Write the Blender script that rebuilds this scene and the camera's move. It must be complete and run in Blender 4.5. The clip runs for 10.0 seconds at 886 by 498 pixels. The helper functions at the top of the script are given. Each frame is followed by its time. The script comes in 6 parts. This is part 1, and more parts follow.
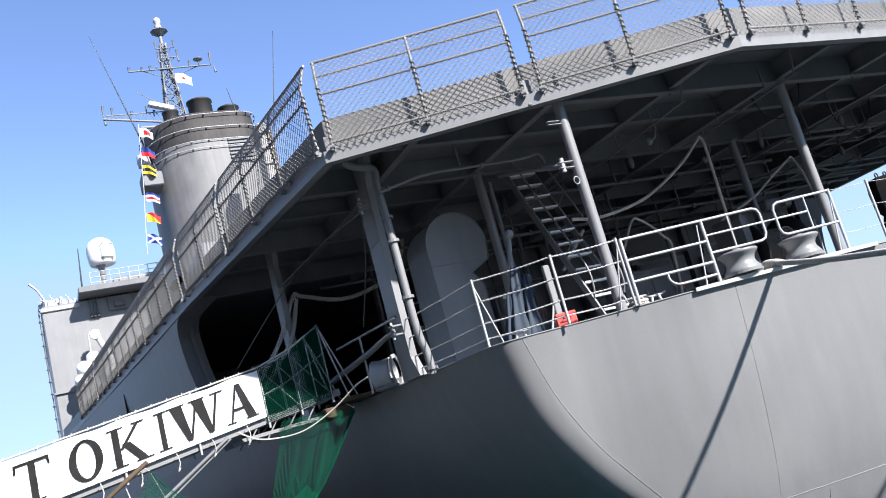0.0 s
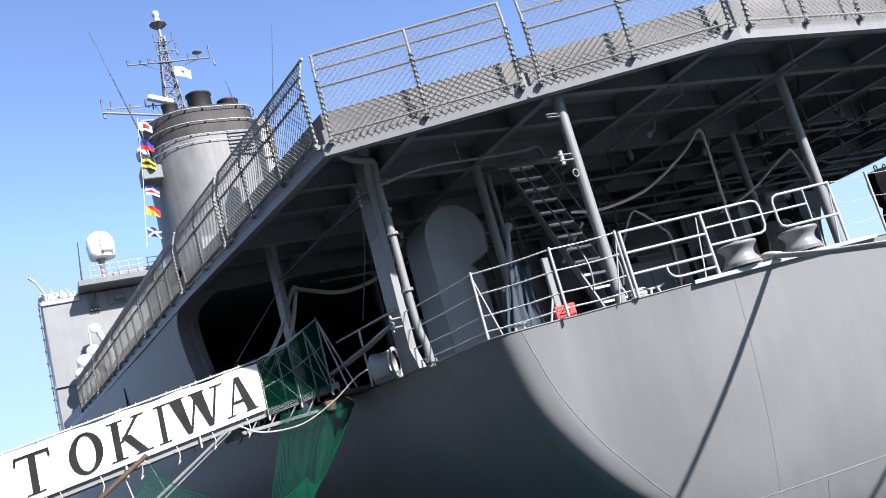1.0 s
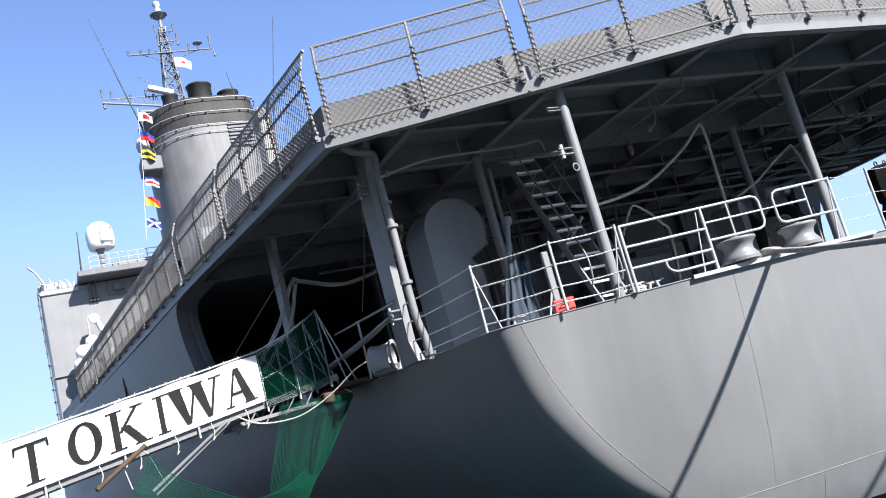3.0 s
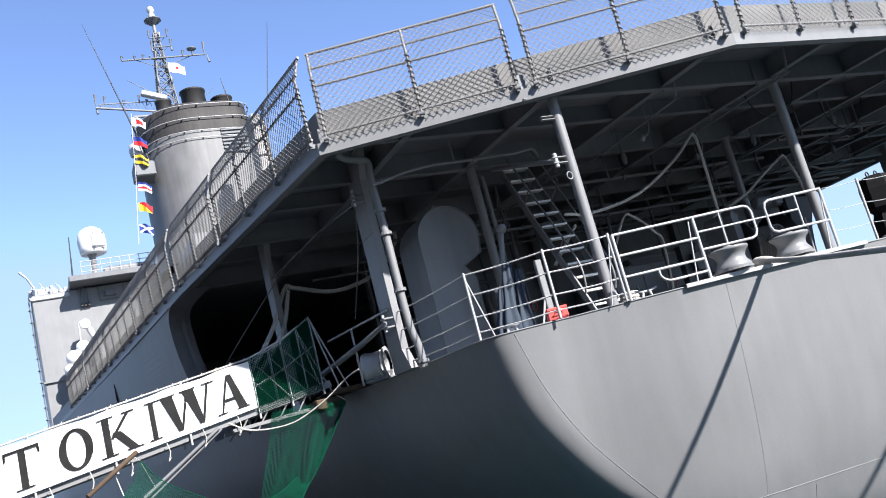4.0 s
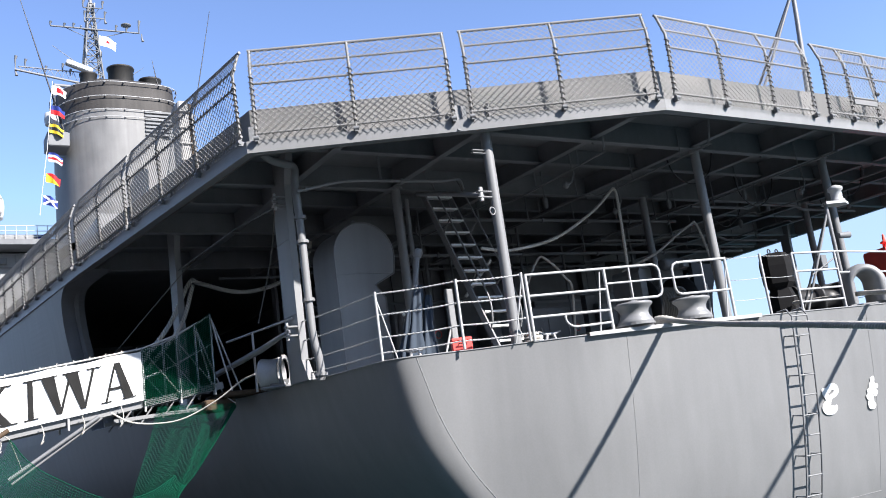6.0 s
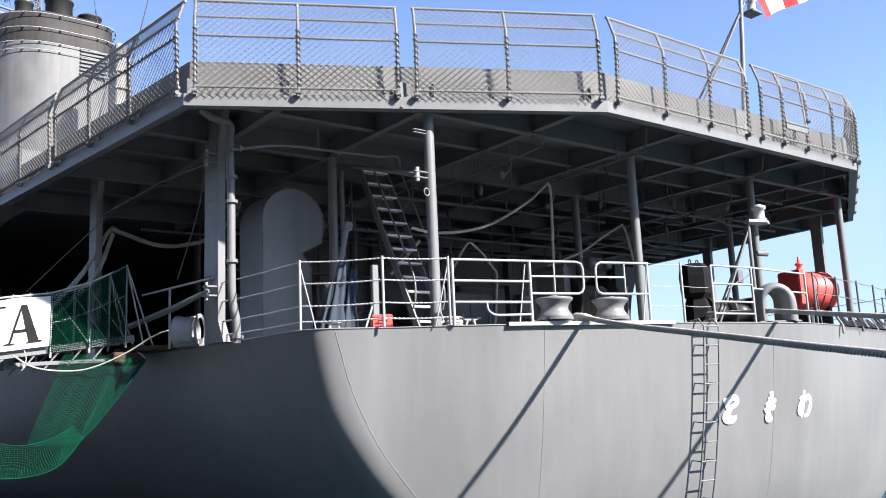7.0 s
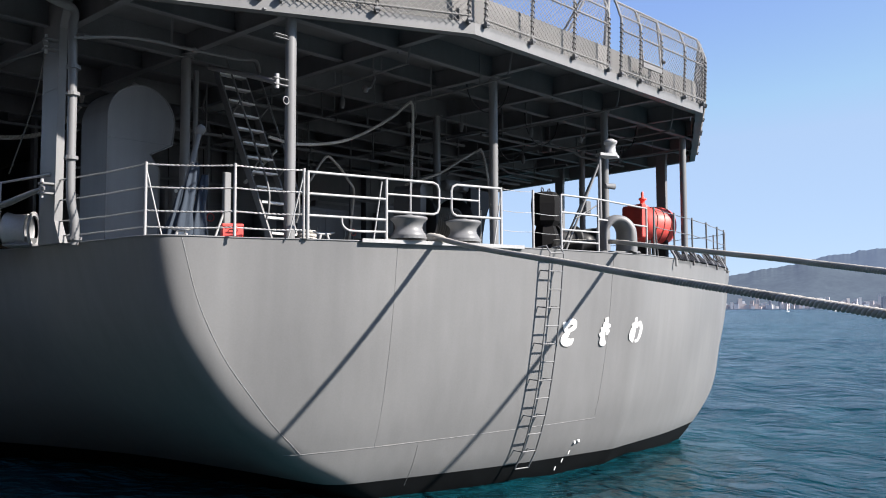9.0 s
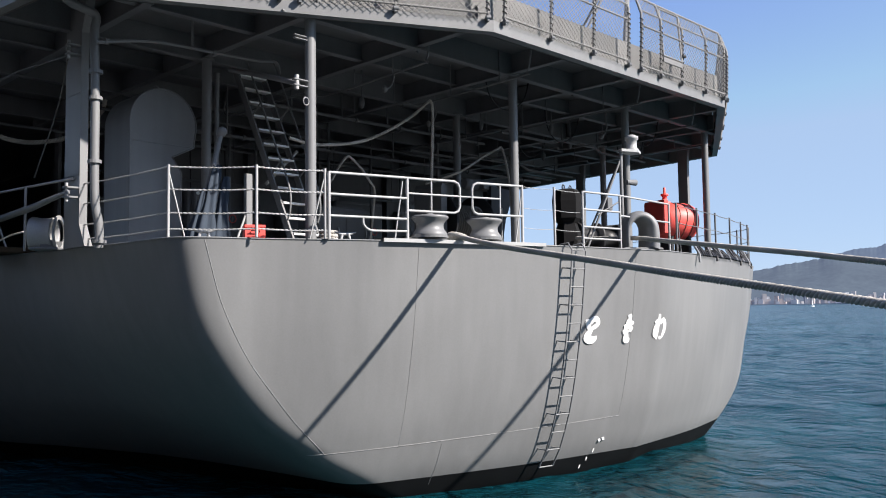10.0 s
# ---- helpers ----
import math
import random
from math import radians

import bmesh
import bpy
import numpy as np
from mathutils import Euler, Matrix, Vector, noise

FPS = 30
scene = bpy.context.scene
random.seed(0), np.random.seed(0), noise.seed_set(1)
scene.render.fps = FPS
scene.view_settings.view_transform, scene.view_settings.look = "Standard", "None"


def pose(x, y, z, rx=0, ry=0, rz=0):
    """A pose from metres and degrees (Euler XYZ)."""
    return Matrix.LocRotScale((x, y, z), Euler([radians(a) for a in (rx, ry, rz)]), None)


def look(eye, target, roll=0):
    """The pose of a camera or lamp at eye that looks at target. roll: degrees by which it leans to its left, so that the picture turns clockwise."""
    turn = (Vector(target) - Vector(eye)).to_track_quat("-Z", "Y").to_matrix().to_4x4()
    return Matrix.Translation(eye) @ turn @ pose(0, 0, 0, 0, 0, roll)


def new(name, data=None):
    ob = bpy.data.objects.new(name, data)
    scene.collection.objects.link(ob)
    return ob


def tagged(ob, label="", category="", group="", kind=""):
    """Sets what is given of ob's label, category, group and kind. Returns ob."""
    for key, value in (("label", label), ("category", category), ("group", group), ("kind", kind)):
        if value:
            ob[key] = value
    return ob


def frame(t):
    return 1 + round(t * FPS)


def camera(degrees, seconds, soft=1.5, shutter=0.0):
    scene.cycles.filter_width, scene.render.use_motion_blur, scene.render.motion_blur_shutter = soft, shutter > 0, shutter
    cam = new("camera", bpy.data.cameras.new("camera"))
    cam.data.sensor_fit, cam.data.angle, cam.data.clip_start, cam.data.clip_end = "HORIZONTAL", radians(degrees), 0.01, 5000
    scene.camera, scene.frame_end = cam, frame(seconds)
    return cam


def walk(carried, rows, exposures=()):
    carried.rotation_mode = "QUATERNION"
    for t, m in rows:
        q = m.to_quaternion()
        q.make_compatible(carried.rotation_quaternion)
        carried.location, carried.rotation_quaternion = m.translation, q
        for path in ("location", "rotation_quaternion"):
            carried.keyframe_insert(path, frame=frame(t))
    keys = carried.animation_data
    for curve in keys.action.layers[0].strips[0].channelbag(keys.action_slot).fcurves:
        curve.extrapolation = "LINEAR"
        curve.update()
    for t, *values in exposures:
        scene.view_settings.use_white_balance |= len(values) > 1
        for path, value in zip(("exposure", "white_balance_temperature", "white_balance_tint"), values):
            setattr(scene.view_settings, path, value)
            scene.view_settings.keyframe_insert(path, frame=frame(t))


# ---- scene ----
cam = camera(54.66, 10.0, soft=1.0)
PATH = [
    (0.0, pose(0.082, 0.024, 3.219, 102.196, 15.081, -23.154)),
    (0.5, pose(0.078, 0.017, 3.216, 101.911, 15.036, -23.005)),
    (1.0, pose(0.090, 0.018, 3.208, 101.749, 15.148, -23.147)),
    (1.5, pose(0.096, 0.023, 3.201, 101.439, 15.105, -23.215)),
    (2.0, pose(0.100, 0.018, 3.194, 101.237, 14.780, -23.257)),
    (2.5, pose(0.097, 0.016, 3.198, 101.163, 14.661, -23.223)),
    (3.8, pose(0.060, -0.002, 3.213, 101.512, 14.700, -23.606)),
    (4.0, pose(0.060, -0.002, 3.213, 101.583, 14.503, -23.843)),
    (4.5, pose(0.014, -0.005, 3.221, 102.045, 13.988, -24.699)),
    (5.0, pose(-0.021, 0.002, 3.213, 102.072, 13.311, -25.974)),
    (5.5, pose(-0.029, 0.003, 3.207, 101.801, 10.884, -28.705)),
    (5.7, pose(-0.029, 0.003, 3.207, 101.775, 9.563, -29.747)),
    (6.8, pose(-0.003, -0.001, 3.200, 100.490, 3.419, -35.946)),
    (7.0, pose(-0.003, -0.001, 3.200, 99.785, 2.516, -37.149)),
    (7.5, pose(-0.032, 0.007, 3.202, 96.552, 0.463, -41.285)),
    (8.0, pose(0.012, 0.018, 3.201, 95.163, -0.411, -44.600)),
    (8.5, pose(0.033, 0.016, 3.195, 94.289, -0.107, -46.697)),
    (9.0, pose(0.041, 0.012, 3.192, 94.050, 0.200, -47.000)),
    (9.5, pose(0.049, 0.022, 3.193, 94.011, 0.584, -46.080)),
    (10.0, pose(0.048, 0.026, 3.195, 93.968, 0.783, -45.551)),
]
walk(cam, PATH, [(0.0, 1.27, 6300, 11), (5.5, 1.28, 6350, 11), (7.0, 1.36, 6500, 11), (8.0, 1.22, 6600, 11), (9.0, 0.98, 6650, 11), (10.0, 0.86, 6650, 11)])

# ---- light ----
SUN = Vector((0.347, -0.835, 0.677)).normalized()   # towards the sun: astern, from starboard
world = bpy.data.worlds.new("world")
scene.world = world
world.use_nodes = True
wn = world.node_tree.nodes
sky = wn.new("ShaderNodeTexSky")
sky.sky_type = "NISHITA"
sky.sun_disc = False
sky.sun_elevation = math.asin(SUN.z)
sky.sun_rotation = math.atan2(SUN.x, SUN.y)
sky.air_density, sky.dust_density, sky.ozone_density = 0.68, 0.12, 2.6
tint = wn.new("ShaderNodeMix")
tint.data_type, tint.blend_type = "RGBA", "MULTIPLY"
tint.inputs[0].default_value = 1.0
tint.inputs[7].default_value = (1.03, 0.97, 1.0, 1)
world.node_tree.links.new(sky.outputs[0], tint.inputs[6])
haze = wn.new("ShaderNodeMix")          # thin even haze: the sky grows no brighter than this towards the horizon
haze.data_type, haze.blend_type = "RGBA", "DARKEN"
haze.inputs[0].default_value = 0.85
haze.inputs[7].default_value = (1.65, 2.3, 3.3, 1)
world.node_tree.links.new(tint.outputs[2], haze.inputs[6])
world.node_tree.links.new(haze.outputs[2], wn["Background"].inputs[0])
wn["Background"].inputs[1].default_value = 0.14
lamp = bpy.data.lights.new("sun", "SUN")
lamp.energy, lamp.angle, lamp.color = 5.0, radians(1.0), (1.0, 0.95, 0.895)
new("sun", lamp).matrix_world = look((60, -80, 70), Vector((60, -80, 70)) - SUN)


# ---- mesh tools ----
class Mesh:
    """Collects vertices and faces of one part."""

    def __init__(self):
        self.v, self.f, self.s = [], [], []

    def add(self, verts, faces, smooth=False):
        n = len(self.v)
        self.v += [tuple(p) for p in verts]
        self.f += [tuple(i + n for i in f) for f in faces]
        self.s += [smooth] * len(faces)
        return self

    def hexa(self, p):
        """A block from eight corners: four below, four above, both counter-clockwise."""
        return self.add(p, [(3, 2, 1, 0), (4, 5, 6, 7), (0, 1, 5, 4), (1, 2, 6, 5), (2, 3, 7, 6), (3, 0, 4, 7)])

    def box(self, x0, y0, z0, x1, y1, z1, m=None):
        p = [Vector(q) for q in ((x0, y0, z0), (x1, y0, z0), (x1, y1, z0), (x0, y1, z0),
                                 (x0, y0, z1), (x1, y0, z1), (x1, y1, z1), (x0, y1, z1))]
        return self.hexa([m @ q for q in p] if m else p)

    def bevel_box(self, x0, y0, z0, x1, y1, z1, b=0.01, m=None):
        """A block with its upright and top edges chamfered."""
        def ring(i, z):
            c = b
            a0, b0, a1, b1 = x0 + i, y0 + i, x1 - i, y1 - i
            return [(a0 + c, b0, z), (a1 - c, b0, z), (a1, b0 + c, z), (a1, b1 - c, z),
                    (a1 - c, b1, z), (a0 + c, b1, z), (a0, b1 - c, z), (a0, b0 + c, z)]
        v = ring(b, z0) + ring(0, z0 + b) + ring(0, z1 - b) + ring(b, z1)
        if m:
            v = [m @ Vector(q) for q in v]
        f = [tuple(range(7, -1, -1)), tuple(range(24, 32))]
        for k in range(3):
            f += [(k * 8 + i, k * 8 + (i + 1) % 8, k * 8 + 8 + (i + 1) % 8, k * 8 + 8 + i) for i in range(8)]
        return self.add(v, f)

    def beam(self, a, b, w, h, up=(0, 0, 1), low=0.5):
        """A rectangular bar from a to b; w across, h along up; low: share of h below the line."""
        a, b, up = Vector(a), Vector(b), Vector(up)
        d = (b - a).normalized()
        side = d.cross(up).normalized() * (w / 2)
        u = side.cross(d).normalized()
        lo, hi = -u * h * low, u * h * (1 - low)
        return self.hexa([a - side + lo, a + side + lo, b + side + lo, b - side + lo,
                          a - side + hi, a + side + hi, b + side + hi, b - side + hi])

    def tube(self, path, r, n=8, caps=True, closed=False, smooth=True):
        """A round bar along a path; r: one radius or one for each point."""
        path = [Vector(p) for p in path]
        k = len(path)
        radii = list(r) if isinstance(r, (list, tuple)) else [r] * k
        v, f, side = [], [], None
        for i, p in enumerate(path):
            if closed:
                d = (path[(i + 1) % k] - path[i - 1]).normalized()
            else:
                d = (path[min(i + 1, k - 1)] - path[max(i - 1, 0)]).normalized()
            if side is None:
                side = d.orthogonal().normalized()
            else:
                side = side - d * side.dot(d)
                side = side.normalized() if side.length > 1e-6 else d.orthogonal().normalized()
            other = d.cross(side)
            v += [p + (side * math.cos(2 * math.pi * j / n) + other * math.sin(2 * math.pi * j / n)) * radii[i] for j in range(n)]
        for i in range(k if closed else k - 1):
            a, b = i * n, ((i + 1) % k) * n
            f += [(a + j, a + (j + 1) % n, b + (j + 1) % n, b + j) for j in range(n)]
        self.add(v, f, smooth)
        if caps and not closed:
            self.add(v[:n], [tuple(range(n - 1, -1, -1))])
            self.add(v[-n:], [tuple(range(n))])
        return self

    def lathe(self, profile, m, n=24, smooth=True):
        """Turns (radius, height) pairs about the z axis of the pose m."""
        v, f = [], []
        for r, z in profile:
            v += [m @ Vector((r * math.cos(2 * math.pi * j / n), r * math.sin(2 * math.pi * j / n), z)) for j in range(n)]
        for i in range(len(profile) - 1):
            a, b = i * n, i * n + n
            f += [(a + j, a + (j + 1) % n, b + (j + 1) % n, b + j) for j in range(n)]
        self.add(v, f, smooth)
        self.add(v[:n], [tuple(range(n - 1, -1, -1))])
        self.add(v[-n:], [tuple(range(n))])
        return self

    def grid(self, rows, smooth=True, closed=False):
        """A sheet through rows of points."""
        n = len(rows[0])
        v = [p for row in rows for p in row]
        f = []
        for i in range(len(rows) - 1):
            for j in range(n if closed else n - 1):
                f.append((i * n + j, i * n + (j + 1) % n, (i + 1) * n + (j + 1) % n, (i + 1) * n + j))
        return self.add(v, f, smooth)

    def prism(self, outline, depth):
        """A flat outline given thickness along the vector depth."""
        a = [Vector(p) for p in outline]
        b = [p + Vector(depth) for p in a]
        n = len(a)
        return self.add(a + b, [tuple(range(n - 1, -1, -1)), tuple(range(n, 2 * n))]
                        + [(i, (i + 1) % n, n + (i + 1) % n, n + i) for i in range(n)])

    def data(self, name, mat):
        me = bpy.data.meshes.new(name)
        me.from_pydata([tuple(p) for p in self.v], [], self.f)
        me.polygons.foreach_set("use_smooth", self.s)
        me.materials.append(mat)
        me.update()
        return me


def part(name, mesh, mat, parent=None, label=""):
    """One mesh object under a thing or a part."""
    ob = new(name, mesh.data(name, mat) if isinstance(mesh, Mesh) else mesh)
    if parent is not None:
        ob.parent = parent
    return tagged(ob, label)


def thing(name, at, label, category, group="", kind=""):
    """An empty at the thing's base, to hold its parts, whose meshes are in world metres about it."""
    ob = new(name)
    ob.empty_display_size = 0.2
    ob.location = at
    return tagged(ob, label, category, group, kind)


def local(ob, mesh, name, mat, label=""):
    """A part whose mesh was written in world metres, put under the thing ob."""
    o = ob.location
    mesh.v = [(p[0] - o[0], p[1] - o[1], p[2] - o[2]) for p in mesh.v]
    return part(name, mesh, mat, ob, label)


def sub(ob, holder, mesh, name, mat, label=""):
    """A piece of the part holder of the thing ob, its mesh written in world metres."""
    o = ob.location
    mesh.v = [(p[0] - o[0], p[1] - o[1], p[2] - o[2]) for p in mesh.v]
    return part(name, mesh, mat, holder, label)


def spline(points, n):
    """n points along a smooth curve through the points."""
    pts = [Vector(p) for p in points]
    pts = [pts[0] * 2 - pts[1]] + pts + [pts[-1] * 2 - pts[-2]]
    k = len(pts) - 3
    out = []
    for i in range(n):
        u = i / (n - 1) * k
        j = min(int(u), k - 1)
        t = u - j
        a, b, c, d = pts[j:j + 4]
        out.append(0.5 * (2 * b + (c - a) * t + (2 * a - 5 * b + 4 * c - d) * t * t + (3 * b - a - 3 * c + d) * t ** 3))
    return out


def sag(a, b, drop, n=24):
    a, b = Vector(a), Vector(b)
    return [a.lerp(b, i / (n - 1)) - Vector((0, 0, drop * 4 * (i / (n - 1)) * (1 - i / (n - 1)))) for i in range(n)]


# ---- materials ----
def material(name, colour, rough=0.5, metal=0.0, grain=0.06, grain_size=40.0, stain=0.12, stain_size=1.2, bump=0.1,
             streak=0.0, rust=0.0, spec=0.5):
    """Painted or raw surface: colour with fine grain, broad stains, streaks that run down, rust specks and relief."""
    mat = bpy.data.materials.new(name)
    mat.use_nodes = True
    nt = mat.node_tree
    n, link = nt.nodes, nt.links.new
    b = n["Principled BSDF"]
    b.inputs["Metallic"].default_value = metal
    b.inputs["Specular IOR Level"].default_value = spec
    tc = n.new("ShaderNodeTexCoord")
    geo = n.new("ShaderNodeNewGeometry")

    def tex(size, detail=4, vec=None):
        t = n.new("ShaderNodeTexNoise")
        t.inputs["Scale"].default_value = size
        t.inputs["Detail"].default_value = detail
        link(vec or geo.outputs["Position"], t.inputs["Vector"])
        return t.outputs["Fac"]

    def mul(col, fac, amount):
        r = n.new("ShaderNodeMapRange")
        r.inputs["From Min"].default_value, r.inputs["From Max"].default_value = 0.3, 0.7
        r.inputs["To Min"].default_value, r.inputs["To Max"].default_value = 1 - amount, 1 + amount
        link(fac, r.inputs["Value"])
        m = n.new("ShaderNodeVectorMath")
        m.operation = "SCALE"
        link(col, m.inputs[0])
        link(r.outputs[0], m.inputs["Scale"])
        return m.outputs[0]

    rgb = n.new("ShaderNodeRGB")
    rgb.outputs[0].default_value = (*colour, 1)
    col = rgb.outputs[0]
    fine = tex(grain_size)
    broad = tex(stain_size, 5)
    col = mul(col, fine, grain)
    col = mul(col, broad, stain)
    if streak:
        mp = n.new("ShaderNodeMapping")
        mp.inputs["Scale"].default_value = (3.0, 3.0, 0.18)
        link(geo.outputs["Position"], mp.inputs["Vector"])
        col = mul(col, tex(1.6, 5, mp.outputs[0]), streak)
    if rust:
        ramp = n.new("ShaderNodeMapRange")
        ramp.inputs["From Min"].default_value, ramp.inputs["From Max"].default_value = 0.66, 0.74
        link(tex(5.0, 8), ramp.inputs["Value"])
        amt = n.new("ShaderNodeMath")
        amt.operation = "MULTIPLY"
        amt.inputs[1].default_value = rust
        link(ramp.outputs[0], amt.inputs[0])
        mix = n.new("ShaderNodeMix")
        mix.data_type = "RGBA"
        link(amt.outputs[0], mix.inputs[0])
        link(col, mix.inputs[6])
        mix.inputs[7].default_value = (0.16, 0.075, 0.035, 1)
        col = mix.outputs[2]
    link(col, b.inputs["Base Color"])
    r = n.new("ShaderNodeMapRange")
    r.inputs["To Min"].default_value, r.inputs["To Max"].default_value = rough - 0.1, rough + 0.1
    link(broad, r.inputs["Value"])
    link(r.outputs[0], b.inputs["Roughness"])
    if bump:
        bp = n.new("ShaderNodeBump")
        bp.inputs["Strength"].default_value = bump
        bp.inputs["Distance"].default_value = 0.01
        link(fine, bp.inputs["Height"])
        link(bp.outputs[0], b.inputs["Normal"])
    return mat


GREY = material("haze_grey_paint", (0.20, 0.203, 0.207), 0.45, streak=0.05, stain=0.05, grain=0.03, bump=0.06)
HULL = material("hull_grey_paint", (0.205, 0.207, 0.209), 0.5, spec=0.35, streak=0.05, stain=0.09, grain=0.03, bump=0.05, stain_size=0.45)
# Darkened less than the webs: light caught by the flanges, put into their colour.
FLANGE = material("lightly_darkened_grey", (0.18, 0.186, 0.195), 0.55, stain=0.12, rust=0.05)
# Haze grey darkened further: shade below the flight deck, put into the colour.
DARKGREY = material("darkened_haze_grey", (0.145, 0.151, 0.16), 0.6, streak=0.08, stain=0.12, rust=0.06)
DECK = material("deck_paint", (0.065, 0.067, 0.07), 0.8, stain=0.2, grain=0.15)
BOOT = material("boot_topping_black", (0.008, 0.009, 0.01), 0.7, stain=0.3, spec=0.08)
FENCEGREY = material("fence_grey_paint", (0.2, 0.198, 0.196), 0.5, stain=0.15, rust=0.15)
WIND = material("tarred_lashing", (0.06, 0.056, 0.052), 0.9, stain=0.2)
LIGHTGREY = material("rail_grey_paint", (0.41, 0.413, 0.416), 0.4, stain=0.1, rust=0.1)
NETGREY = material("grey_rope_net", (0.23, 0.225, 0.217), 0.8, stain=0.15)
EDGEPAINT = material("deck_edge_plate_paint", (0.212, 0.214, 0.217), 0.45, streak=0.06, stain=0.06, grain=0.03, bump=0.06)
FASCIA = material("deck_edge_paint", (0.195, 0.191, 0.185), 0.55, stain=0.06, streak=0.05)
# Haze grey raised and blued: sky light on the ventilator, put into its colour.
VENTLIT = material("skylit_vent_grey", (0.265, 0.282, 0.305), 0.4, streak=0.06, stain=0.08, grain=0.03, bump=0.06)
WHITE = material("white_paint", (0.78, 0.78, 0.77), 0.5, stain=0.04, grain=0.03)
TARP = material("black_tarpaulin", (0.011, 0.011, 0.012), 0.85, stain=0.3, spec=0.15)
BLACK = material("black_paint", (0.018, 0.018, 0.02), 0.5, stain=0.3)
RED = material("red_lead_paint", (0.84, 0.105, 0.09), 0.5, stain=0.15)
ROPE = material("grey_hawser", (0.14, 0.13, 0.115), 0.95, stain=0.25, bump=0.3)

# ---- hull ----
X0, ZD, ZH, ZB = 14.1, 4.2, 7.6, 0.58      # centre line, mooring deck, under the flight deck's edge, boot-topping
OUT = [(0, 8.05), (2.7, 8.48), (5.3, 9.17), (6.3, 9.55), (7.2, 9.99), (7.72, 10.18), (8.1, 10.32), (8.36, 10.52), (8.47, 10.9), (8.52, 12.0), (8.66, 13.8), (8.85, 15.3),
       (9.4, 17.6), (10.05, 20.0), (11.0, 26.0), (12.0, 34.0), (13.3, 47.0), (14.0, 62.0), (14.2, 80.0), (14.2, 110.0)]
OUTLINE = spline([(a, b, 0) for a, b in OUT], 305)
LEVELS = [(4.2, 1.0, 0.0), (2.9, 0.955, 0.14), (1.76, 0.858, 0.34), (1.1, 0.765, 0.53), (ZB, 0.67, 0.76), (0.0, 0.55, 1.2), (-0.8, 0.4, 2.2)]   # height, breadth of the stern, rake


LEV = spline([(z, s, y) for z, s, y in LEVELS], 61)


STERN = spline([(a, b, 0) for a, b in OUT[:8]], 200)
CORNER = OUT[6]
STERN_X, STERN_Y = [p.x for p in STERN], [p.y for p in STERN]


def stern_y(off):
    """The deck edge's y at this distance from the centre line, on the stern's face."""
    return float(np.interp(off, STERN_X, STERN_Y))


def hull_point(off, y, lv):
    """The hull's skin below the deck-edge point (off, y), on the level (height, breadth, rake)."""
    z, s, rake = lv
    if off > 0:
        s *= 1 - 0.13 * min(1, max(0, (1.9 - z) / 1.2))
    sg, o = (-1 if off < 0 else 1), abs(off)
    shift = 0.025 * min(o, 8) if off > 0 else 0.0
    if y <= CORNER[1]:
        o2 = o * s
        return Vector((X0 + sg * o2, stern_y(o2) + rake - shift, z))
    c = CORNER[0] * s
    w = min(1, max(0, (y - CORNER[1]) / 38))
    w = w * w * (3 - 2 * w)
    start = stern_y(c) + rake
    o2 = (c + o - CORNER[0]) * (1 - w) + o * w
    return Vector((X0 + sg * o2, y + (start - CORNER[1] - shift) * (1 - w), z))


def hull_ring(lv):
    """The hull's outline on one level, its quarters faired below the deck's edge."""
    left = [hull_point(-p.x, p.y, lv) for p in reversed(OUTLINE)]
    right = [hull_point(p.x, p.y, lv) for p in OUTLINE[1:]]
    r = left + right
    passes = int(28 * min(2.4, (1 - lv[1]) / 0.14))
    span = [i for i in range(1, len(r) - 1) if abs(r[i].x - X0) > 3.2 and r[i].y < 15]
    for _ in range(passes):
        fair = [(r[i - 1] + r[i] * 2 + r[i + 1]) / 4 for i in span]
        for i, p in zip(span, fair):
            r[i] = p
    return r


RINGS = [hull_ring(lv) for lv in LEV]


def skin(x, z):
    """The point of the hull's skin at x and z, on the stern."""
    k = max(i for i in range(len(LEV) - 1) if LEV[i].x >= z or i == 0)
    t = min(1, max(0, (LEV[k].x - z) / (LEV[k].x - LEV[k + 1].x)))
    found = []
    for ring_ in (RINGS[k], RINGS[k + 1]):
        q = min(ring_, key=lambda p: abs(p.x - x))
        for p0, p1 in zip(ring_, ring_[1:]):
            if p0.x <= x <= p1.x:
                q = p0.lerp(p1, (x - p0.x) / max(1e-9, p1.x - p0.x))
                break
        found.append(q)
    return found[0].lerp(found[1], t)


hull = thing("hull", (X0, 20, 0), "grey painted steel ship hull with a rounded stern afloat in the sea", "ship hull", kind="structure")
cut = min(range(len(LEV)), key=lambda i: abs(LEV[i].x - ZB))
local(hull, Mesh().grid(RINGS[:cut + 1]), "shell", HULL)
local(hull, Mesh().grid(RINGS[cut:]), "boot_topping", BOOT, "black painted band along the waterline")
dk = Mesh()
ring = hull_ring(LEV[0])
half = len(ring) // 2
rows = [[ring[half - i].lerp(ring[half + i], j / 8) + Vector((0, 0, -0.004)) for j in range(9)] for i in range(1, half + 1)]
dk.grid(rows, smooth=False)
deck = tagged(part("mooring_deck", dk, DECK), "dark grey painted steel mooring deck", "deck", kind="structure")

# ---- flight deck over the stern ----
PORT = [(0.35, 47.3), (1.8, 34.6), (3.32, 20.1), (4.4, 11.83), (10.26, 8.82)]
EDGE = [(p[0], p[1]) for p in PORT] + [(2 * X0 - p[0], p[1]) for p in reversed(PORT)]
EDGE[5] = (18.04, 8.74)


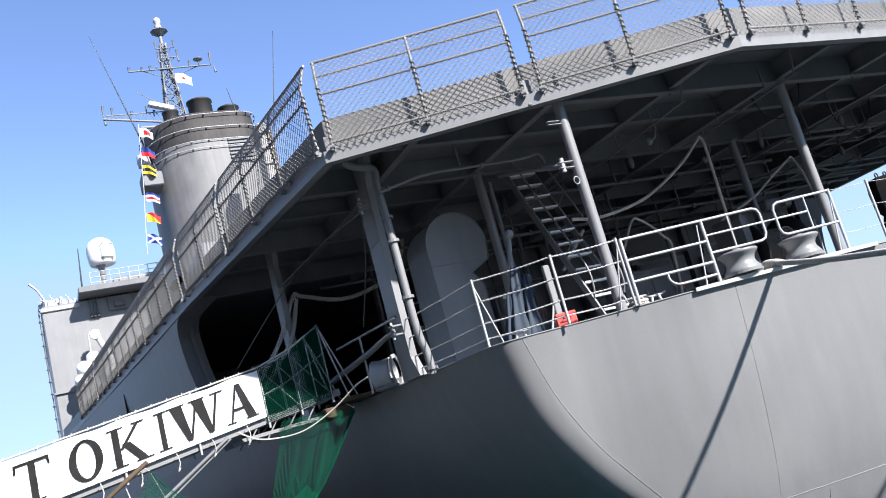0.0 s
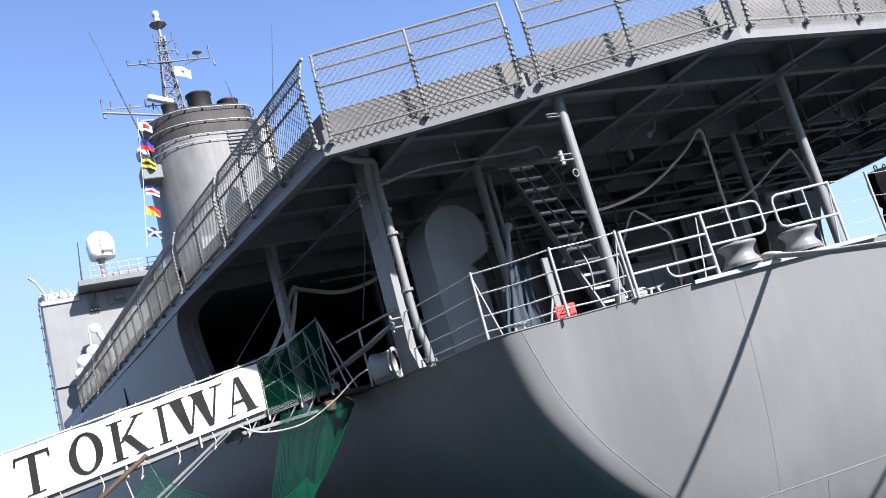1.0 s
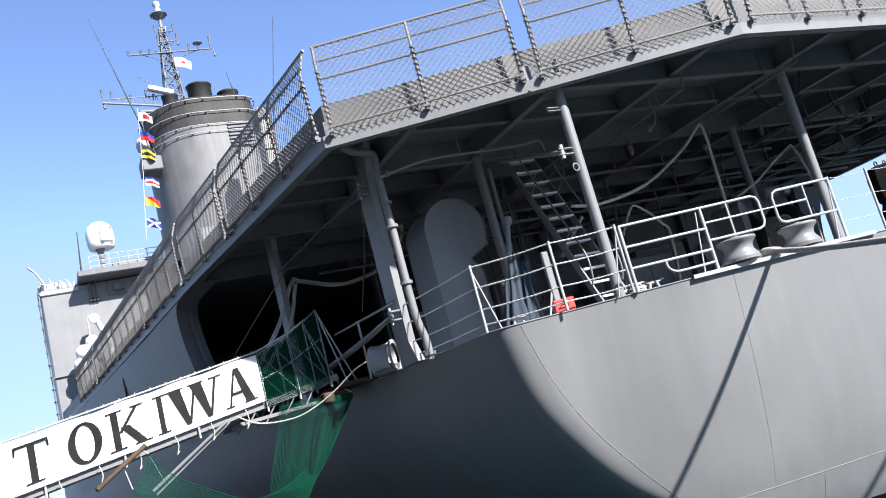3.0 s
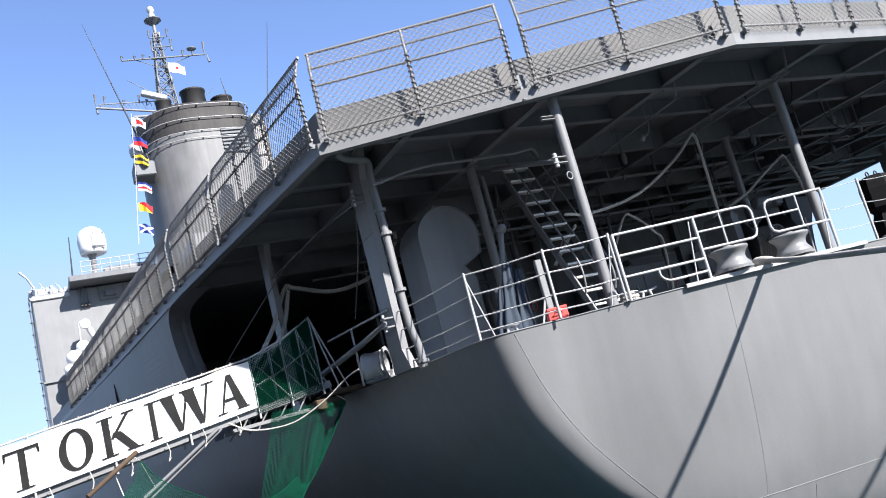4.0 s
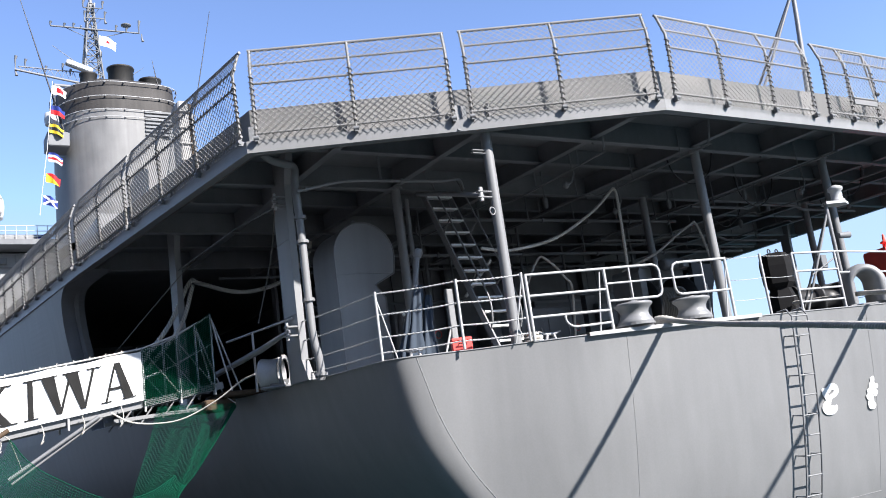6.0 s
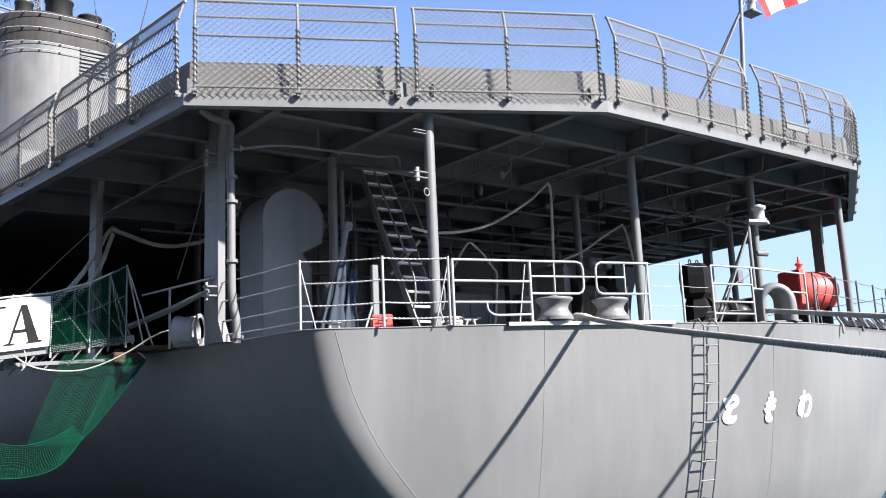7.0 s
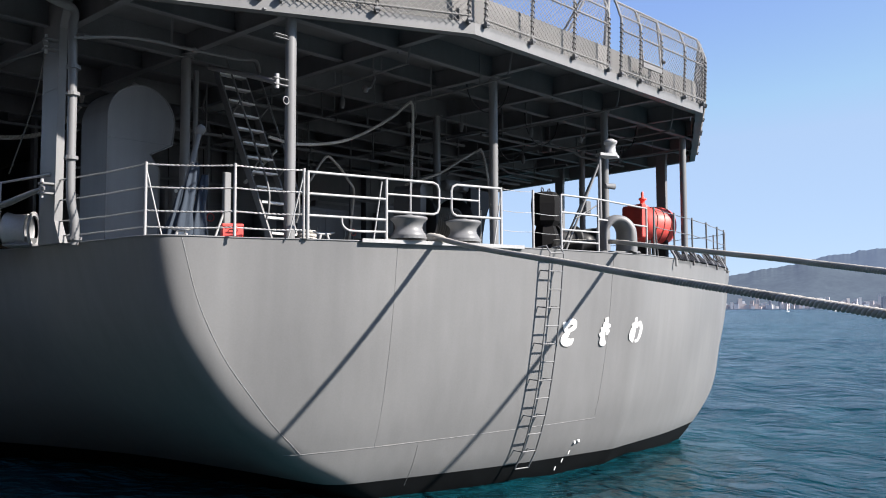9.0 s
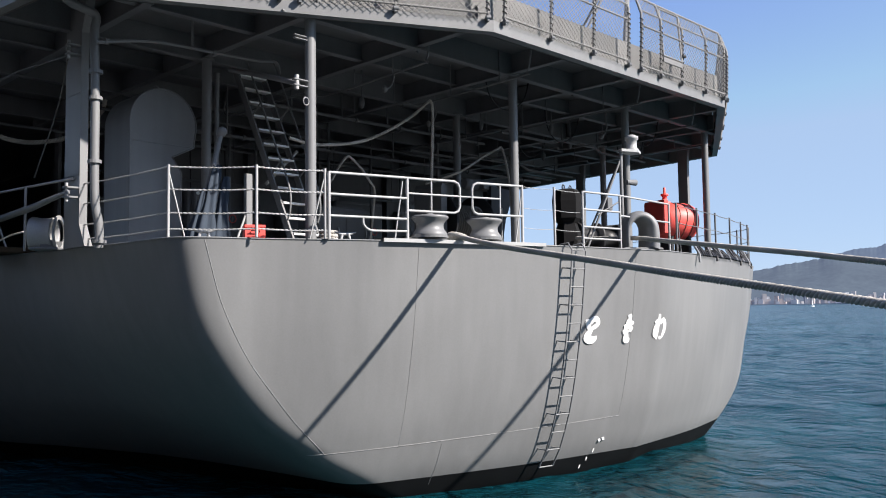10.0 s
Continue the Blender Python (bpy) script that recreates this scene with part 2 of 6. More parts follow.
def inset(edge, d):
    """The edge line moved inwards by d."""
    out = []
    for i, p in enumerate(edge):
        p = Vector((*p, 0))
        n = Vector((0, 0, 0))
        for a, b in ((i - 1, i), (i, i + 1)):
            if a >= 0 and b < len(edge):
                e = Vector((*edge[b], 0)) - Vector((*edge[a], 0))
                n += Vector((-e.y, e.x, 0)).normalized()
        out.append(p + n.normalized() * d)
    return out


flight = thing("flight_deck", (X0, 12, ZH), "grey steel flight deck over the stern with a beam grid beneath", "deck", kind="structure")
fa = Mesh()
e0, e1 = inset(EDGE, 0.0), inset(EDGE, 0.16)
fa.grid([[p + Vector((0, 0, z)) for p in e] for e, z in ((e1, ZH), (e0, ZH), (e0, ZH + 0.19), (e1, ZH + 0.2))], smooth=False)
local(flight, fa, "edge_plate", EDGEPAINT)
fb = Mesh()
f0, f1 = inset(EDGE, 0.15), inset(EDGE, 0.2)
fb.grid([[p + Vector((0, 0, z)) for p in e] for e, z in ((f0, ZH + 0.2), (f0, ZH + 0.74), (f1, ZH + 0.74), (f1, ZH))], smooth=False)
local(flight, fb, "coaming", FASCIA)
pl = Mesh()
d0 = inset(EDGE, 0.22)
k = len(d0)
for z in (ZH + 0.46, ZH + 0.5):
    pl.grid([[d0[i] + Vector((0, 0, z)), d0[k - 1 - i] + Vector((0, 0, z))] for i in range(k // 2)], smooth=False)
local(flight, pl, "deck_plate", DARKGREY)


def edge_x(y):
    """How far the flight deck reaches to each side of the centre line at y."""
    pts = list(reversed(PORT))
    for (xa, ya), (xb, yb) in zip(pts, pts[1:]):
        if ya <= y <= yb:
            return X0 - (xa + (xb - xa) * (y - ya) / (yb - ya))
    return X0 - PORT[0][0]


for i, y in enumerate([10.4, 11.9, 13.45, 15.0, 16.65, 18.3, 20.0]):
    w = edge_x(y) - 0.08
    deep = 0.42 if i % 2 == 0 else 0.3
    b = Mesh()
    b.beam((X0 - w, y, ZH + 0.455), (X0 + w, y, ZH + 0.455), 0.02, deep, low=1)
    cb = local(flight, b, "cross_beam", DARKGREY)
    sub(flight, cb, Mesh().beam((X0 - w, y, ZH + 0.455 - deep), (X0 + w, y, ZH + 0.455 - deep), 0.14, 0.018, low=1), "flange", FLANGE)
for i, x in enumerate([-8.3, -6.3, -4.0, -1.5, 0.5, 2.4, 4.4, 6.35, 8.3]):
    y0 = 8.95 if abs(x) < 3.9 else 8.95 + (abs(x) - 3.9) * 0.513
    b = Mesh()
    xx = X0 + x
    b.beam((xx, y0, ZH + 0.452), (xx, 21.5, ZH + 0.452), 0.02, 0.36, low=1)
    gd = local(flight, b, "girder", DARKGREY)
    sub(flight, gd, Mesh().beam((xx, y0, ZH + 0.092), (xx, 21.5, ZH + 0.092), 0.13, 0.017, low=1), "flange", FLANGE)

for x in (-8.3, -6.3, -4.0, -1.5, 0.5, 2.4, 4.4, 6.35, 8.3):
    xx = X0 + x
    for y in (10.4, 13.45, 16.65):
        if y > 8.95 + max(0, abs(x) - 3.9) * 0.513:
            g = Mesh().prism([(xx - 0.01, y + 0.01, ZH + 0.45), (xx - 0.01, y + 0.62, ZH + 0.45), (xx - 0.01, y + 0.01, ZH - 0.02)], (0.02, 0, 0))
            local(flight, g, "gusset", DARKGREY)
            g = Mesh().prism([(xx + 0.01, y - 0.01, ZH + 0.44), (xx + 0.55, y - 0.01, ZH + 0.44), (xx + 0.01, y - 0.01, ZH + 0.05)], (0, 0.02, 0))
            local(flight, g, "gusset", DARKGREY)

# shell plating from the mooring deck up to the flight deck, forward of the open stern, with a rounded sloping edge
def side_at(y, z):
    """Half breadth of the ship's side at y and z, between the two decks."""
    lo = [(8.8, 15.0), (10.05, 20.0), (11.0, 26.0), (12.0, 34.0), (13.3, 47.0), (14.0, 62.0), (14.2, 80.0)]
    hi = [(X0 - 4.0, 15.0), (X0 - 3.32, 20.1), (X0 - 2.73, 26.0), (X0 - 1.86, 34.0), (X0 - 0.38, 47.0), (13.9, 62.0), (14.1, 80.0)]

    def at(line):
        for (xa, ya), (xb, yb) in zip(line, line[1:]):
            if y <= yb:
                break
        return xa + (xb - xa) * (y - ya) / (yb - ya)
    t = (z - ZD) / (ZH - ZD)
    return at(lo) * (1 - t) + at(hi) * t - 0.02


CUT = spline([(22.0, ZD, 0), (22.12, 5.2, 0), (22.22, 6.09, 0), (22.23, 6.61, 0), (22.06, 7.19, 0), (21.75, 7.48, 0), (21.2, 7.6, 0), (19.6, 7.62, 0)], 28)
FWD = [23.2, 26, 30, 34, 40, 47, 55, 62, 70, 80]
for sgn, nm in ((-1, "wall_port"), (1, "wall_starboard")):
    wall = thing(nm, (X0 + sgn * 11, 24, ZD), "grey painted steel shell plating of the ship's side", "ship side", kind="structure")
    w = Mesh()
    for off in (0.0, 0.12):
        rows = []
        for p in CUT:
            ys_ = [p.x + (23.2 - p.x) * q for q in (0, 0.5, 1)] + FWD[1:]
            rows.append([Vector((X0 + sgn * (side_at(y, p.y) - off), y, p.y)) for y in ys_])
        w.grid(rows, smooth=False)
    local(wall, w, "plating", HULL)

    def jamb(q, aft, off):
        return Vector((X0 + sgn * (side_at(q.x, q.y) - off), q.x - aft, q.y - 0.25 * off * max(0, q.y - 7.0)))
    jm = Mesh().grid([[jamb(q, 0, -0.004), jamb(q, 0, 0.3)] for q in CUT])
    local(wall, jm, "jamb", DARKGREY)
    low = CUT
    fl = Mesh().grid([[jamb(q, -0.05, 0.3), jamb(q, 0.12, 0.28), jamb(q, 0.14, 0.36), jamb(q, 0.1, 0.5)] for q in low], smooth=False)
    local(wall, fl, "inner_frame", DARKGREY)
slot = Vector((X0 - side_at(30.4, 6.9) - 0.012, 30.4, 6.9))
tagged(part("scupper", Mesh().bevel_box(slot.x - 0.02, slot.y - 0.12, slot.z - 0.32, slot.x + 0.02, slot.y + 0.12, slot.z + 0.32, 0.015), BLACK), "small dark scupper slot in the ship's side", "scupper")
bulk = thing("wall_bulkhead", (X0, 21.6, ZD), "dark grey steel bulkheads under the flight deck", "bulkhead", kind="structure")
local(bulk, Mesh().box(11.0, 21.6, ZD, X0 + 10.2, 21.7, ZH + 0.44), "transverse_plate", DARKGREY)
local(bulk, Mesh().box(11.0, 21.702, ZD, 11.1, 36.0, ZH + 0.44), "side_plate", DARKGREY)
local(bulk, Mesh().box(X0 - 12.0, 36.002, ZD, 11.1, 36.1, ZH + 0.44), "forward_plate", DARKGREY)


def pillar(x, y, r=0.085):
    t = thing("pillar", (x, y, ZD), "round grey steel pillar under the flight deck", "pillar", "pillars under the flight deck")
    local(t, Mesh().tube([(x, y, ZD + 0.02), (x, y, ZH + 0.06)], r, 16), "shaft", GREY)
    local(t, Mesh().lathe([(r * 1.9, 0), (r * 1.9, 0.02)], pose(x, y, ZD), 16, False), "foot_plate", GREY)
    local(t, Mesh().lathe([(r * 1.6, 0), (r * 1.6, 0.02)], pose(x, y, ZH + 0.045), 16, False), "head_plate", GREY)


for x, y in [(7.83, 10.42), (12.62, 10.4), (16.55, 10.4), (20.45, 10.5), (7.83, 13.45), (14.26, 13.45), (20.2, 13.45)]:
    pillar(x, y)


EYE = Vector((0.05, 0.01, 3.2))


def further(ob, f=1.053):
    """Moves a thing out along the line from the quay's standing point, growing with it."""
    ob.location = EYE + (ob.location - EYE) * f
    ob.scale = (f, f, f)
    return ob


def post(x, y, deep, sgn):
    """A deep web post whose aft outboard corner stands at (x, y)."""
    t = thing("web_post", (x, y, ZD), "deep grey steel web post at the ship's side", "post", "side posts")
    w = 0.115 * (-sgn)

    def block(z0, z1, a0, a1):
        m = Mesh()
        m.hexa([Vector((x + i * w, y + j, z)) for z, a in ((z0, a0), (z1, a1)) for i, j in ((0, -a), (1, -a), (1, deep), (0, deep))])
        return m
    big = 1 if sgn < 0 else 0.3
    local(t, block(ZD - 0.05, ZD + 0.28, 0.2 * big, 0.0), "foot", GREY)
    local(t, block(ZD + 0.28, ZH - 0.3, 0.0, 0.0), "shaft", GREY)
    local(t, block(ZH - 0.3, ZH + (0.2 if sgn < 0 else 0.44), 0.0, 0.2 * big), "head", GREY)
    for z in (1.0, 2.2):
        local(t, Mesh().box(x - 0.004 * -sgn, y + 0.03, ZD + z, x - 0.012 * -sgn, y + deep - 0.03, ZD + z + 0.01), "weld_seam", GREY)
    return t


for x, y, deep in ((5.156, 12.35, 0.54), (4.48, 16.5, 0.45)):
    further(post(x, y, deep, -1))
    post(2 * X0 - x, y, 0.3, 1)


# ---- safety net fence round the flight deck ----
def fence_panel(a, b, uprights, group="safety net fence", gate=None):
    """One framed rope-net panel from a to b along the deck's edge; uprights: shares of its length."""
    a, b = Vector((*a, ZH)), Vector((*b, ZH))
    d = (b - a).normalized()
    out = Vector((d.y, -d.x, 0))
    a, b = a + out * 0.03, b + out * 0.03
    up = Vector((0, 0, 1))
    length = (b - a).length
    z0, z1 = 0.2, 1.68
    t = thing("safety_net_fence", a.lerp(b, 0.5) + up * z0, "framed panel of grey rope net along the flight deck's edge", "safety fence", group)

    def at(s, z):
        lean = 0.05 * min(1, z) - 0.34 * max(0, z - 1.3)
        return a + d * s + up * z + out * lean

    local(t, Mesh().tube([at(0, z1), at(length, z1)], 0.024, 8), "top_rail", FENCEGREY)
    local(t, Mesh().tube([at(0, z0 + 0.08), at(length, z0 + 0.08)], 0.02, 8), "bottom_rail", FENCEGREY)
    for z in (1.07, 1.38):
        local(t, Mesh().tube([at(0, z), at(length, z)], 0.017, 6), "middle_rail", FENCEGREY)
    for u in uprights:
        s = u * length
        local(t, Mesh().tube([at(s, z0 - 0.02), at(s, 0.9), at(s, 1.3), at(s, 1.42), at(s, z1)], 0.024, 8), "upright", FENCEGREY)
        wind = Mesh().tube([at(s, 0.32 + 0.0125 * j) + (d * math.cos(j * 0.85) + out * math.sin(j * 0.85)) * 0.032 for j in range(72)], 0.0115, 4, smooth=False)
        local(t, wind, "rope_winding", WIND)
        local(t, Mesh().beam(at(s, z0 - 0.02) - out * 0.18, at(s, z0 - 0.02) + out * 0.05, 0.04, 0.07), "foot_bracket", DARKGREY)
        local(t, Mesh().tube([at(s, z0) - d * 0.04 + out * 0.03, at(s, z0) + d * 0.04 + out * 0.03], 0.036, 8), "hinge_pin", DARKGREY)
    net = Mesh()
    cell, slope = 0.118, 0.85
    h = z1 - z0 + 0.02
    run = h / slope
    i = -int(run / cell) - 1
    while i * cell < length + run:
        for sg in (1, -1):
            s0 = i * cell if sg > 0 else i * cell + run
            lo, hi = 0.0, 1.0
            ends = []
            for q in (0.0, 1.0):
                ends.append(s0 + sg * run * q)
            # clip to the panel's length
            def q_at(s):
                return (s - s0) / (sg * run)
            qs = sorted((q_at(0), q_at(length)))
            lo, hi = max(0, qs[0]), min(1, qs[1])
            if hi - lo > 0.02:
                pts = [at(s0 + sg * run * q, z0 - 0.02 + h * q) + out * 0.012 * sg + out * 0.02 for q in sorted({lo, hi, *(q for q in (0.35, 0.755, 0.9) if lo < q < hi)})]
                net.tube(pts, 0.0062, 3, caps=False, smooth=False)
        i += 1
    local(t, net, "net", NETGREY)
    if gate:
        s0, s1 = gate[0] * length + 0.05, gate[1] * length - 0.05
        loop = [at(s0, 0.62) + out * 0.03, at(s1, 0.62) + out * 0.03, at(s1, 1.6) + out * 0.03, at(s0, 1.6) + out * 0.03]
        gf = local(t, Mesh().tube(loop + [loop[0]], 0.022, 8), "gate_frame", FENCEGREY)
        sub(t, gf, Mesh().beam(at(s0, 0.54) + out * 0.03, at(s1, 0.54) + out * 0.03, 0.03, 0.1), "kick_plate", FENCEGREY)
        sub(t, gf, Mesh().tube([at(s1, 0.75) + out * 0.03, at(s1 + 0.09, 0.75) + out * 0.05], 0.035, 8), "latch", WIND)
    # lashing of the net to its frame
    lash = Mesh()
    for z, r in ((1.38, 0.024), (1.07, 0.024), (z0 + 0.08, 0.03)):
        s = 0.05
        while s < length:
            lash.tube([at(s - 0.02, z - 0.02) + out * r, at(s + 0.02, z + 0.02) + out * r], 0.0095, 3, smooth=False)
            lash.tube([at(s + 0.02, z + 0.02) - out * r, at(s - 0.02, z - 0.02) - out * r], 0.0095, 3, smooth=False)
            s += 0.13
    tagged(local(t, lash, "lashing", NETGREY), kind="stuff")
    return t


def along(a, b, s0, s1):
    a, b = Vector(a), Vector(b)
    d = (b - a).normalized()
    return tuple(a + d * s0), tuple(a + d * s1)


A, B, C, D = EDGE[3], EDGE[4], EDGE[5], EDGE[6]
fence_panel(*along(A, B, 0.13, 3.22), (0.01, 0.5, 0.99))
fence_panel(*along(A, B, 3.45, 6.5), (0.01, 0.49, 0.99))
fence_panel(*along(B, C, 0.18, 3.86), (0.01, 0.34, 0.68, 0.99))
fence_panel(*along(B, C, 4.24, 7.7), (0.01, 0.22, 0.46, 0.75, 0.99), gate=(0.22, 0.46))
fence_panel(*along(C, D, 0.1, 3.1), (0.01, 0.5, 0.99))
fence_panel(*along(C, D, 3.3, 6.3), (0.01, 0.5, 0.99))
side = [EDGE[3], EDGE[2], EDGE[1], EDGE[0]]
fence_panel(*along(EDGE[2], EDGE[3], 3.5, 8.29), (0.01, 0.33, 0.66, 0.99))
fence_panel(*along(EDGE[2], EDGE[3], 0.1, 3.3), (0.01, 0.5, 0.99))
s = 0.2
while s < 14:
    fence_panel(*along(EDGE[1], EDGE[2], s, s + 4.6), (0.01, 0.25, 0.5, 0.75, 0.99))
    s += 4.75
fence_panel(*along(EDGE[0], EDGE[1], 7.9, 12.7), (0.01, 0.25, 0.5, 0.75, 0.99))

# ---- sea ----
def sea_material():
    mat = bpy.data.materials.new("sea_water")
    mat.use_nodes = True
    n, link = mat.node_tree.nodes, mat.node_tree.links.new
    b = n["Principled BSDF"]
    b.inputs["Roughness"].default_value = 0.16
    b.inputs["Specular IOR Level"].default_value = 0.3
    b.inputs["IOR"].default_value = 1.33
    geo = n.new("ShaderNodeNewGeometry")
    broad = n.new("ShaderNodeTexNoise")
    broad.inputs["Scale"].default_value = 0.06
    broad.inputs["Detail"].default_value = 4
    link(geo.outputs["Position"], broad.inputs["Vector"])
    ramp = n.new("ShaderNodeValToRGB")
    ramp.color_ramp.elements[0].position, ramp.color_ramp.elements[0].color = 0.3, (0.001, 0.026, 0.038, 1)
    ramp.color_ramp.elements[1].position, ramp.color_ramp.elements[1].color = 0.7, (0.003, 0.050, 0.064, 1)
    link(broad.outputs["Fac"], ramp.inputs["Fac"])
    link(ramp.outputs[0], b.inputs["Base Color"])
    mp = n.new("ShaderNodeMapping")
    mp.inputs["Rotation"].default_value = (0, 0, 0.5)
    mp.inputs["Scale"].default_value = (1.0, 0.55, 1.0)
    link(geo.outputs["Position"], mp.inputs["Vector"])
    prev = None
    for size, dist in ((0.3, 1.2), (1.1, 0.7), (2.6, 0.3), (7.0, 0.08)):
        t = n.new("ShaderNodeTexNoise")
        t.inputs["Scale"].default_value = size
        t.inputs["Detail"].default_value = 5
        link(mp.outputs[0], t.inputs["Vector"])
        bp = n.new("ShaderNodeBump")
        bp.inputs["Strength"].default_value = 0.8
        bp.inputs["Distance"].default_value = dist
        link(t.outputs["Fac"], bp.inputs["Height"])
        if prev:
            link(prev.outputs[0], bp.inputs["Normal"])
        prev = bp
    link(prev.outputs[0], b.inputs["Normal"])
    return mat


SEA = sea_material()
xs = [-4000, -1500, -500, -150, -40, -10, 0, 4, 8] + [10 + 0.5 * i for i in range(151)] + [86 + 1.5 * i for i in range(60)] + [180, 240, 400, 700, 1200, 2500, 4400]
ys = [-3000, -1000, -300, -100, -40, -15, -5] + [0.5 * i for i in range(131)] + [66 + 1.5 * i for i in range(40)] + [130, 170, 250, 500, 1000, 2000, 4000]
sea = Mesh()


def swell(x, y):
    if not (6 < x < 176 and -4 < y < 125):
        return 0.0
    u, v = x * 0.8 + y * 0.6, -x * 0.6 + y * 0.8
    h = 0.20 * noise.noise((u * 0.16, v * 0.30, 0)) + 0.11 * noise.noise((u * 0.45, v * 0.8, 3)) + 0.05 * noise.noise((u * 1.1, v * 1.7, 7))
    return h + 0.04 * abs(noise.noise((u * 0.8, v * 1.3, 11)))


sea.grid([[(x, y, 0.24 + swell(x, y)) for x in xs] for y in ys])
tagged(part("water", sea, SEA), "choppy teal blue sea water", "sea", kind="structure")

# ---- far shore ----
# Blue emission on both ridges stands in for the haze of distance.
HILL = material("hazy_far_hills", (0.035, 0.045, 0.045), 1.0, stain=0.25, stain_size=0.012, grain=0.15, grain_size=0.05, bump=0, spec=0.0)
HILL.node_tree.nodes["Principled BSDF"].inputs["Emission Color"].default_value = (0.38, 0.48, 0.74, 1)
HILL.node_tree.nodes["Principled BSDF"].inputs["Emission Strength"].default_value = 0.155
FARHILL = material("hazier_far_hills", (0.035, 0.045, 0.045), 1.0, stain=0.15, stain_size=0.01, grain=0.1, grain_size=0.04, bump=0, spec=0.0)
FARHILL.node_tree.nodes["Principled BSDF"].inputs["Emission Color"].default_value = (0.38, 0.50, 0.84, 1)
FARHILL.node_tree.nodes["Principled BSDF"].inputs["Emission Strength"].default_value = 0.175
DIST = 3200.0


def hills(prof, dist, mat, seed):
    """A wooded ridge line round the bay: bearing and height angle, in degrees."""
    far = Mesh()
    rows = []
    ridge = spline([(a, e, 0) for a, e in prof], 300)
    for k in range(16):
        q = k / 15
        row = []
        for p in ridge:
            d = dist * (1 + 0.16 * q)
            top = d * math.tan(radians(p.y))
            wob = 0.1 * noise.noise((p.x * 0.22, q * 2.0, seed)) + 0.05 * noise.noise((p.x * 0.6, q * 4, seed + 5))
            crest = 0.03 * noise.noise((p.x * 2.2, 0, seed + 2)) + 0.014 * noise.noise((p.x * 6, 0, seed + 2))
            row.append((d * math.sin(radians(p.x)), d * math.cos(radians(p.x)), top * (q ** 0.85 + wob * q * (1.2 - q) + crest * q ** 7)))
        rows.append(row)
    far.grid(rows)
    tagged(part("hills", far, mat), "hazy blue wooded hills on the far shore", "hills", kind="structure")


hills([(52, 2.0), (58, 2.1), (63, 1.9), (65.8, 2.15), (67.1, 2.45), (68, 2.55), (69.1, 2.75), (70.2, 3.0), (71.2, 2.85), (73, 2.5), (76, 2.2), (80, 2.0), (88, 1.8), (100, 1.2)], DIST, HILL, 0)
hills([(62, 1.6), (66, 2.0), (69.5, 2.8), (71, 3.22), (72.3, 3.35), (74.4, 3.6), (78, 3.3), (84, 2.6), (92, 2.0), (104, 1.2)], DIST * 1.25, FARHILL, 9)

# ---- more materials ----
GREEN = material("green_safety_net", (0.001, 0.06, 0.032), 0.9, stain=0.2, spec=0.1)
WOOD = material("weathered_timber", (0.07, 0.045, 0.026), 0.85, stain=0.3, grain=0.2)
CANVAS = material("faded_blue_grey_canvas", (0.04, 0.056, 0.08), 0.9, stain=0.15)
SOOT = material("sooty_funnel_paint", (0.02, 0.019, 0.018), 0.6, stain=0.2, streak=0.3)
BANDDARK = material("funnel_band_paint", (0.028, 0.025, 0.023), 0.7, stain=0.12, streak=0.35)
CLOTH = material("white_sign_cloth", (0.85, 0.85, 0.84), 0.8, stain=0.03, grain=0.02)
INK = material("black_sign_paint", (0.01, 0.01, 0.01), 0.6, stain=0.5, stain_size=4.0, spec=0.2, streak=0.2)
YELLOW = material("yellow_cloth", (0.75, 0.55, 0.03), 0.8)
BLUE = material("blue_cloth", (0.015, 0.035, 0.22), 0.8)
REDCLOTH = material("red_cloth", (0.65, 0.02, 0.025), 0.8)
STRAW = material("pale_manila_rope", (0.52, 0.5, 0.46), 0.95, stain=0.2, bump=0.3)
HAWSER = material("worn_hawser", (0.42, 0.4, 0.37), 0.95, stain=0.25, bump=0.3)
TREAD = material("worn_steel_tread", (0.84, 0.84, 0.83), 0.3, stain=0.2)
CONCRETE = material("quay_asphalt", (0.045, 0.045, 0.047), 0.9, stain=0.15, grain=0.15)
SEAM = material("weld_bead_paint", (0.30, 0.302, 0.303), 0.45)


def strands(mesh, path, r, pitch=0.24, n=3, sides=5):
    """A laid rope: n strands that wind about the path."""
    path = [Vector(p) for p in path]
    dense = []
    for a, b in zip(path, path[1:]):
        k = max(1, int((b - a).length / (pitch / 7)))
        dense += [a.lerp(b, i / k) for i in range(k)]
    dense.append(path[-1])
    for j in range(n):
        pts, s = [], 0.0
        for i, p in enumerate(dense):
            d = (dense[min(i + 1, len(dense) - 1)] - dense[max(i - 1, 0)]).normalized()
            if i:
                s += (p - dense[i - 1]).length
            side = d.cross(Vector((0.13, 0.1, 1))).normalized()
            up = side.cross(d)
            ang = 2 * math.pi * (s / pitch + j / n)
            pts.append(p + (side * math.cos(ang) + up * math.sin(ang)) * r * 0.58)
        mesh.tube(pts, r * 0.5, sides)
    return mesh


def rope(name, path, r, mat, label, pitch=None, group=""):
    path = spline(path, max(12, len(path) * 6)) if len(path) > 2 else path
    m = strands(Mesh(), path, r, pitch or r * 4.2, 3)
    ob = thing(name, path[0], label, "rope", group)
    local(ob, m, "laid_rope", mat)
    return ob


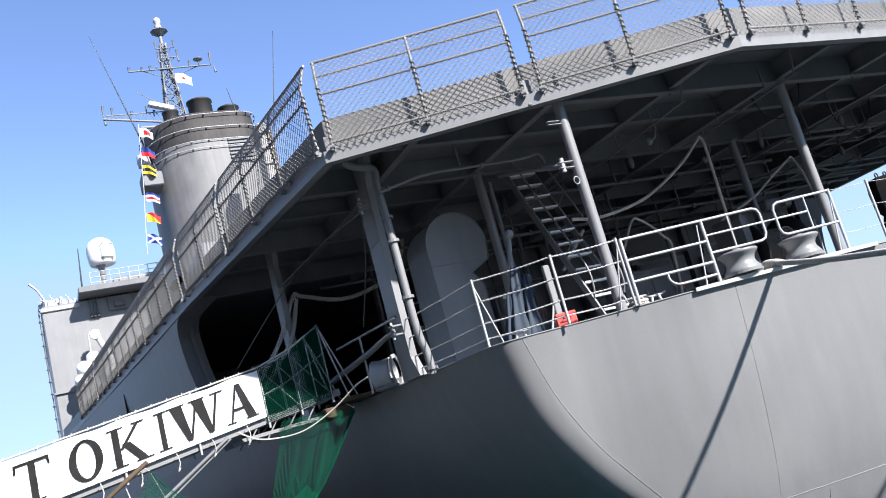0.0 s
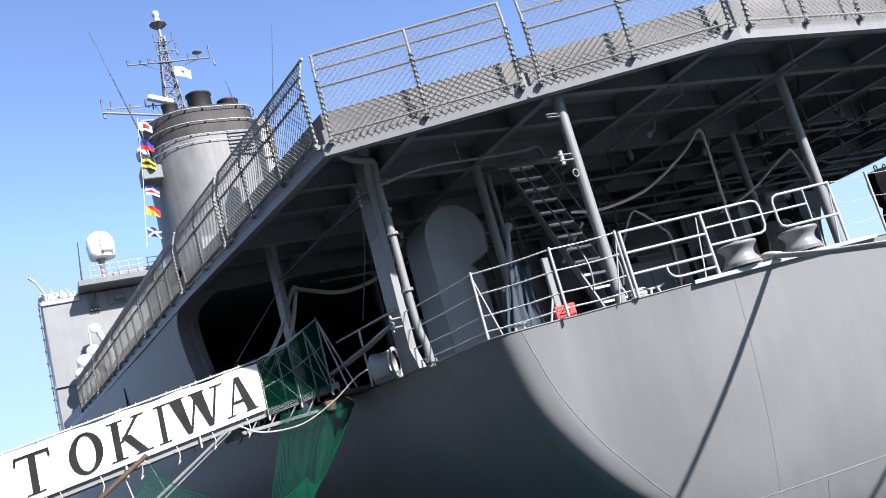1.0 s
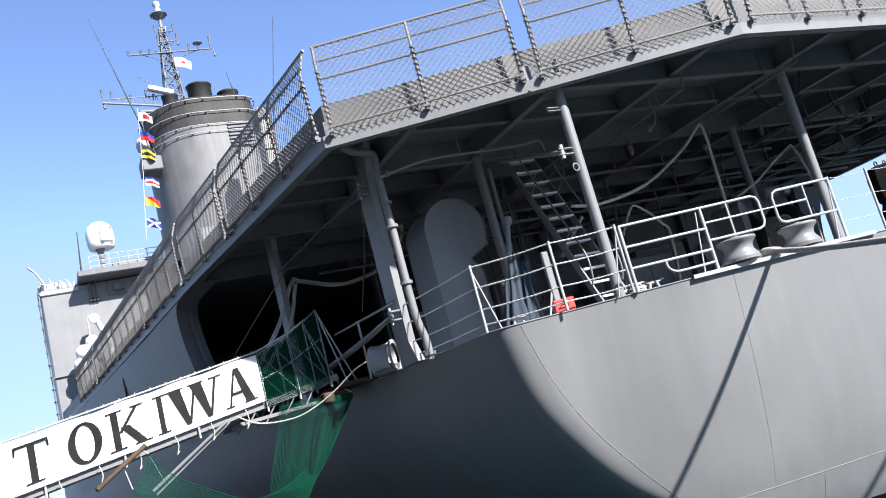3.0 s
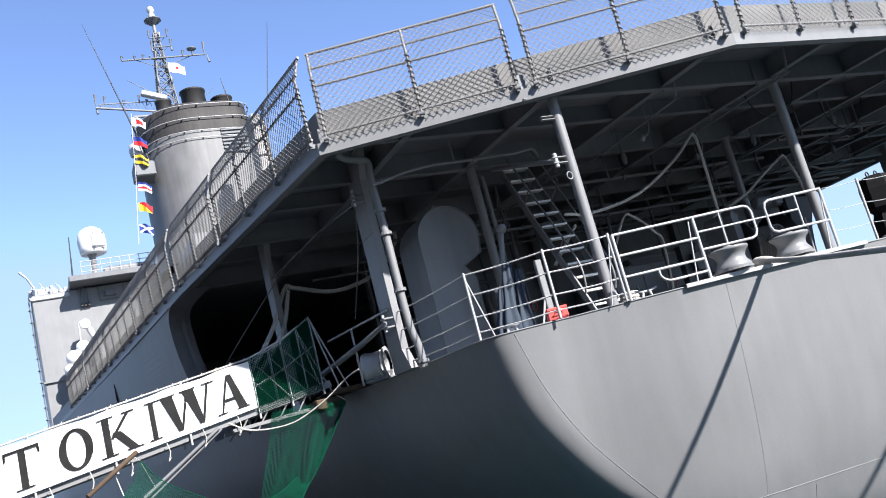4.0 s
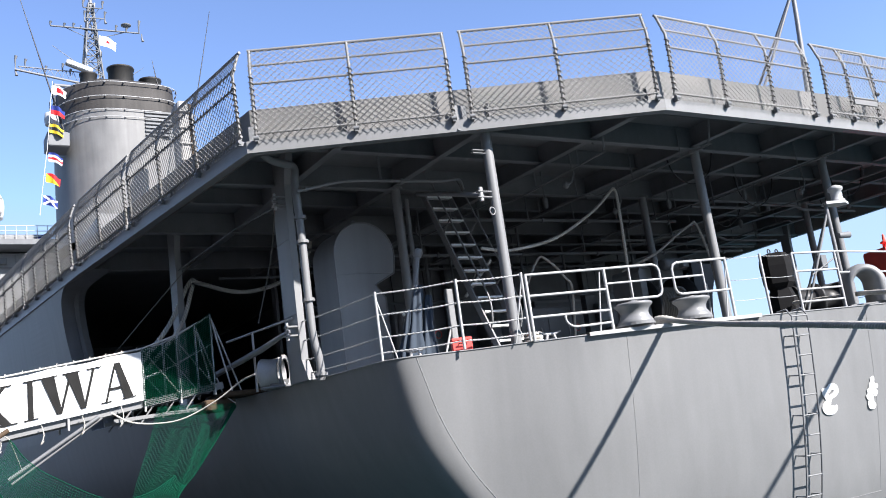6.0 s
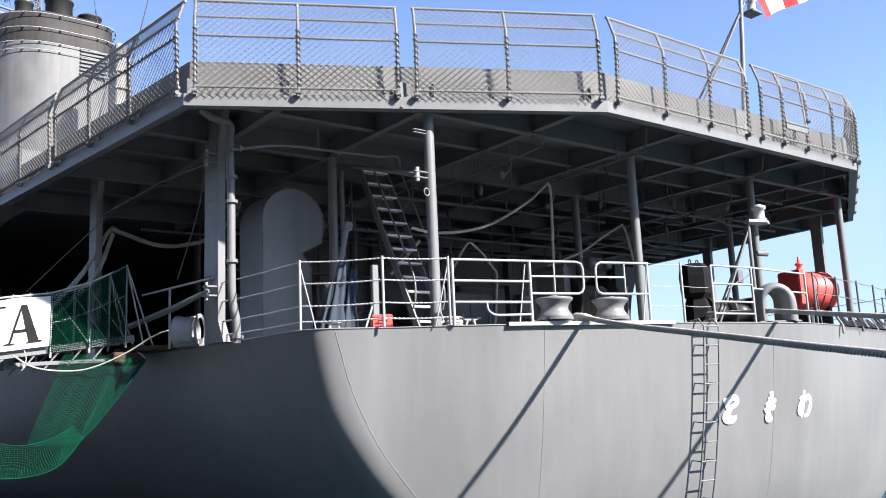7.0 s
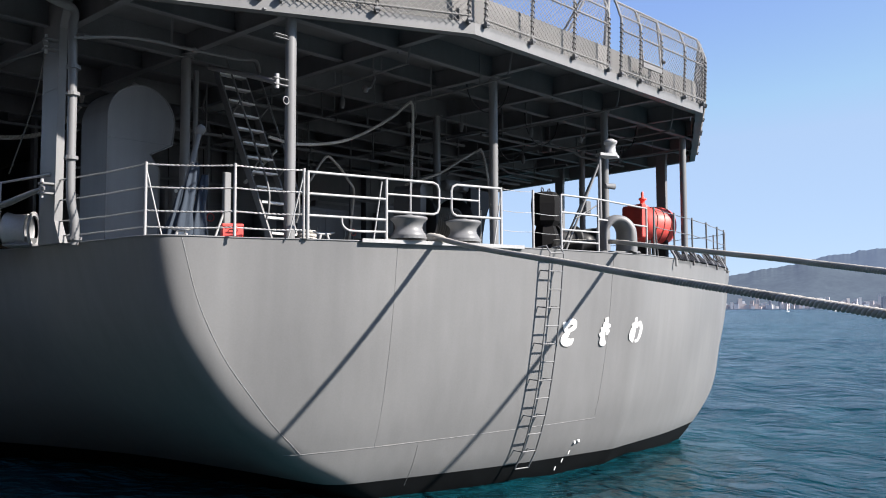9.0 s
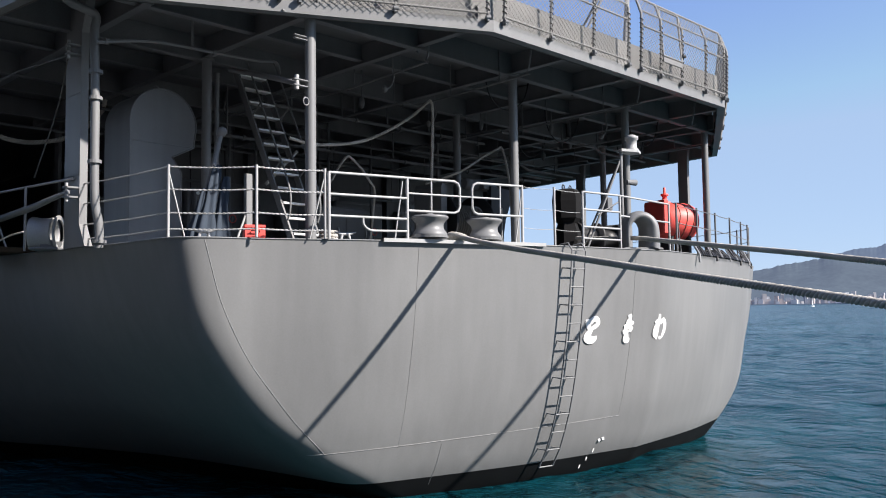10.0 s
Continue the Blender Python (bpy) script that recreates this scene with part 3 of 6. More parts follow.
# ---- hull details ----
PROUD = Vector((-0.001, -0.002, 0))
sm = Mesh()
corner_seam = spline([(6.0, 0, 4.17), (6.08, 0, 3.88), (6.22, 0, 3.41), (6.42, 0, 2.95), (6.67, 0, 2.51), (6.985, 0, 2.07), (7.37, 0, 1.57), (7.82, 0, 1.1)], 70)
sm.tube([skin(p.x, p.z) + PROUD for p in corner_seam], 0.0035, 6)
local(hull, sm, "weld_seam", SEAM)
sm = Mesh()
low_seam = spline([(7.6, 0, 1.07), (7.82, 0, 1.11), (9.59, 0, 1.158), (11.52, 0, 1.21), (12.6, 0, 1.23), (13.3, 0, 1.245)], 90)
sm.tube([skin(p.x, p.z) + PROUD for p in low_seam], 0.0035, 6)
local(hull, sm, "weld_seam", SEAM)
for x, z0, z1 in ((8.87, 4.15, 1.12), (13.27, 4.15, 1.3), (9.6, 1.1, 0.45)):
    sm = Mesh().tube([skin(x + (0.15 if z1 < 1 else 0.0) * (z0 - z0 - (z1 - z0) * 0), z0 + (z1 - z0) * i / 10) for i in range(11)], 0.0045, 6)
    local(hull, sm, "weld_seam", HULL)
top = Mesh()
top.tube([p + Vector((0, 0, -0.008)) for p in hull_ring(LEV[0]) if p.y < 21.9], 0.011, 8)
local(hull, top, "gunwale_bar", GREY)


BRUSH = {
    "to": (0.36, 0.047, (((0.34, 0.74), (0.55, 0.88), (0.8, 0.86), (0.88, 0.72), (0.7, 0.6), (0.4, 0.5)), ((0.17, 0.88), (0.2, 0.72), (0.36, 0.52), (0.52, 0.38)),
                         ((0.48, 0.4), (0.22, 0.32), (0.13, 0.18), (0.3, 0.07), (0.6, 0.06), (0.76, 0.16), (0.74, 0.25)), ((0.26, 0.2), (0.45, 0.16), (0.66, 0.17)))),
    "ki": (0.31, 0.045, (((0.52, 0.98), (0.56, 0.88), (0.5, 0.74)), ((0.26, 0.72), (0.55, 0.68), (0.9, 0.68)), ((0.1, 0.52), (0.5, 0.55), (0.84, 0.46)),
                         ((0.5, 0.84), (0.58, 0.62), (0.68, 0.36)), ((0.14, 0.46), (0.2, 0.36), (0.5, 0.38)), ((0.5, 0.24), (0.26, 0.2), (0.24, 0.08), (0.46, 0.06), (0.56, 0.16)))),
    "wa": (0.36, 0.044, (((0.5, 0.97), (0.48, 0.74), (0.4, 0.4), (0.3, 0.05)), ((0.14, 0.62), (0.36, 0.7), (0.62, 0.76)), ((0.34, 0.62), (0.16, 0.44), (0.1, 0.24), (0.24, 0.16)),
                         ((0.56, 0.6), (0.74, 0.76), (0.94, 0.62), (0.92, 0.36), (0.72, 0.14), (0.5, 0.1)))),
}


def painted_character(kind, x, z, high):
    """A brush-written character of the ship's name, painted proud on the stern."""
    wide, bold, lines = BRUSH[kind]
    corner = [[skin(x + i * wide / 2, z + j * high / 2) for i in (-1, 1)] for j in (-1, 1)]
    m = Mesh()
    for k, pts in enumerate(lines):
        path = spline([((px - 0.5) * wide, 0, (py - 0.5) * high) for px, py in pts], 22)
        radii = [bold * (0.78 + 0.34 * math.sin(math.pi * min(1, 0.25 + i / 26))) for i in range(22)]
        radii[0] *= 0.75
        radii[-1] *= 0.6
        s0 = Mesh().tube(path, radii, 10)
        out = []
        for u, y, v in s0.v:
            a, b = u / wide + 0.5, v / high + 0.5
            p = corner[0][0].lerp(corner[0][1], a).lerp(corner[1][0].lerp(corner[1][1], a), b)
            out.append(p + Vector((0, -0.014 + 0.12 * y - 0.0015 * k, 0)))
        m.add(out, s0.f, False)
    local(hull, m, "painted_character", WHITE, "white painted hiragana character")


for kind, x in (("to", 12.255), ("ki", 13.18), ("wa", 14.03)):
    painted_character(kind, x, 2.805, 0.45 if kind == "to" else 0.5)
for x, z, turn, long, high in ((12.93, 0.84, 0, 0.028, 0.03), (13.02, 0.86, 0, 0.028, 0.03), (12.88, 0.66, -58, 0.05, 0.009), (12.8, 0.52, -58, 0.05, 0.009),
                               (12.72, 0.38, -58, 0.05, 0.009), (12.62, 0.21, -58, 0.06, 0.009), (12.66, 0.13, 40, 0.05, 0.008)):
    c = skin(x, z)
    m = Mesh().bevel_box(-long, -0.006, -high, long, 0.006, high, 0.003, pose(c.x, c.y - 0.008, c.z, -18, turn, -8))
    local(hull, m, "draught_mark", WHITE, "white painted draught mark")


def hull_ladder():
    t = thing("hull_ladder", (11.75, 8.4, 4.2), "narrow grey steel rung ladder welded to the stern", "ladder")
    off = Vector((0.03, -0.16, 0))
    zs = [4.12 - 0.3 * i for i in range(13)]
    rails = []
    for dx in (0.0, 0.3):
        rails.append([skin(11.5 + dx, z) + off for z in zs])
    for r in rails:
        hook = [r[0] + Vector((0, 0.25, 0.1)), r[0] + Vector((0, 0.08, 0.12))]
        local(t, Mesh().tube(hook + r, 0.014, 6), "stringer", DARKGREY)
    for a, b in zip(*rails):
        local(t, Mesh().tube([a, b], 0.012, 6), "rung", GREY)
    for a, b in list(zip(*rails))[1::2]:
        for p in (a, b):
            local(t, Mesh().tube([p, p - off * 1.05 + Vector((0.0, 0, 0.02))], 0.012, 6), "standoff", GREY)


hull_ladder()

# plate and roller fairleads at the stern
ledge = [skin(8.3 + 0.28 * i, 4.17) for i in range(11)]
lm = Mesh()
lm.grid([[p + Vector((-0.02, -0.06, 0.0)) for p in ledge], [p + Vector((-0.02, -0.06, 0.055)) for p in ledge], [p + Vector((0.1, 0.75, 0.055)) for p in ledge], [p + Vector((0.1, 0.75, 0.0)) for p in ledge]], smooth=False)
lm.grid([[p + Vector((-0.02, -0.06, 0.0)) for p in ledge], [p + Vector((0.1, 0.75, 0.0)) for p in ledge]], smooth=False)
tagged(part("fairlead_plate", lm, LIGHTGREY), "pale grey steel plate at the deck's edge under the fairlead rollers", "plate")


def roller(x, y):
    t = thing("fairlead_roller", (x, y, ZD), "grey steel mooring roller with flared rims on the deck's edge", "fairlead", "fairlead rollers")
    k = 0.83
    prof = [(0.31, 0.02), (0.325, 0.05), (0.315, 0.1), (0.285, 0.15), (0.26, 0.2), (0.248, 0.25), (0.254, 0.31), (0.282, 0.37), (0.33, 0.425), (0.345, 0.455), (0.335, 0.485), (0.29, 0.502), (0.1, 0.51)]
    local(t, Mesh().lathe([(r * k, z * 0.68) for r, z in prof], pose(x, y, ZD + 0.055), 32), "drum", GREY)
    local(t, Mesh().lathe([(0.08, 0), (0.08, 0.02), (0.05, 0.03)], pose(x, y, ZD + 0.4), 12), "pin_cap", GREY)
    local(t, Mesh().lathe([(0.28, 0), (0.28, 0.03)], pose(x, y, ZD + 0.056), 24, False), "seat", GREY)


roller(9.14, 9.2)
roller(10.16, 9.0)

# mooring hawsers
rope("hawser", [(10.0, 10.6, 4.36), (9.74, 9.6, 4.34), (9.55, 9.05, 4.3), (9.46, 8.8, 4.25), (9.25, 8.25, 4.14), (8.96, 7.5, 4.005), (8.57, 6.5, 3.85), (8.19, 5.5, 3.695), (7.8, 4.5, 3.535), (7.42, 3.5, 3.385), (6.07, 0.0, 2.87), (4.14, -5.0, 2.2), (2.3, -9.8, 1.62), (1.6, -11.5, 1.6)], 0.04, HAWSER,
     "thick grey laid mooring hawser running astern from the fairlead", 0.13, "mooring hawsers")
rope("hawser", [(14.6, 10.4, 4.6), (13.9, 8.9, 4.47), (13.57, 8.25, 4.405), (13.15, 7.5, 4.29), (12.59, 6.5, 4.145), (12.04, 5.5, 3.995), (11.48, 4.5, 3.85), (10.92, 3.5, 3.69), (8.97, 0.0, 3.15), (6.19, -5.0, 2.45), (2.3, -12.0, 1.62), (1.5, -13.4, 1.6)], 0.042, HAWSER,
     "thick grey laid mooring hawser running astern from the chock", 0.13, "mooring hawsers")
eye_ = thing("splice_cover", (9.58, 9.05, 4.3), "worn canvas chafing cover wrapped on the hawser", "rope cover")
local(eye_, Mesh().tube(spline([(9.64, 9.28, 4.325), (9.61, 9.16, 4.315), (9.57, 9.0, 4.29), (9.53, 8.84, 4.255)], 10), [0.05, 0.06, 0.066, 0.062, 0.066, 0.06, 0.063, 0.058, 0.056, 0.052], 10), "wrapping", STRAW)


def horn_chock(x, y, yaw):
    """An arched chock whose lip flares out on one side."""
    t = thing("panama_chock", (x, y, ZD), "arched grey cast steel mooring chock with a flared lip", "chock", "mooring chocks")
    M = pose(x, y, ZD, 0, 0, yaw)
    rows = []
    for i in range(30):
        u = i / 29
        a = math.pi * (1.08 - 1.16 * u)
        cx, cz = 0.25 * math.cos(a), 0.36 + 0.27 * math.sin(a)
        if u < 0.12 or u > 0.88:
            cz -= (0.12 - min(u, 1 - u)) * 2.2
        thick = 0.05 + 0.075 * u
        deep = 0.2 + 0.12 * u
        row = []
        for j in range(14):
            b = 2 * math.pi * j / 14
            flare = 1 + 0.35 * max(0, -math.sin(b))
            row.append(M @ Vector((cx + math.cos(a) * thick * math.cos(b) * flare, deep * math.sin(b), max(0.005, cz + math.sin(a) * thick * math.cos(b) * flare))))
        rows.append(row)
    local(t, Mesh().grid(rows, closed=True), "arch", GREY)
    local(t, Mesh().bevel_box(-0.36, -0.24, 0.0, 0.42, 0.24, 0.045, 0.015, M), "foot_plate", GREY)


horn_chock(13.72, 8.45, -30)


def pipe_chock(x, y, yaw):
    """A short wide cast pipe with rounded lips and a flange plate: a mooring lead at the deck's edge."""
    t = thing("mooring_pipe", (x, y, ZD), "pale grey cast steel mooring pipe with a flange", "chock", "mooring chocks")
    M = pose(x, y, ZD + 0.27, 0, 90, yaw) @ Matrix.Scale(0.95, 4)
    ring_ = [(0.235, -0.2), (0.25, -0.225), (0.275, -0.225), (0.29, -0.2), (0.28, -0.15), (0.262, -0.08), (0.262, 0.1), (0.275, 0.12), (0.27, 0.14), (0.235, 0.14), (0.225, 0.12), (0.222, -0.08)]
    rows = [[M @ Vector((r * math.cos(a), r * math.sin(a), h)) for r, h in ring_] for a in [2 * math.pi * i / 36 for i in range(37)]]
    local(t, Mesh().grid(rows, closed=True), "barrel", LIGHTGREY)
    fl_ = []
    for r, h in ((0.245, 0.2), (0.31, 0.2), (0.31, 0.225), (0.245, 0.225), (0.245, 0.2)):
        fl_.append([M @ Vector((min(r * math.cos(a), 0.284), r * math.sin(a), h)) for a in [2 * math.pi * i / 36 for i in range(37)]])
    local(t, Mesh().grid(fl_, smooth=False), "flange", LIGHTGREY)
    local(t, Mesh().bevel_box(-0.2, -0.2, 0.0, 0.24, 0.2, 0.05, 0.015, pose(x, y, ZD, 0, 0, yaw)), "saddle", GREY)
    for dy in (-0.16, 0.16):
        local(t, Mesh().bevel_box(-0.03, dy - 0.012, 0.04, 0.2, dy + 0.012, 0.16, 0.005, pose(x, y, ZD, 0, 0, yaw)), "web", GREY)


pipe_chock(5.36, 14.1, -40)


# ---- rails on the mooring deck ----
def wire_rail(points, label, heights=(0.97, 0.66, 0.34, 0.12), posts=None, group="guard rails", paint=LIGHTGREY, thick=0.0135):
    t = thing("wire_guard_rail", (*points[0], ZD), label, "guard rail", group)
    for i, p in enumerate(points):
        if posts is None or i in posts:
            local(t, Mesh().tube([(*p, ZD), (*p, ZD + heights[0] + 0.03)], 0.021, 8), "stanchion", paint)
            if i == 0 or i == len(points) - 1:
                q = Vector((*points[1 if i == 0 else i - 1], 0))
                d = (q - Vector((*p, 0))).normalized() * 0.22
                local(t, Mesh().tube([(p[0], p[1], ZD + heights[0] - 0.05), (p[0] + d.x, p[1] + d.y, ZD)], 0.011, 6), "brace", paint)
    for h in heights:
        m = Mesh()
        for a, b in zip(points, points[1:]):
            strands(m, sag((*a, ZD + h), (*b, ZD + h), 0.015, 8), thick, 0.13, 2, 4)
        local(t, m, "wire", paint)
    return t


wire_rail([(5.7, 10.76), (6.6, 10.0), (7.51, 9.66)], "white stanchions with twisted wire guard ropes on the deck's edge")
wire_rail([(5.5, 13.05), (5.7, 10.78)], "twisted wire guard ropes between post and stanchion", posts=())
wire_rail([(10.85, 8.75), (11.46, 8.6), (12.15, 8.56)], "slack thin wires between pale stanchions at the stern", (0.95, 0.6, 0.28), posts=(1,), thick=0.006)

rail = thing("tube_guard_rail", (7.6, 9.62, ZD), "pale grey tubular guard rail with a bent lower bar", "guard rail", "guard rails")
P3, P4, P5 = Vector((7.55, 9.62, ZD)), Vector((8.77, 9.3, ZD)), Vector((10.8, 8.75, ZD))
UPV = Vector((0, 0, 1))
for p in (P3, P4):
    local(rail, Mesh().tube([p, p + UPV * 0.96], 0.024, 8), "stanchion", LIGHTGREY)
for h in (0.95, 0.64, 0.33):
    local(rail, Mesh().tube([P3 + UPV * h, P4 + UPV * h], 0.02, 8), "bar", LIGHTGREY)
dv = (P4 - P3)
local(rail, Mesh().tube(spline([P3 + dv * 0.42 + UPV * 0.33, P3 + dv * 0.43 + UPV * 0.22, P3 + dv * 0.5 + UPV * 0.15, P3 + dv * 0.62 + UPV * 0.14, P4 + UPV * 0.15], 14), 0.018, 8), "bent_bar", LIGHTGREY)
local(rail, Mesh().tube([P4 + UPV * 0.9 - dv * 0.06, P4 - dv * 0.17], 0.012, 6), "brace", LIGHTGREY)


def rail_gate(a, b, foot):
    """A swinging rail section: a rounded loop with a middle bar, hinged on a stanchion."""
    a, b = Vector(a), Vector(b)
    t = thing("rail_gate", a, "rounded pale grey tubular gate section of the guard rail", "guard rail", "guard rails")
    if foot:
        local(t, Mesh().tube([a, a + UPV * 0.97], 0.024, 8), "stanchion", LIGHTGREY)
        local(t, Mesh().tube([a + UPV * 0.9, a + (b - a) * 0.15], 0.012, 6), "brace", LIGHTGREY)
    d = b - a
    c = 0.1
    lo, hi, n = 0.46, 0.95, d.normalized()
    loop = [a + UPV * hi, b - n * c + UPV * hi, b - n * c * 0.3 + UPV * (hi - c * 0.3), b + UPV * (hi - c), b + UPV * (lo + c), b - n * c * 0.3 + UPV * (lo + c * 0.3), b - n * c + UPV * lo, a + UPV * lo]
    local(t, Mesh().tube(loop, 0.02, 8), "loop", LIGHTGREY)
    m0 = a if not foot else a + d * 0.45
    local(t, Mesh().tube([m0 + UPV * 0.72, b + UPV * 0.72], 0.016, 8), "bar", LIGHTGREY)
    local(t, Mesh().tube([a + d * 0.45 + UPV * lo, a + d * 0.45 + UPV * hi], 0.014, 8), "strut", LIGHTGREY)


rail_gate(P4, (9.66, 9.06, ZD), False)
rail_gate(P5, (9.88, 9.0, ZD), True)
link_ = Mesh().tube([(9.66, 9.06, ZD + 0.72), (9.88, 9.0, ZD + 0.72)], 0.012, 6)
tagged(part("gate_latch", link_, LIGHTGREY), "thin pale latch bar between two rail gates", "latch")

r1 = thing("tube_guard_rail", (12.15, 8.52, ZD), "pale grey tubular guard rail beside the mooring chock", "guard rail", "guard rails")
Q1, Q2, Q3 = Vector((12.15, 8.52, ZD)), Vector((13.12, 8.4, ZD)), Vector((15.0, 8.5, ZD))
for p in (Q1, Q2, Q3):
    local(r1, Mesh().tube([p, p + UPV * 0.97], 0.022, 8), "stanchion", LIGHTGREY)
for h in (0.96, 0.66, 0.36, 0.16):
    local(r1, Mesh().tube([Q1 + UPV * h, Q2 + UPV * h], 0.018, 8), "bar", LIGHTGREY)
for h in (0.96, 0.6):
    local(r1, Mesh().tube([Q2 + UPV * h, Q3 + UPV * h], 0.018, 8), "bar", LIGHTGREY)
edge = [(15.2, 8.45), (16.4, 8.65), (17.6, 8.85), (18.8, 9.1), (20.0, 9.4), (20.9, 9.65), (21.6, 9.95), (22.1, 10.5), (22.55, 11.5), (22.9, 13.0), (23.2, 15.0), (23.6, 17.5)]
# Backlight is put into the colour: rails against the sky take the darker grey.
wire_rail(edge, "backlit dark stanchions with slack guard wires along the starboard edge", (0.97, 0.62, 0.3), paint=DARKGREY, thick=0.011)
hang = thing("fender_lashing", (18, 9.0, ZD), "dark and pale tangle of lashings along the deck's edge", "lashing")
rl = random.Random(5)
for i in range(46):
    x = 15.6 + i * 0.115
    p = skin(x, 4.15)
    top = 0.08 + 0.2 * rl.random()
    low = 0.02 if i % 9 else -0.03 - 0.12 * rl.random()
    local(hang, Mesh().tube([p + Vector((rl.uniform(-0.1, 0.1), 0.12, 0.05 + top)), p + Vector((0.03, 0.0, 0.09)), p + Vector((-0.03, -0.06, 0.03)), p + Vector((-0.05, -0.07, low))], rl.uniform(0.014, 0.026), 5), "lashing", GREY if i % 6 == 0 else BLACK)

# cleats
for x, y, yaw in ((6.15, 10.6, -35), (7.95, 9.75, -15)):
    t = thing("cleat", (x, y, ZD), "small pale grey horn cleat on the deck's edge", "cleat", "cleats")
    M = pose(x, y, ZD, 0, 0, yaw)
    local(t, Mesh().tube([M @ Vector(p) for p in ((-0.17, 0, 0.125), (-0.08, 0, 0.1), (0, 0, 0.095), (0.08, 0, 0.1), (0.17, 0, 0.125))], [0.012, 0.02, 0.025, 0.02, 0.012], 8), "horn", LIGHTGREY)
    for dx in (-0.05, 0.05):
        local(t, Mesh().tube([M @ Vector((dx * 1.5, 0, 0)), M @ Vector((dx, 0, 0.09))], 0.022, 8), "leg", LIGHTGREY)

# red box, coil rack
t = thing("red_box", (6.95, 10.6, ZD), "small bright red equipment box on the deck", "box")
M = pose(6.95, 10.6, ZD, 0, 0, -25)
local(t, Mesh().bevel_box(-0.15, -0.1, 0, 0.15, 0.1, 0.18, 0.012, M), "body", RED)
ld = local(t, Mesh().bevel_box(-0.155, -0.105, 0.182, 0.155, 0.105, 0.23, 0.012, M), "lid", RED)
sub(t, ld, Mesh().tube([M @ Vector(p) for p in ((-0.06, -0.11, 0.12), (-0.06, -0.14, 0.14), (0.06, -0.14, 0.14), (0.06, -0.11, 0.12))], 0.008, 6), "handle", BLACK)
t = thing("rope_coil", (8.26, 10.55, ZD), "small tight coil of pale rope beside the pillar", "rope coil")
for k in range(4):
    path = [(8.26 + (0.14 - 0.006 * k) * math.cos(i * 0.35), 10.55 + 0.12 * math.sin(i * 0.35), ZD + 0.03 + 0.055 * k) for i in range(19)]
    local(t, strands(Mesh(), path, 0.03, 0.12), "turn", HAWSER)


# ---- inclined ladder to the flight deck ----
def deck_ladder():
    t = thing("inclined_ladder", (8.8, 11.8, ZD), "steep grey steel ship's ladder with worn bright treads", "ladder")
    b0, b1 = Vector((8.5, 11.75, ZD)), Vector((9.06, 11.75, ZD))
    t0, t1 = Vector((8.58, 13.9, 8.0)), Vector((9.18, 13.9, 8.0))
    fwd = Vector((0, 1, 0))
    for a, b in ((b0, t0), (b1, t1)):
        local(t, Mesh().beam(a, b, 0.035, 0.13, up=fwd), "stringer", GREY)
    n = 13
    for i in range(1, n + 1):
        u = i / (n + 0.6)
        p, q = b0.lerp(t0, u), b1.lerp(t1, u)
        m = Mesh()
        m.beam(p + Vector((0.02, 0, 0)), q - Vector((0.02, 0, 0)), 0.15, 0.022)
        m.beam(p + Vector((0.02, -0.085, 0.0)), q + Vector((-0.02, -0.085, 0.0)), 0.02, 0.035)
        local(t, m, "tread", TREAD)
    for a, b, s in ((b0, t0, -0.03), (b1, t1, 0.03)):
        d = b - a
        up = Vector((s, -0.55, 0.38))
        pts = [a + d * 0.12 + Vector((s, -0.08, 0.05)), a + d * 0.16 + Vector((s, -0.24, 0.12)), a + d * 0.24 + up * 0.6, a + d * 0.5 + up * 0.6, a + d * 0.9 + up * 0.6]
        local(t, Mesh().tube(spline(pts, 20), 0.017, 8), "handrail", GREY)
        for u in (0.35, 0.65):
            local(t, Mesh().tube([a + d * u, a + d * u + up * 0.6], 0.013, 6), "handrail_post", GREY)


deck_ladder()

# bracket arm from the ladder to the pillar, with a shackle
t = thing("stay_bar", (7.86, 10.5, 6.6), "grey steel stay bar clamped to a pillar", "stay bar")
local(t, Mesh().tube([(7.6, 10.43, 6.6), (7.83, 11.7, 7.02), (8.02, 13.0, 7.42)], 0.042, 10), "bar", GREY)
for z in (6.56, 6.65):
    local(t, Mesh().bevel_box(7.5, 10.37, z - 0.012, 7.76, 10.45, z + 0.012, 0.008), "lug", GREY)
local(t, Mesh().tube([(7.57, 10.41, 6.5), (7.57, 10.41, 6.72)], 0.035, 8), "bolt", LIGHTGREY)
local(t, Mesh().tube([(7.68 + 0.05 * math.cos(a), 10.33, 6.32 + 0.06 * math.sin(a)) for a in [i * math.pi / 6 for i in range(12)]], 0.012, 6, closed=True), "shackle", GREY)
for z in (7.28, 7.33):
    local(t, Mesh().bevel_box(7.52, 10.38, z - 0.008, 7.76, 10.44, z + 0.008, 0.005), "lug", GREY)


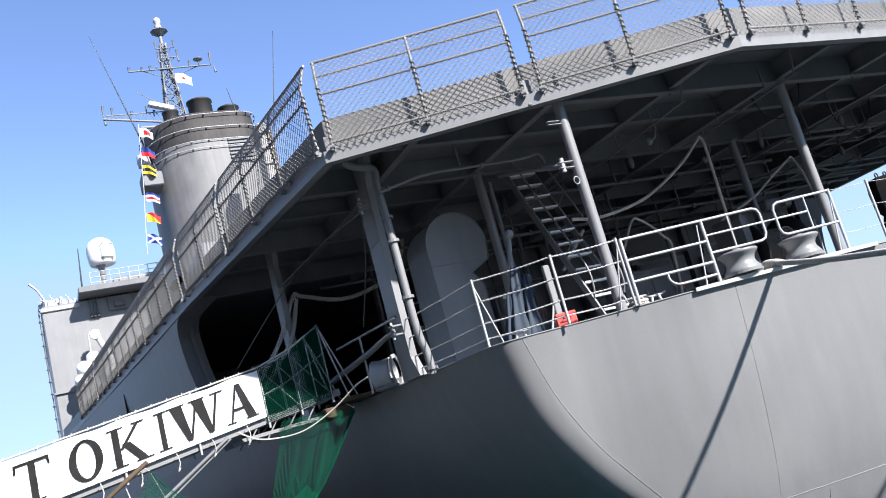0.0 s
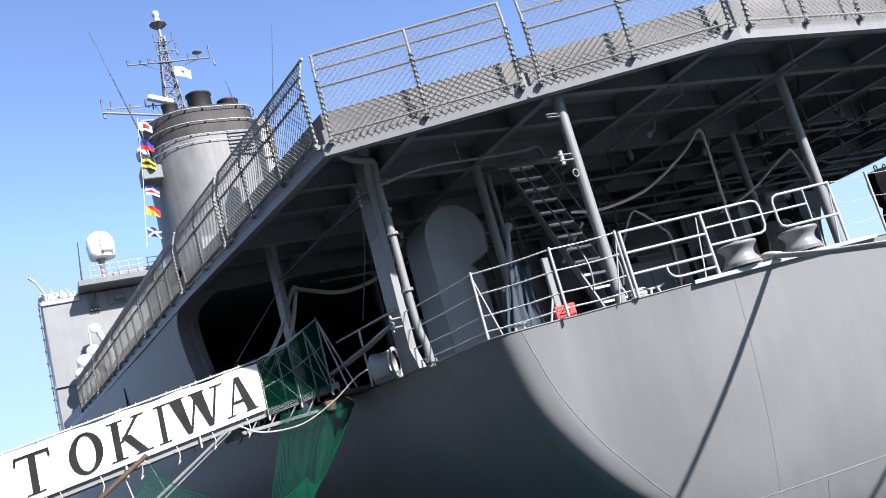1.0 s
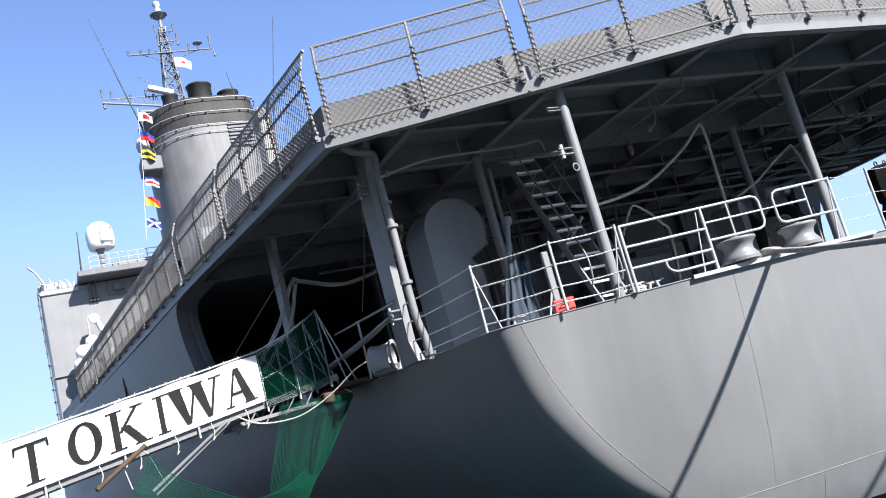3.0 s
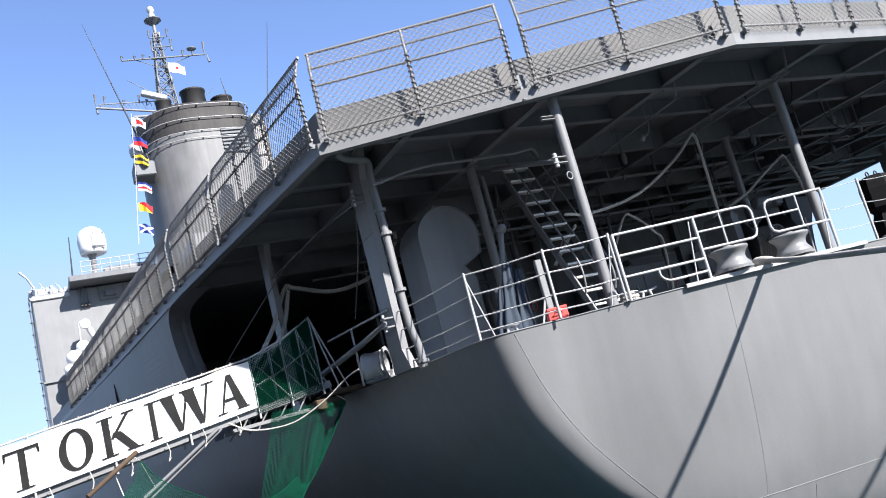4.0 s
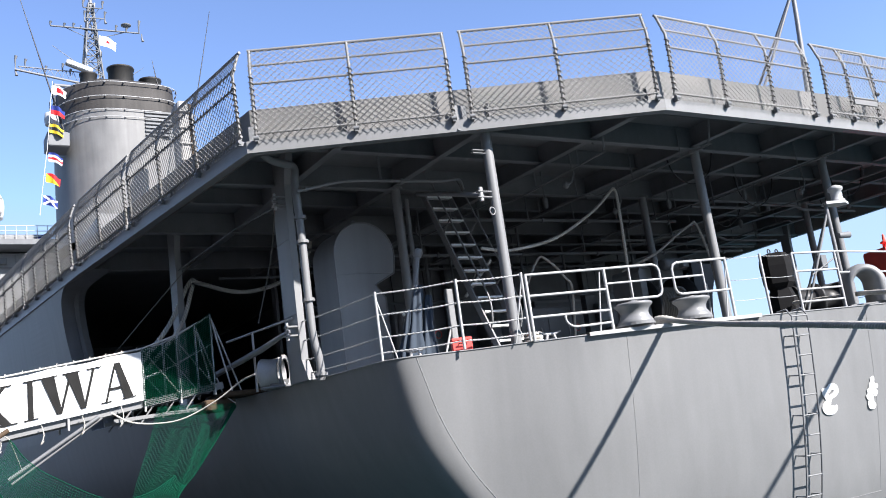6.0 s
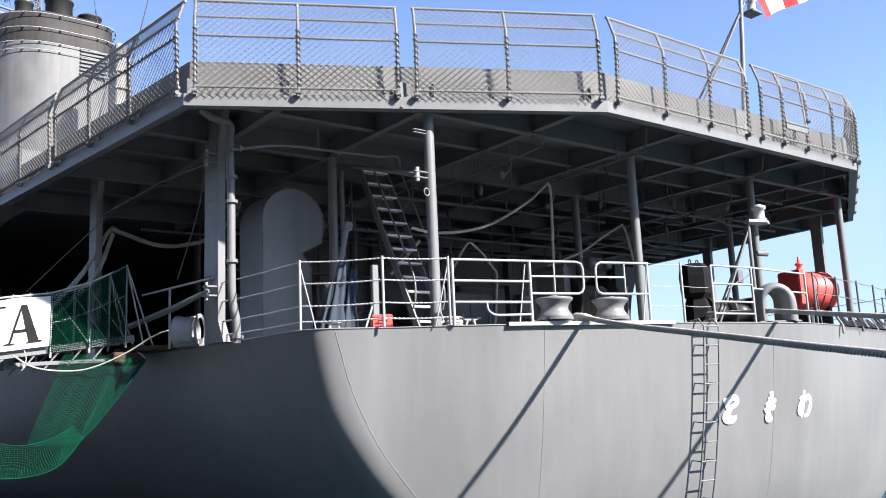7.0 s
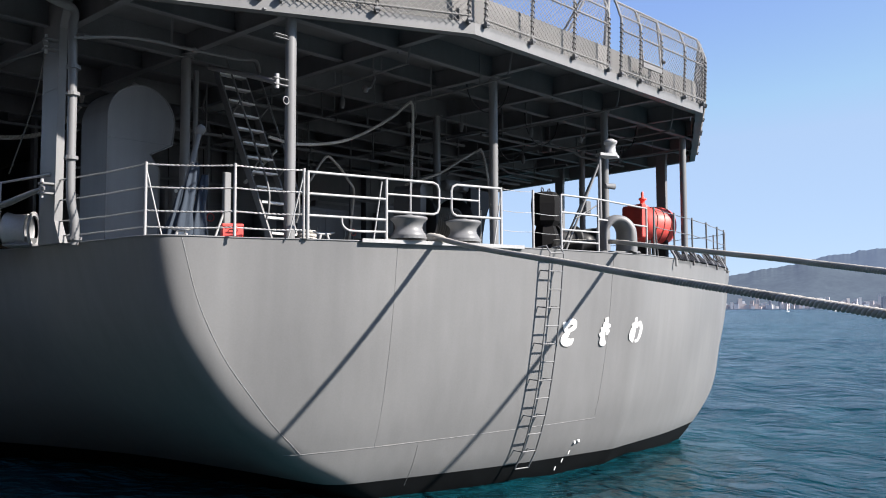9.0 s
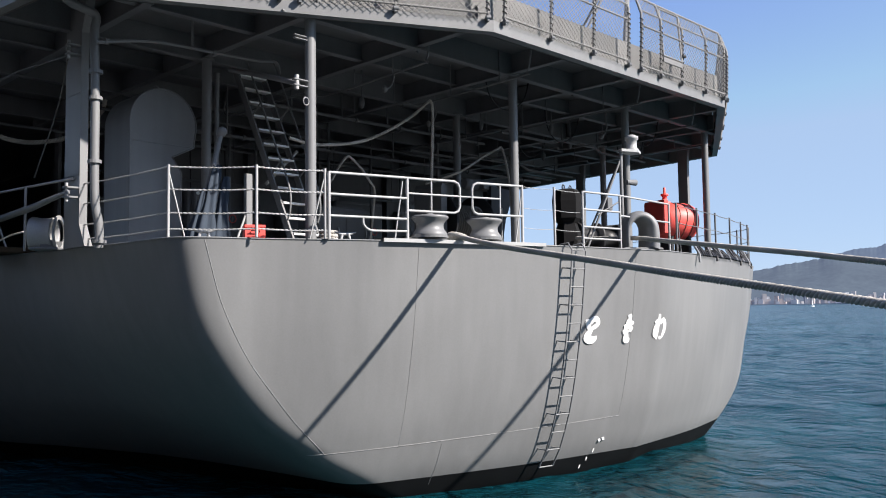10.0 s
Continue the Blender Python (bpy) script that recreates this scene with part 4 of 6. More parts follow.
# ---- ventilator ----
def ventilator():
    x0, x1, z1 = 6.78, 8.05, 6.56
    y0, y1 = 14.2, 15.2
    t = thing("ventilator", ((x0 + x1) / 2, 14.7, ZD), "large grey steel gooseneck ventilator with a rounded top", "ventilator")
    r = (x1 - x0) / 2
    cx = (x0 + x1) / 2
    out = [(x0, ZD), (7.76, ZD), (7.76, 5.72), (7.58, 5.98), (8.0, 6.2)]
    out += [(cx + r * math.cos(a), z1 + r * math.sin(a)) for a in [math.pi * i / 20 for i in range(21)]]
    m = Mesh().prism([(x, y0, z) for x, z in out], (0, y1 - y0, 0))
    local(t, m, "body", VENTLIT)
    edge_ = Mesh()
    edge_.tube([(x, y0 - 0.004, z) for x, z in out[1:] + [(x0, ZD)]], 0.016, 6)
    local(t, edge_, "edge_bead", VENTLIT)
    local(t, Mesh().tube([(x0 + 0.02, y0 - 0.003, 6.2), (7.95, y0 - 0.003, 6.2)], 0.008, 4), "weld_seam", VENTLIT)
    local(t, Mesh().tube([(cx + 0.055 * math.cos(a), 14.5, 7.24 + 0.06 * math.sin(a)) for a in [i * math.pi / 6 for i in range(12)]], 0.02, 6, closed=True), "lifting_eye", VENTLIT)


ventilator()

# ---- covered davit ----
t = thing("covered_davit", (7.2, 11.9, ZD), "small davit under a faded blue grey canvas cover", "davit")
local(t, Mesh().tube([(6.85, 12.0, ZD), (7.0, 12.0, ZD + 0.8), (7.24, 12.0, ZD + 1.8)], [0.05, 0.05, 0.04], 10), "pole", GREY)
local(t, Mesh().lathe([(0.03, -0.08), (0.075, -0.03), (0.08, 0.05), (0.04, 0.1)], pose(7.25, 12.0, ZD + 1.84, 20, 20, 0), 12), "head", GREY)
for bx, by, h, r, lean in ((6.86, 11.93, 1.28, 0.15, 0.22), (7.12, 11.88, 1.1, 0.12, 0.14), (6.72, 11.98, 0.9, 0.1, 0.27)):
    rows = []
    for i in range(9):
        u = i / 8
        rad = r * (1.1 - 0.75 * u) * (1 + 0.15 * math.sin(u * 9))
        rows.append([(bx + lean * u * h + rad * (1 + 0.28 * math.sin(5 * a + u * 4)) * math.cos(a), by + rad * (1 + 0.28 * math.sin(5 * a + u * 4)) * math.sin(a), ZD + 0.02 + u * h)
                     for a in [2 * math.pi * j / 30 for j in range(30)]])
    local(t, Mesh().grid(rows, closed=True), "canvas_cover", CANVAS)
local(t, Mesh().tube([(7.3, 11.8, ZD), (7.22, 11.85, ZD + 0.95)], 0.022, 8), "prop", GREY)
t = thing("flat_post", (7.82, 12.1, ZD), "flat grey steel post with a diagonal brace", "post")
local(t, Mesh().bevel_box(7.76, 12.06, ZD, 7.88, 12.14, ZD + 1.25, 0.01), "shaft", GREY)
local(t, Mesh().tube([(7.55, 12.1, ZD), (7.8, 12.1, ZD + 0.65)], 0.02, 8), "brace", LIGHTGREY)

t = thing("instrument_box", (8.1, 14.05, 5.05), "small dark instrument box with pale gauges on a bulkhead", "instrument box")
local(t, Mesh().bevel_box(7.9, 13.96, 5.02, 8.28, 14.098, 5.4, 0.02), "case", DARKGREY)
for x, z, r in ((7.96, 5.34, 0.035), (7.99, 5.13, 0.04), (8.19, 5.2, 0.025)):
    local(t, Mesh().lathe([(r, 0), (r, 0.015), (r * 0.7, 0.02)], pose(x, 13.96, z, 90, 0, 0), 10), "gauge", WHITE)
local(t, Mesh().bevel_box(7.955, 13.945, 5.16, 8.02, 13.96, 5.25, 0.004), "plate", LIGHTGREY)

# ---- pipe beside the post ----
t = thing("drain_pipe", (5.42, 12.4, ZD), "grey drain pipe with flanges beside the box post", "pipe")
path = [(5.5, 12.45, ZD - 0.05), (5.49, 12.45, ZD + 0.3), (5.42, 12.45, ZD + 0.75), (5.41, 12.45, ZD + 2.2), (5.39, 12.45, ZH - 0.4), (5.39, 12.45, ZH - 0.17), (5.41, 12.45, ZH - 0.03), (5.36, 12.44, ZH + 0.06), (5.2, 12.42, ZH + 0.08), (5.0, 12.4, ZH + 0.12), (4.86, 12.36, ZH + 0.2)]
local(t, Mesh().tube(spline(path, 40), 0.065, 12), "pipe", GREY)
for z in (0.02, 1.2, 2.15, 2.55):
    x = 5.5 if z < 0.1 else 5.413
    local(t, Mesh().lathe([(0.1, 0), (0.1, 0.05)], pose(x, 12.45, ZD + z), 14, False), "flange", GREY)
t = thing("overhead_pipe", (6.9, 12.4, 7.35), "thin grey pipe slung under the flight deck", "pipe", "overhead pipes")
local(t, Mesh().tube(spline([(5.36, 12.3, 7.18), (6.24, 12.3, 7.38), (7.25, 12.3, 7.42), (8.1, 12.3, 7.45), (8.7, 12.6, 7.6), (9.2, 13.2, 7.62)], 24), 0.028, 8), "pipe", GREY)
for x, z in ((5.5, 7.22), (7.3, 7.42)):
    local(t, Mesh().lathe([(0.05, -0.025), (0.05, 0.025)], pose(x, 12.3, z, 0, 90, 0), 10, False), "coupling", GREY)
local(t, Mesh().tube([(6.9, 12.3, 7.42), (6.9, 12.3, ZH + 0.3)], 0.02, 6), "hanger", GREY)
for y, z, x0, x1 in ((17.0, 7.35, 7.5, 22.5), (15.8, 7.25, 15.0, 22.0), (18.6, 7.1, 6.0, 20.0), (12.9, 7.3, 15.2, 21.5)):
    t = thing("overhead_pipe", ((x0 + x1) / 2, y, z), "grey pipe run under the flight deck", "pipe", "overhead pipes")
    local(t, Mesh().tube([(x0, y, z), (x0 + 2, y + 0.02, z), (x0 + 2.3, y + 0.02, z + 0.1), (x1 - 2.5, y, z + 0.1), (x1 - 2.2, y, z), (x1, y, z)], 0.035, 8), "pipe", DARKGREY)
    for i in range(4):
        x = x0 + (x1 - x0) * (i + 0.5) / 4
        local(t, Mesh().beam((x, y, z), (x, y, ZH + 0.458), 0.03, 0.03, up=(0, 1, 0)), "hanger", DARKGREY)
# lamps and hooks hung from the beams
for x, y in ((14.6, 13.0), (18.05, 13.0), (16.2, 12.2), (11.2, 13.2), (20.8, 12.6), (19.0, 14.6)):
    t = thing("bulkhead_lamp", (x, y, ZH - 0.1), "small grey caged lamp hung under the flight deck", "lamp", "underdeck lamps")
    local(t, Mesh().tube([(x, y, ZH + 0.458), (x, y, ZH - 0.12)], 0.018, 6), "stem", DARKGREY)
    local(t, Mesh().lathe([(0.03, 0.1), (0.055, 0.06), (0.06, -0.02), (0.045, -0.1), (0.02, -0.13)], pose(x, y, ZH - 0.2), 12), "body", DARKGREY)

# ---- box post fittings: hinge blocks, stowed boom ----
for z in (4.93, 7.02):
    t = thing("hinge_block", (5.05, 12.4, z), "grey twin lug hinge block on the box post", "bracket", "hinge blocks")
    for dz in (-0.08, 0.06):
        local(t, Mesh().bevel_box(4.96, 12.36, z + dz, 5.154, 12.48, z + dz + 0.03, 0.006), "lug", GREY)
    local(t, Mesh().tube([(5.0, 12.42, z - 0.13), (5.0, 12.42, z + 0.14)], 0.024, 8), "pin", LIGHTGREY)
    local(t, Mesh().lathe([(0.045, 0), (0.045, 0.05)], pose(5.0, 12.42, z - 0.02), 10, False), "sleeve", GREY)
    further(t)
t = thing("stay_bar", (5.0, 12.42, 6.92), "thin grey stay bar between two side posts", "stay bar")
local(t, Mesh().tube([(5.0, 12.42, 6.93), (4.8, 13.8, 6.95), (4.53, 16.5, 6.84)], 0.013, 6), "bar", DARKGREY)
further(t)
t = thing("stowed_boom", (4.4, 13.4, 4.7), "grey tubular boom pivoted on the box post", "boom")
local(t, Mesh().tube([(5.02, 12.42, 4.94), (4.85, 13.3, 4.78), (4.6, 14.9, 4.6)], [0.03, 0.05, 0.05], 10), "tube", GREY)
further(t)
t = thing("tube_guard_rail", (4.72, 13.9, ZD), "grey tubular rail between box post and gangway", "guard rail", "guard rails")
local(t, Mesh().tube([(5.14, 12.5, 5.16), (4.75, 14.6, 5.12)], 0.02, 8), "bar", LIGHTGREY)
local(t, Mesh().tube([(4.86, 13.6, ZD - 0.05), (4.86, 13.6, 5.12)], 0.02, 8), "stanchion", LIGHTGREY)
further(t)
further(rope("hanging_line", [(5.02, 12.45, 7.0), (4.98, 12.75, 6.2), (4.8, 13.1, 5.2)], 0.01, ROPE, "thin dark line hanging from the post", group="lines"))

# ---- ropes under the flight deck ----
rope("hung_rope", [(8.6, 12.05, 6.15), (9.2, 12, 6.1), (10.27, 12, 6.32), (11.32, 12, 6.86), (11.9, 12, 7.3), (11.98, 12, 7.32), (12.03, 12, 7.15), (12.0, 12, 6.2), (11.95, 12, 5.1), (11.9, 12, 4.22)], 0.03, STRAW, "grey white rope slung from a beam and hanging to the deck", group="slung ropes")
rope("hung_rope", [(9.35, 12.7, 4.22), (9.5, 12.5, 5.1), (9.7, 12.3, 5.55), (9.92, 12.3, 5.87), (10.08, 12.3, 6.03), (10.2, 12.3, 6.0), (10.44, 12.3, 5.82), (10.62, 12.3, 5.62), (10.78, 12.35, 5.5), (10.98, 12.6, 5.2), (11.1, 12.9, 4.22)], 0.024, HAWSER, "loop of grey rope over a hook", group="slung ropes")
rope("hung_rope", [(12.3, 12.5, 5.75), (12.84, 12.05, 6.0), (13.46, 12, 6.35), (14.0, 12, 6.62), (14.14, 12, 6.66), (14.26, 12, 6.42), (14.38, 12, 5.95), (14.43, 12, 5.3), (14.45, 12, 4.22)], 0.026, HAWSER, "grey rope slung from a beam", group="slung ropes")
rope("hung_rope", [(3.75, 17.3, 5.0), (4.5, 17.4, 5.9), (5.0, 17.5, 6.78), (5.2, 17.5, 6.78), (5.9, 17.5, 6.58), (6.5, 17.5, 6.6), (7.2, 17.5, 6.85), (7.72, 17.5, 7.4), (7.8, 17.5, 7.69)], 0.05, STRAW, "thick pale rope slung under the flight deck", group="slung ropes")
rope("hung_rope", [(3.95, 17.2, 5.0), (4.7, 17.3, 5.85), (5.05, 17.4, 6.72)], 0.045, STRAW, "thick pale rope slung under the flight deck", group="slung ropes")
rope("stay_wire", [(3.0, 16.4, 4.9), (3.23, 16.4, 5.27), (4.35, 16.4, 6.52), (4.9, 16.4, 7.1)], 0.01, ROPE, "thin stay wire beside the gangway", group="lines")
rope("hung_rope", [(8.5, 12.6, 5.4), (8.9, 12.7, 5.75), (9.3, 12.8, 6.1)], 0.03, STRAW, "grey white rope behind the ladder", group="slung ropes")

# ---- gear on the starboard side of the stern ----
t = thing("covered_gear", (14.6, 10.7, ZD), "tall black tarpaulin covered reel with lifting eyes", "deck gear")
local(t, Mesh().lathe([(0.26, 0.0), (0.28, 0.12), (0.29, 0.52), (0.22, 0.7), (0.21, 0.74)], pose(14.7, 10.7, ZD, 0, 0, 20), 6, False), "lower_cover", TARP)
local(t, Mesh().lathe([(0.21, 0.742), (0.3, 0.84), (0.315, 1.2), (0.3, 1.34), (0.23, 1.45), (0.1, 1.47)], pose(14.7, 10.7, ZD, 0, 0, 12), 6, False), "upper_cover", TARP)
for x in (14.58, 14.82):
    local(t, Mesh().tube([(x + 0.04 * math.cos(a), 10.7, 5.7 + 0.05 * math.sin(a)) for a in [i * math.pi / 5 for i in range(10)]], 0.013, 6, closed=True), "lifting_eye", BLACK)
t = thing("mooring_winch", (15.8, 10.8, ZD), "black mooring winch with twin rope drums", "winch")
for x in (15.25, 16.05):
    local(t, Mesh().lathe([(0.32, 0), (0.32, 0.04), (0.2, 0.06), (0.2, 0.5), (0.32, 0.52), (0.32, 0.56)], pose(x, 10.9, ZD + 0.5, 0, 90, -20), 20), "drum", BLACK)
local(t, Mesh().bevel_box(15.1, 10.5, ZD, 16.9, 11.3, ZD + 0.2, 0.03), "bed", BLACK)
local(t, Mesh().bevel_box(16.7, 10.6, ZD + 0.2, 17.1, 11.2, ZD + 0.85, 0.05), "gearbox", DARKGREY)
t = thing("signal_lamp_mast", (14.0, 8.9, ZD), "thin grey mast with a braced stern lamp on a bracket", "lamp mast")
local(t, Mesh().tube([(13.98, 8.9, ZD), (13.98, 8.9, 6.15)], 0.035, 10), "mast", GREY)
for p in ((13.2, 9.2, ZD), (13.98, 9.9, ZD)):
    local(t, Mesh().tube([(13.98, 8.9, 6.0), p], 0.022, 8), "brace", GREY)
local(t, Mesh().tube([(13.98, 8.9, 5.2), (13.45, 9.1, 4.9)], 0.015, 6), "brace", GREY)
plat = local(t, Mesh().prism([(13.9, 8.82, 6.12), (14.25, 8.68, 6.12), (14.5, 8.78, 6.12), (14.45, 8.98, 6.12), (14.0, 9.0, 6.12)], (0, 0, 0.05)), "platform", LIGHTGREY)
sub(t, plat, Mesh().lathe([(0.13, 0), (0.13, 0.03), (0.1, 0.05), (0.1, 0.2), (0.13, 0.22), (0.13, 0.27), (0.05, 0.31)], pose(14.28, 8.84, 6.17), 16), "lamp", LIGHTGREY)
local(t, Mesh().lathe([(0.05, 0), (0.06, 0.22), (0.02, 0.25)], pose(14.1, 8.86, 5.55, 0, 90, -20), 10), "small_lamp", DARKGREY)
local(t, Mesh().bevel_box(13.66, 9.0, 5.0, 13.82, 9.1, 5.24, 0.01), "junction_box", DARKGREY)
t = thing("red_tank", (20.2, 11.4, ZD), "bright red horizontal tank with a valve on a cradle", "tank")
M = pose(19.79, 11.47, 5.37, 0, 90, -23)
local(t, Mesh().lathe([(0.2, -0.1), (0.42, -0.08), (0.49, 0.0), (0.49, 0.78), (0.44, 0.9), (0.26, 0.98), (0.03, 1.0)], M, 32), "shell", RED)
local(t, Mesh().bevel_box(-0.52, -0.42, -0.2, 0.36, 0.42, -0.02, 0.03, M), "end_box", RED)
for h in (0.25, 0.48, 0.7):
    local(t, Mesh().tube([M @ Vector((0.497 * math.cos(a), 0.497 * math.sin(a), h + 0.05 * math.sin(a * 2))) for a in [i * math.pi / 16 for i in range(32)]], 0.009, 5, closed=True), "lashing", WOOD)
local(t, Mesh().lathe([(0.16, 0), (0.16, 0.05), (0.07, 0.08), (0.06, 0.2), (0.1, 0.22), (0.1, 0.26), (0.04, 0.28), (0.03, 0.42), (0.015, 0.44)], pose(19.93, 11.4, 5.82), 14), "valve", RED)
for h in (0.15, 0.7):
    p = M @ Vector((0, 0, h))
    local(t, Mesh().bevel_box(-0.05, -0.3, ZD - p.z, 0.05, 0.3, -0.38, 0.02, pose(p.x, p.y, p.z, 0, 0, -23)), "cradle", BLACK)

# ---- gear along the bulkhead ----
for i, (x, w, h) in enumerate(((9.5, 0.9, 1.9), (12.6, 1.5, 1.3), (15.2, 0.8, 1.9), (17.6, 1.9, 2.4), (20.6, 1.1, 1.5), (22.4, 0.7, 2.2))):
    t = thing("steel_locker", (x, 21.2, ZD), "grey steel deck locker against the bulkhead", "locker", "deck lockers")
    local(t, Mesh().bevel_box(x - w / 2, 20.9, ZD, x + w / 2, 21.55, ZD + h, 0.02), "body", GREY)
    dr = local(t, Mesh().bevel_box(x - w / 2 + 0.05, 20.87, ZD + 0.1, x + w / 2 - 0.05, 20.898, ZD + h - 0.08, 0.01), "door", DARKGREY)
    sub(t, dr, Mesh().tube([(x + w * 0.3, 20.84, ZD + h * 0.5), (x + w * 0.3, 20.84, ZD + h * 0.5 + 0.15)], 0.012, 6), "handle", LIGHTGREY)
for x in (8.4, 11.0, 13.8, 16.4, 19.2, 21.6):
    t = thing("bulkhead_stiffener", (x, 21.5, ZD), "vertical steel stiffener on the bulkhead", "stiffener", "bulkhead stiffeners")
    local(t, Mesh().box(x - 0.04, 21.35, ZD, x + 0.04, 21.598, ZH + 0.4), "web", DARKGREY)

# ---- more fittings under the flight deck ----
t = thing("thin_pole", (8.1, 13.6, ZD), "thin grey steel pole between the two decks", "pole")
local(t, Mesh().tube([(8.12, 13.6, ZD), (8.12, 13.6, ZH - 0.1)], 0.045, 10), "shaft", GREY)
local(t, Mesh().lathe([(0.09, 0), (0.09, 0.02)], pose(8.12, 13.6, ZD), 12, False), "foot_plate", GREY)
for x, y in ((10.6, 17.2), (12.1, 18.4), (13.0, 16.6), (15.4, 17.8), (16.4, 16.2), (18.4, 17.4), (9.6, 16.4)):
    t = thing("riser_pipe", (x, y, ZD), "thin grey riser pipe with a valve between the decks", "pipe", "riser pipes")
    local(t, Mesh().tube([(x, y, ZD), (x, y, ZH + 0.3)], 0.035, 8), "pipe", DARKGREY)
    vb = local(t, Mesh().lathe([(0.05, -0.1), (0.075, -0.05), (0.075, 0.05), (0.05, 0.1)], pose(x, y, ZD + 1.1), 10), "valve", DARKGREY)
    sub(t, vb, Mesh().tube([(x + 0.09 * math.cos(a), y - 0.14, ZD + 1.1 + 0.09 * math.sin(a)) for a in [i * math.pi / 6 for i in range(12)]], 0.011, 5, closed=True), "hand_wheel", RED)
for y, z, x0, x1 in ((16.0, 6.95, 8.6, 20.6), (19.6, 6.5, 8.0, 22.0), (14.6, 7.4, 9.8, 16.5)):
    t = thing("overhead_pipe", ((x0 + x1) / 2, y, z), "grey pipe run slung under the flight deck", "pipe", "overhead pipes")
    local(t, Mesh().tube([(x0, y, z), (x1, y, z + 0.03)], 0.04, 8), "pipe", DARKGREY)
    for i in range(5):
        x = x0 + (x1 - x0) * (i + 0.5) / 5
        local(t, Mesh().beam((x, y, z), (x, y, ZH + 0.458), 0.03, 0.03, up=(0, 1, 0)), "hanger", DARKGREY)
        local(t, Mesh().lathe([(0.065, -0.03), (0.065, 0.03)], pose(x + 0.4, y, z + 0.01, 0, 90, 0), 10, False), "coupling", DARKGREY)


def drum_winch():
    """A big mooring winch amidships: drum between flanges, curved side frame, motor on top."""
    t = thing("drum_winch", (13.5, 12.7, ZD), "large dark mooring winch with a flanged rope drum", "winch")
    local(t, Mesh().bevel_box(12.5, 12.2, ZD, 14.5, 13.2, ZD + 0.22, 0.03), "bed", DARKGREY)
    M = pose(12.8, 12.7, ZD + 0.82, 0, 90, 0)
    local(t, Mesh().lathe([(0.62, 0.0), (0.62, 0.05), (0.34, 0.06), (0.34, 1.14), (0.62, 1.15), (0.62, 1.2)], M, 32), "drum", BLACK)
    dr = Mesh()
    for k in range(15):
        dr.tube([M @ Vector(((0.37 + 0.004 * (k % 3)) * math.cos(a), 0.37 * math.sin(a), 0.1 + 0.07 * k)) for a in [i * math.pi / 10 for i in range(20)]], 0.036, 6, closed=True)
    local(t, dr, "wound_rope", ROPE)
    side_ = [(14.12, ZD + 0.2), (14.5, ZD + 0.2), (14.52, 4.8), (14.6, 5.15), (14.75, 5.48), (15.0, 5.7), (15.0, 5.8), (14.12, 5.86)]
    local(t, Mesh().prism([(x, 12.3, z) for x, z in side_], (0, 0.12, 0)), "side_frame", BLACK)
    local(t, Mesh().prism([(12.55, 12.3, ZD + 0.2), (12.72, 12.3, ZD + 0.2), (12.72, 12.3, 5.7), (12.6, 12.3, 5.8), (12.55, 12.3, 5.7)], (0, 0.8, 0)), "side_frame", DARKGREY)
    mt = local(t, Mesh().lathe([(0.08, -0.02), (0.12, 0.0), (0.13, 0.05), (0.13, 0.85), (0.11, 0.92), (0.05, 0.95)], pose(13.6, 12.6, 5.9, 0, 90, 0), 18), "motor", DARKGREY)
    sub(t, mt, Mesh().bevel_box(13.95, 12.36, 5.78, 14.25, 12.5, 5.96, 0.02), "terminal_box", GREY)
    local(t, Mesh().tube([(14.3, 12.2, ZD + 0.2), (14.3, 12.15, 5.2), (14.24, 12.1, 5.35)], 0.02, 6), "brake_lever", LIGHTGREY)
    wh = local(t, Mesh().tube([(13.3 + 0.2 * math.cos(a), 12.0, 5.1 + 0.2 * math.sin(a)) for a in [i * math.pi / 9 for i in range(18)]], 0.016, 6, closed=True), "hand_wheel", DARKGREY)
    for a in (0, 1.57, 3.14, 4.71):
        sub(t, wh, Mesh().tube([(13.3, 12.0, 5.1), (13.3 + 0.2 * math.cos(a), 12.0, 5.1 + 0.2 * math.sin(a))], 0.01, 5), "spoke", DARKGREY)
    local(t, Mesh().tube([(13.3, 12.0, 5.1), (13.3, 12.45, 5.05)], 0.025, 8), "wheel_shaft", DARKGREY)


drum_winch()
for x, y, z, w, h in ((12.0, 21.5, 6.1, 0.5, 0.4), (13.1, 21.5, 5.7, 0.3, 0.45), (16.9, 21.5, 6.8, 0.5, 0.35), (19.9, 21.5, 6.2, 0.45, 0.6)):
    t = thing("junction_box", (x, y, z), "small grey electrical junction box on the bulkhead", "junction box", "junction boxes")
    local(t, Mesh().bevel_box(x - w / 2, 21.36, z - h / 2, x + w / 2, 21.598, z + h / 2, 0.02), "case", GREY)
    local(t, Mesh().tube([(x, 21.5, z + h / 2), (x + 0.03, 21.52, z + h / 2 + 0.4), (x, 21.52, ZH + 0.3)], 0.016, 6), "cable", BLACK)
for x, y, n in ((10.6, 11.6, 0), (17.3, 11.4, 1), (13.3, 13.2, 0)):
    t = thing("hook_fitting", (x, y, ZH), "small grey hook fitting hung below a deck beam", "hook", "hooks")
    local(t, Mesh().tube([(x, y, ZH + 0.458), (x, y, ZH + 0.05), (x + 0.04, y, ZH - 0.12), (x - 0.05, y, ZH - 0.3), (x - 0.16, y, ZH - 0.36)], 0.018, 6), "rod", GREY)
    local(t, Mesh().lathe([(0.03, -0.06), (0.055, -0.03), (0.055, 0.04), (0.02, 0.07)], pose(x - 0.2, y, ZH - 0.37), 10), "weight", GREY)

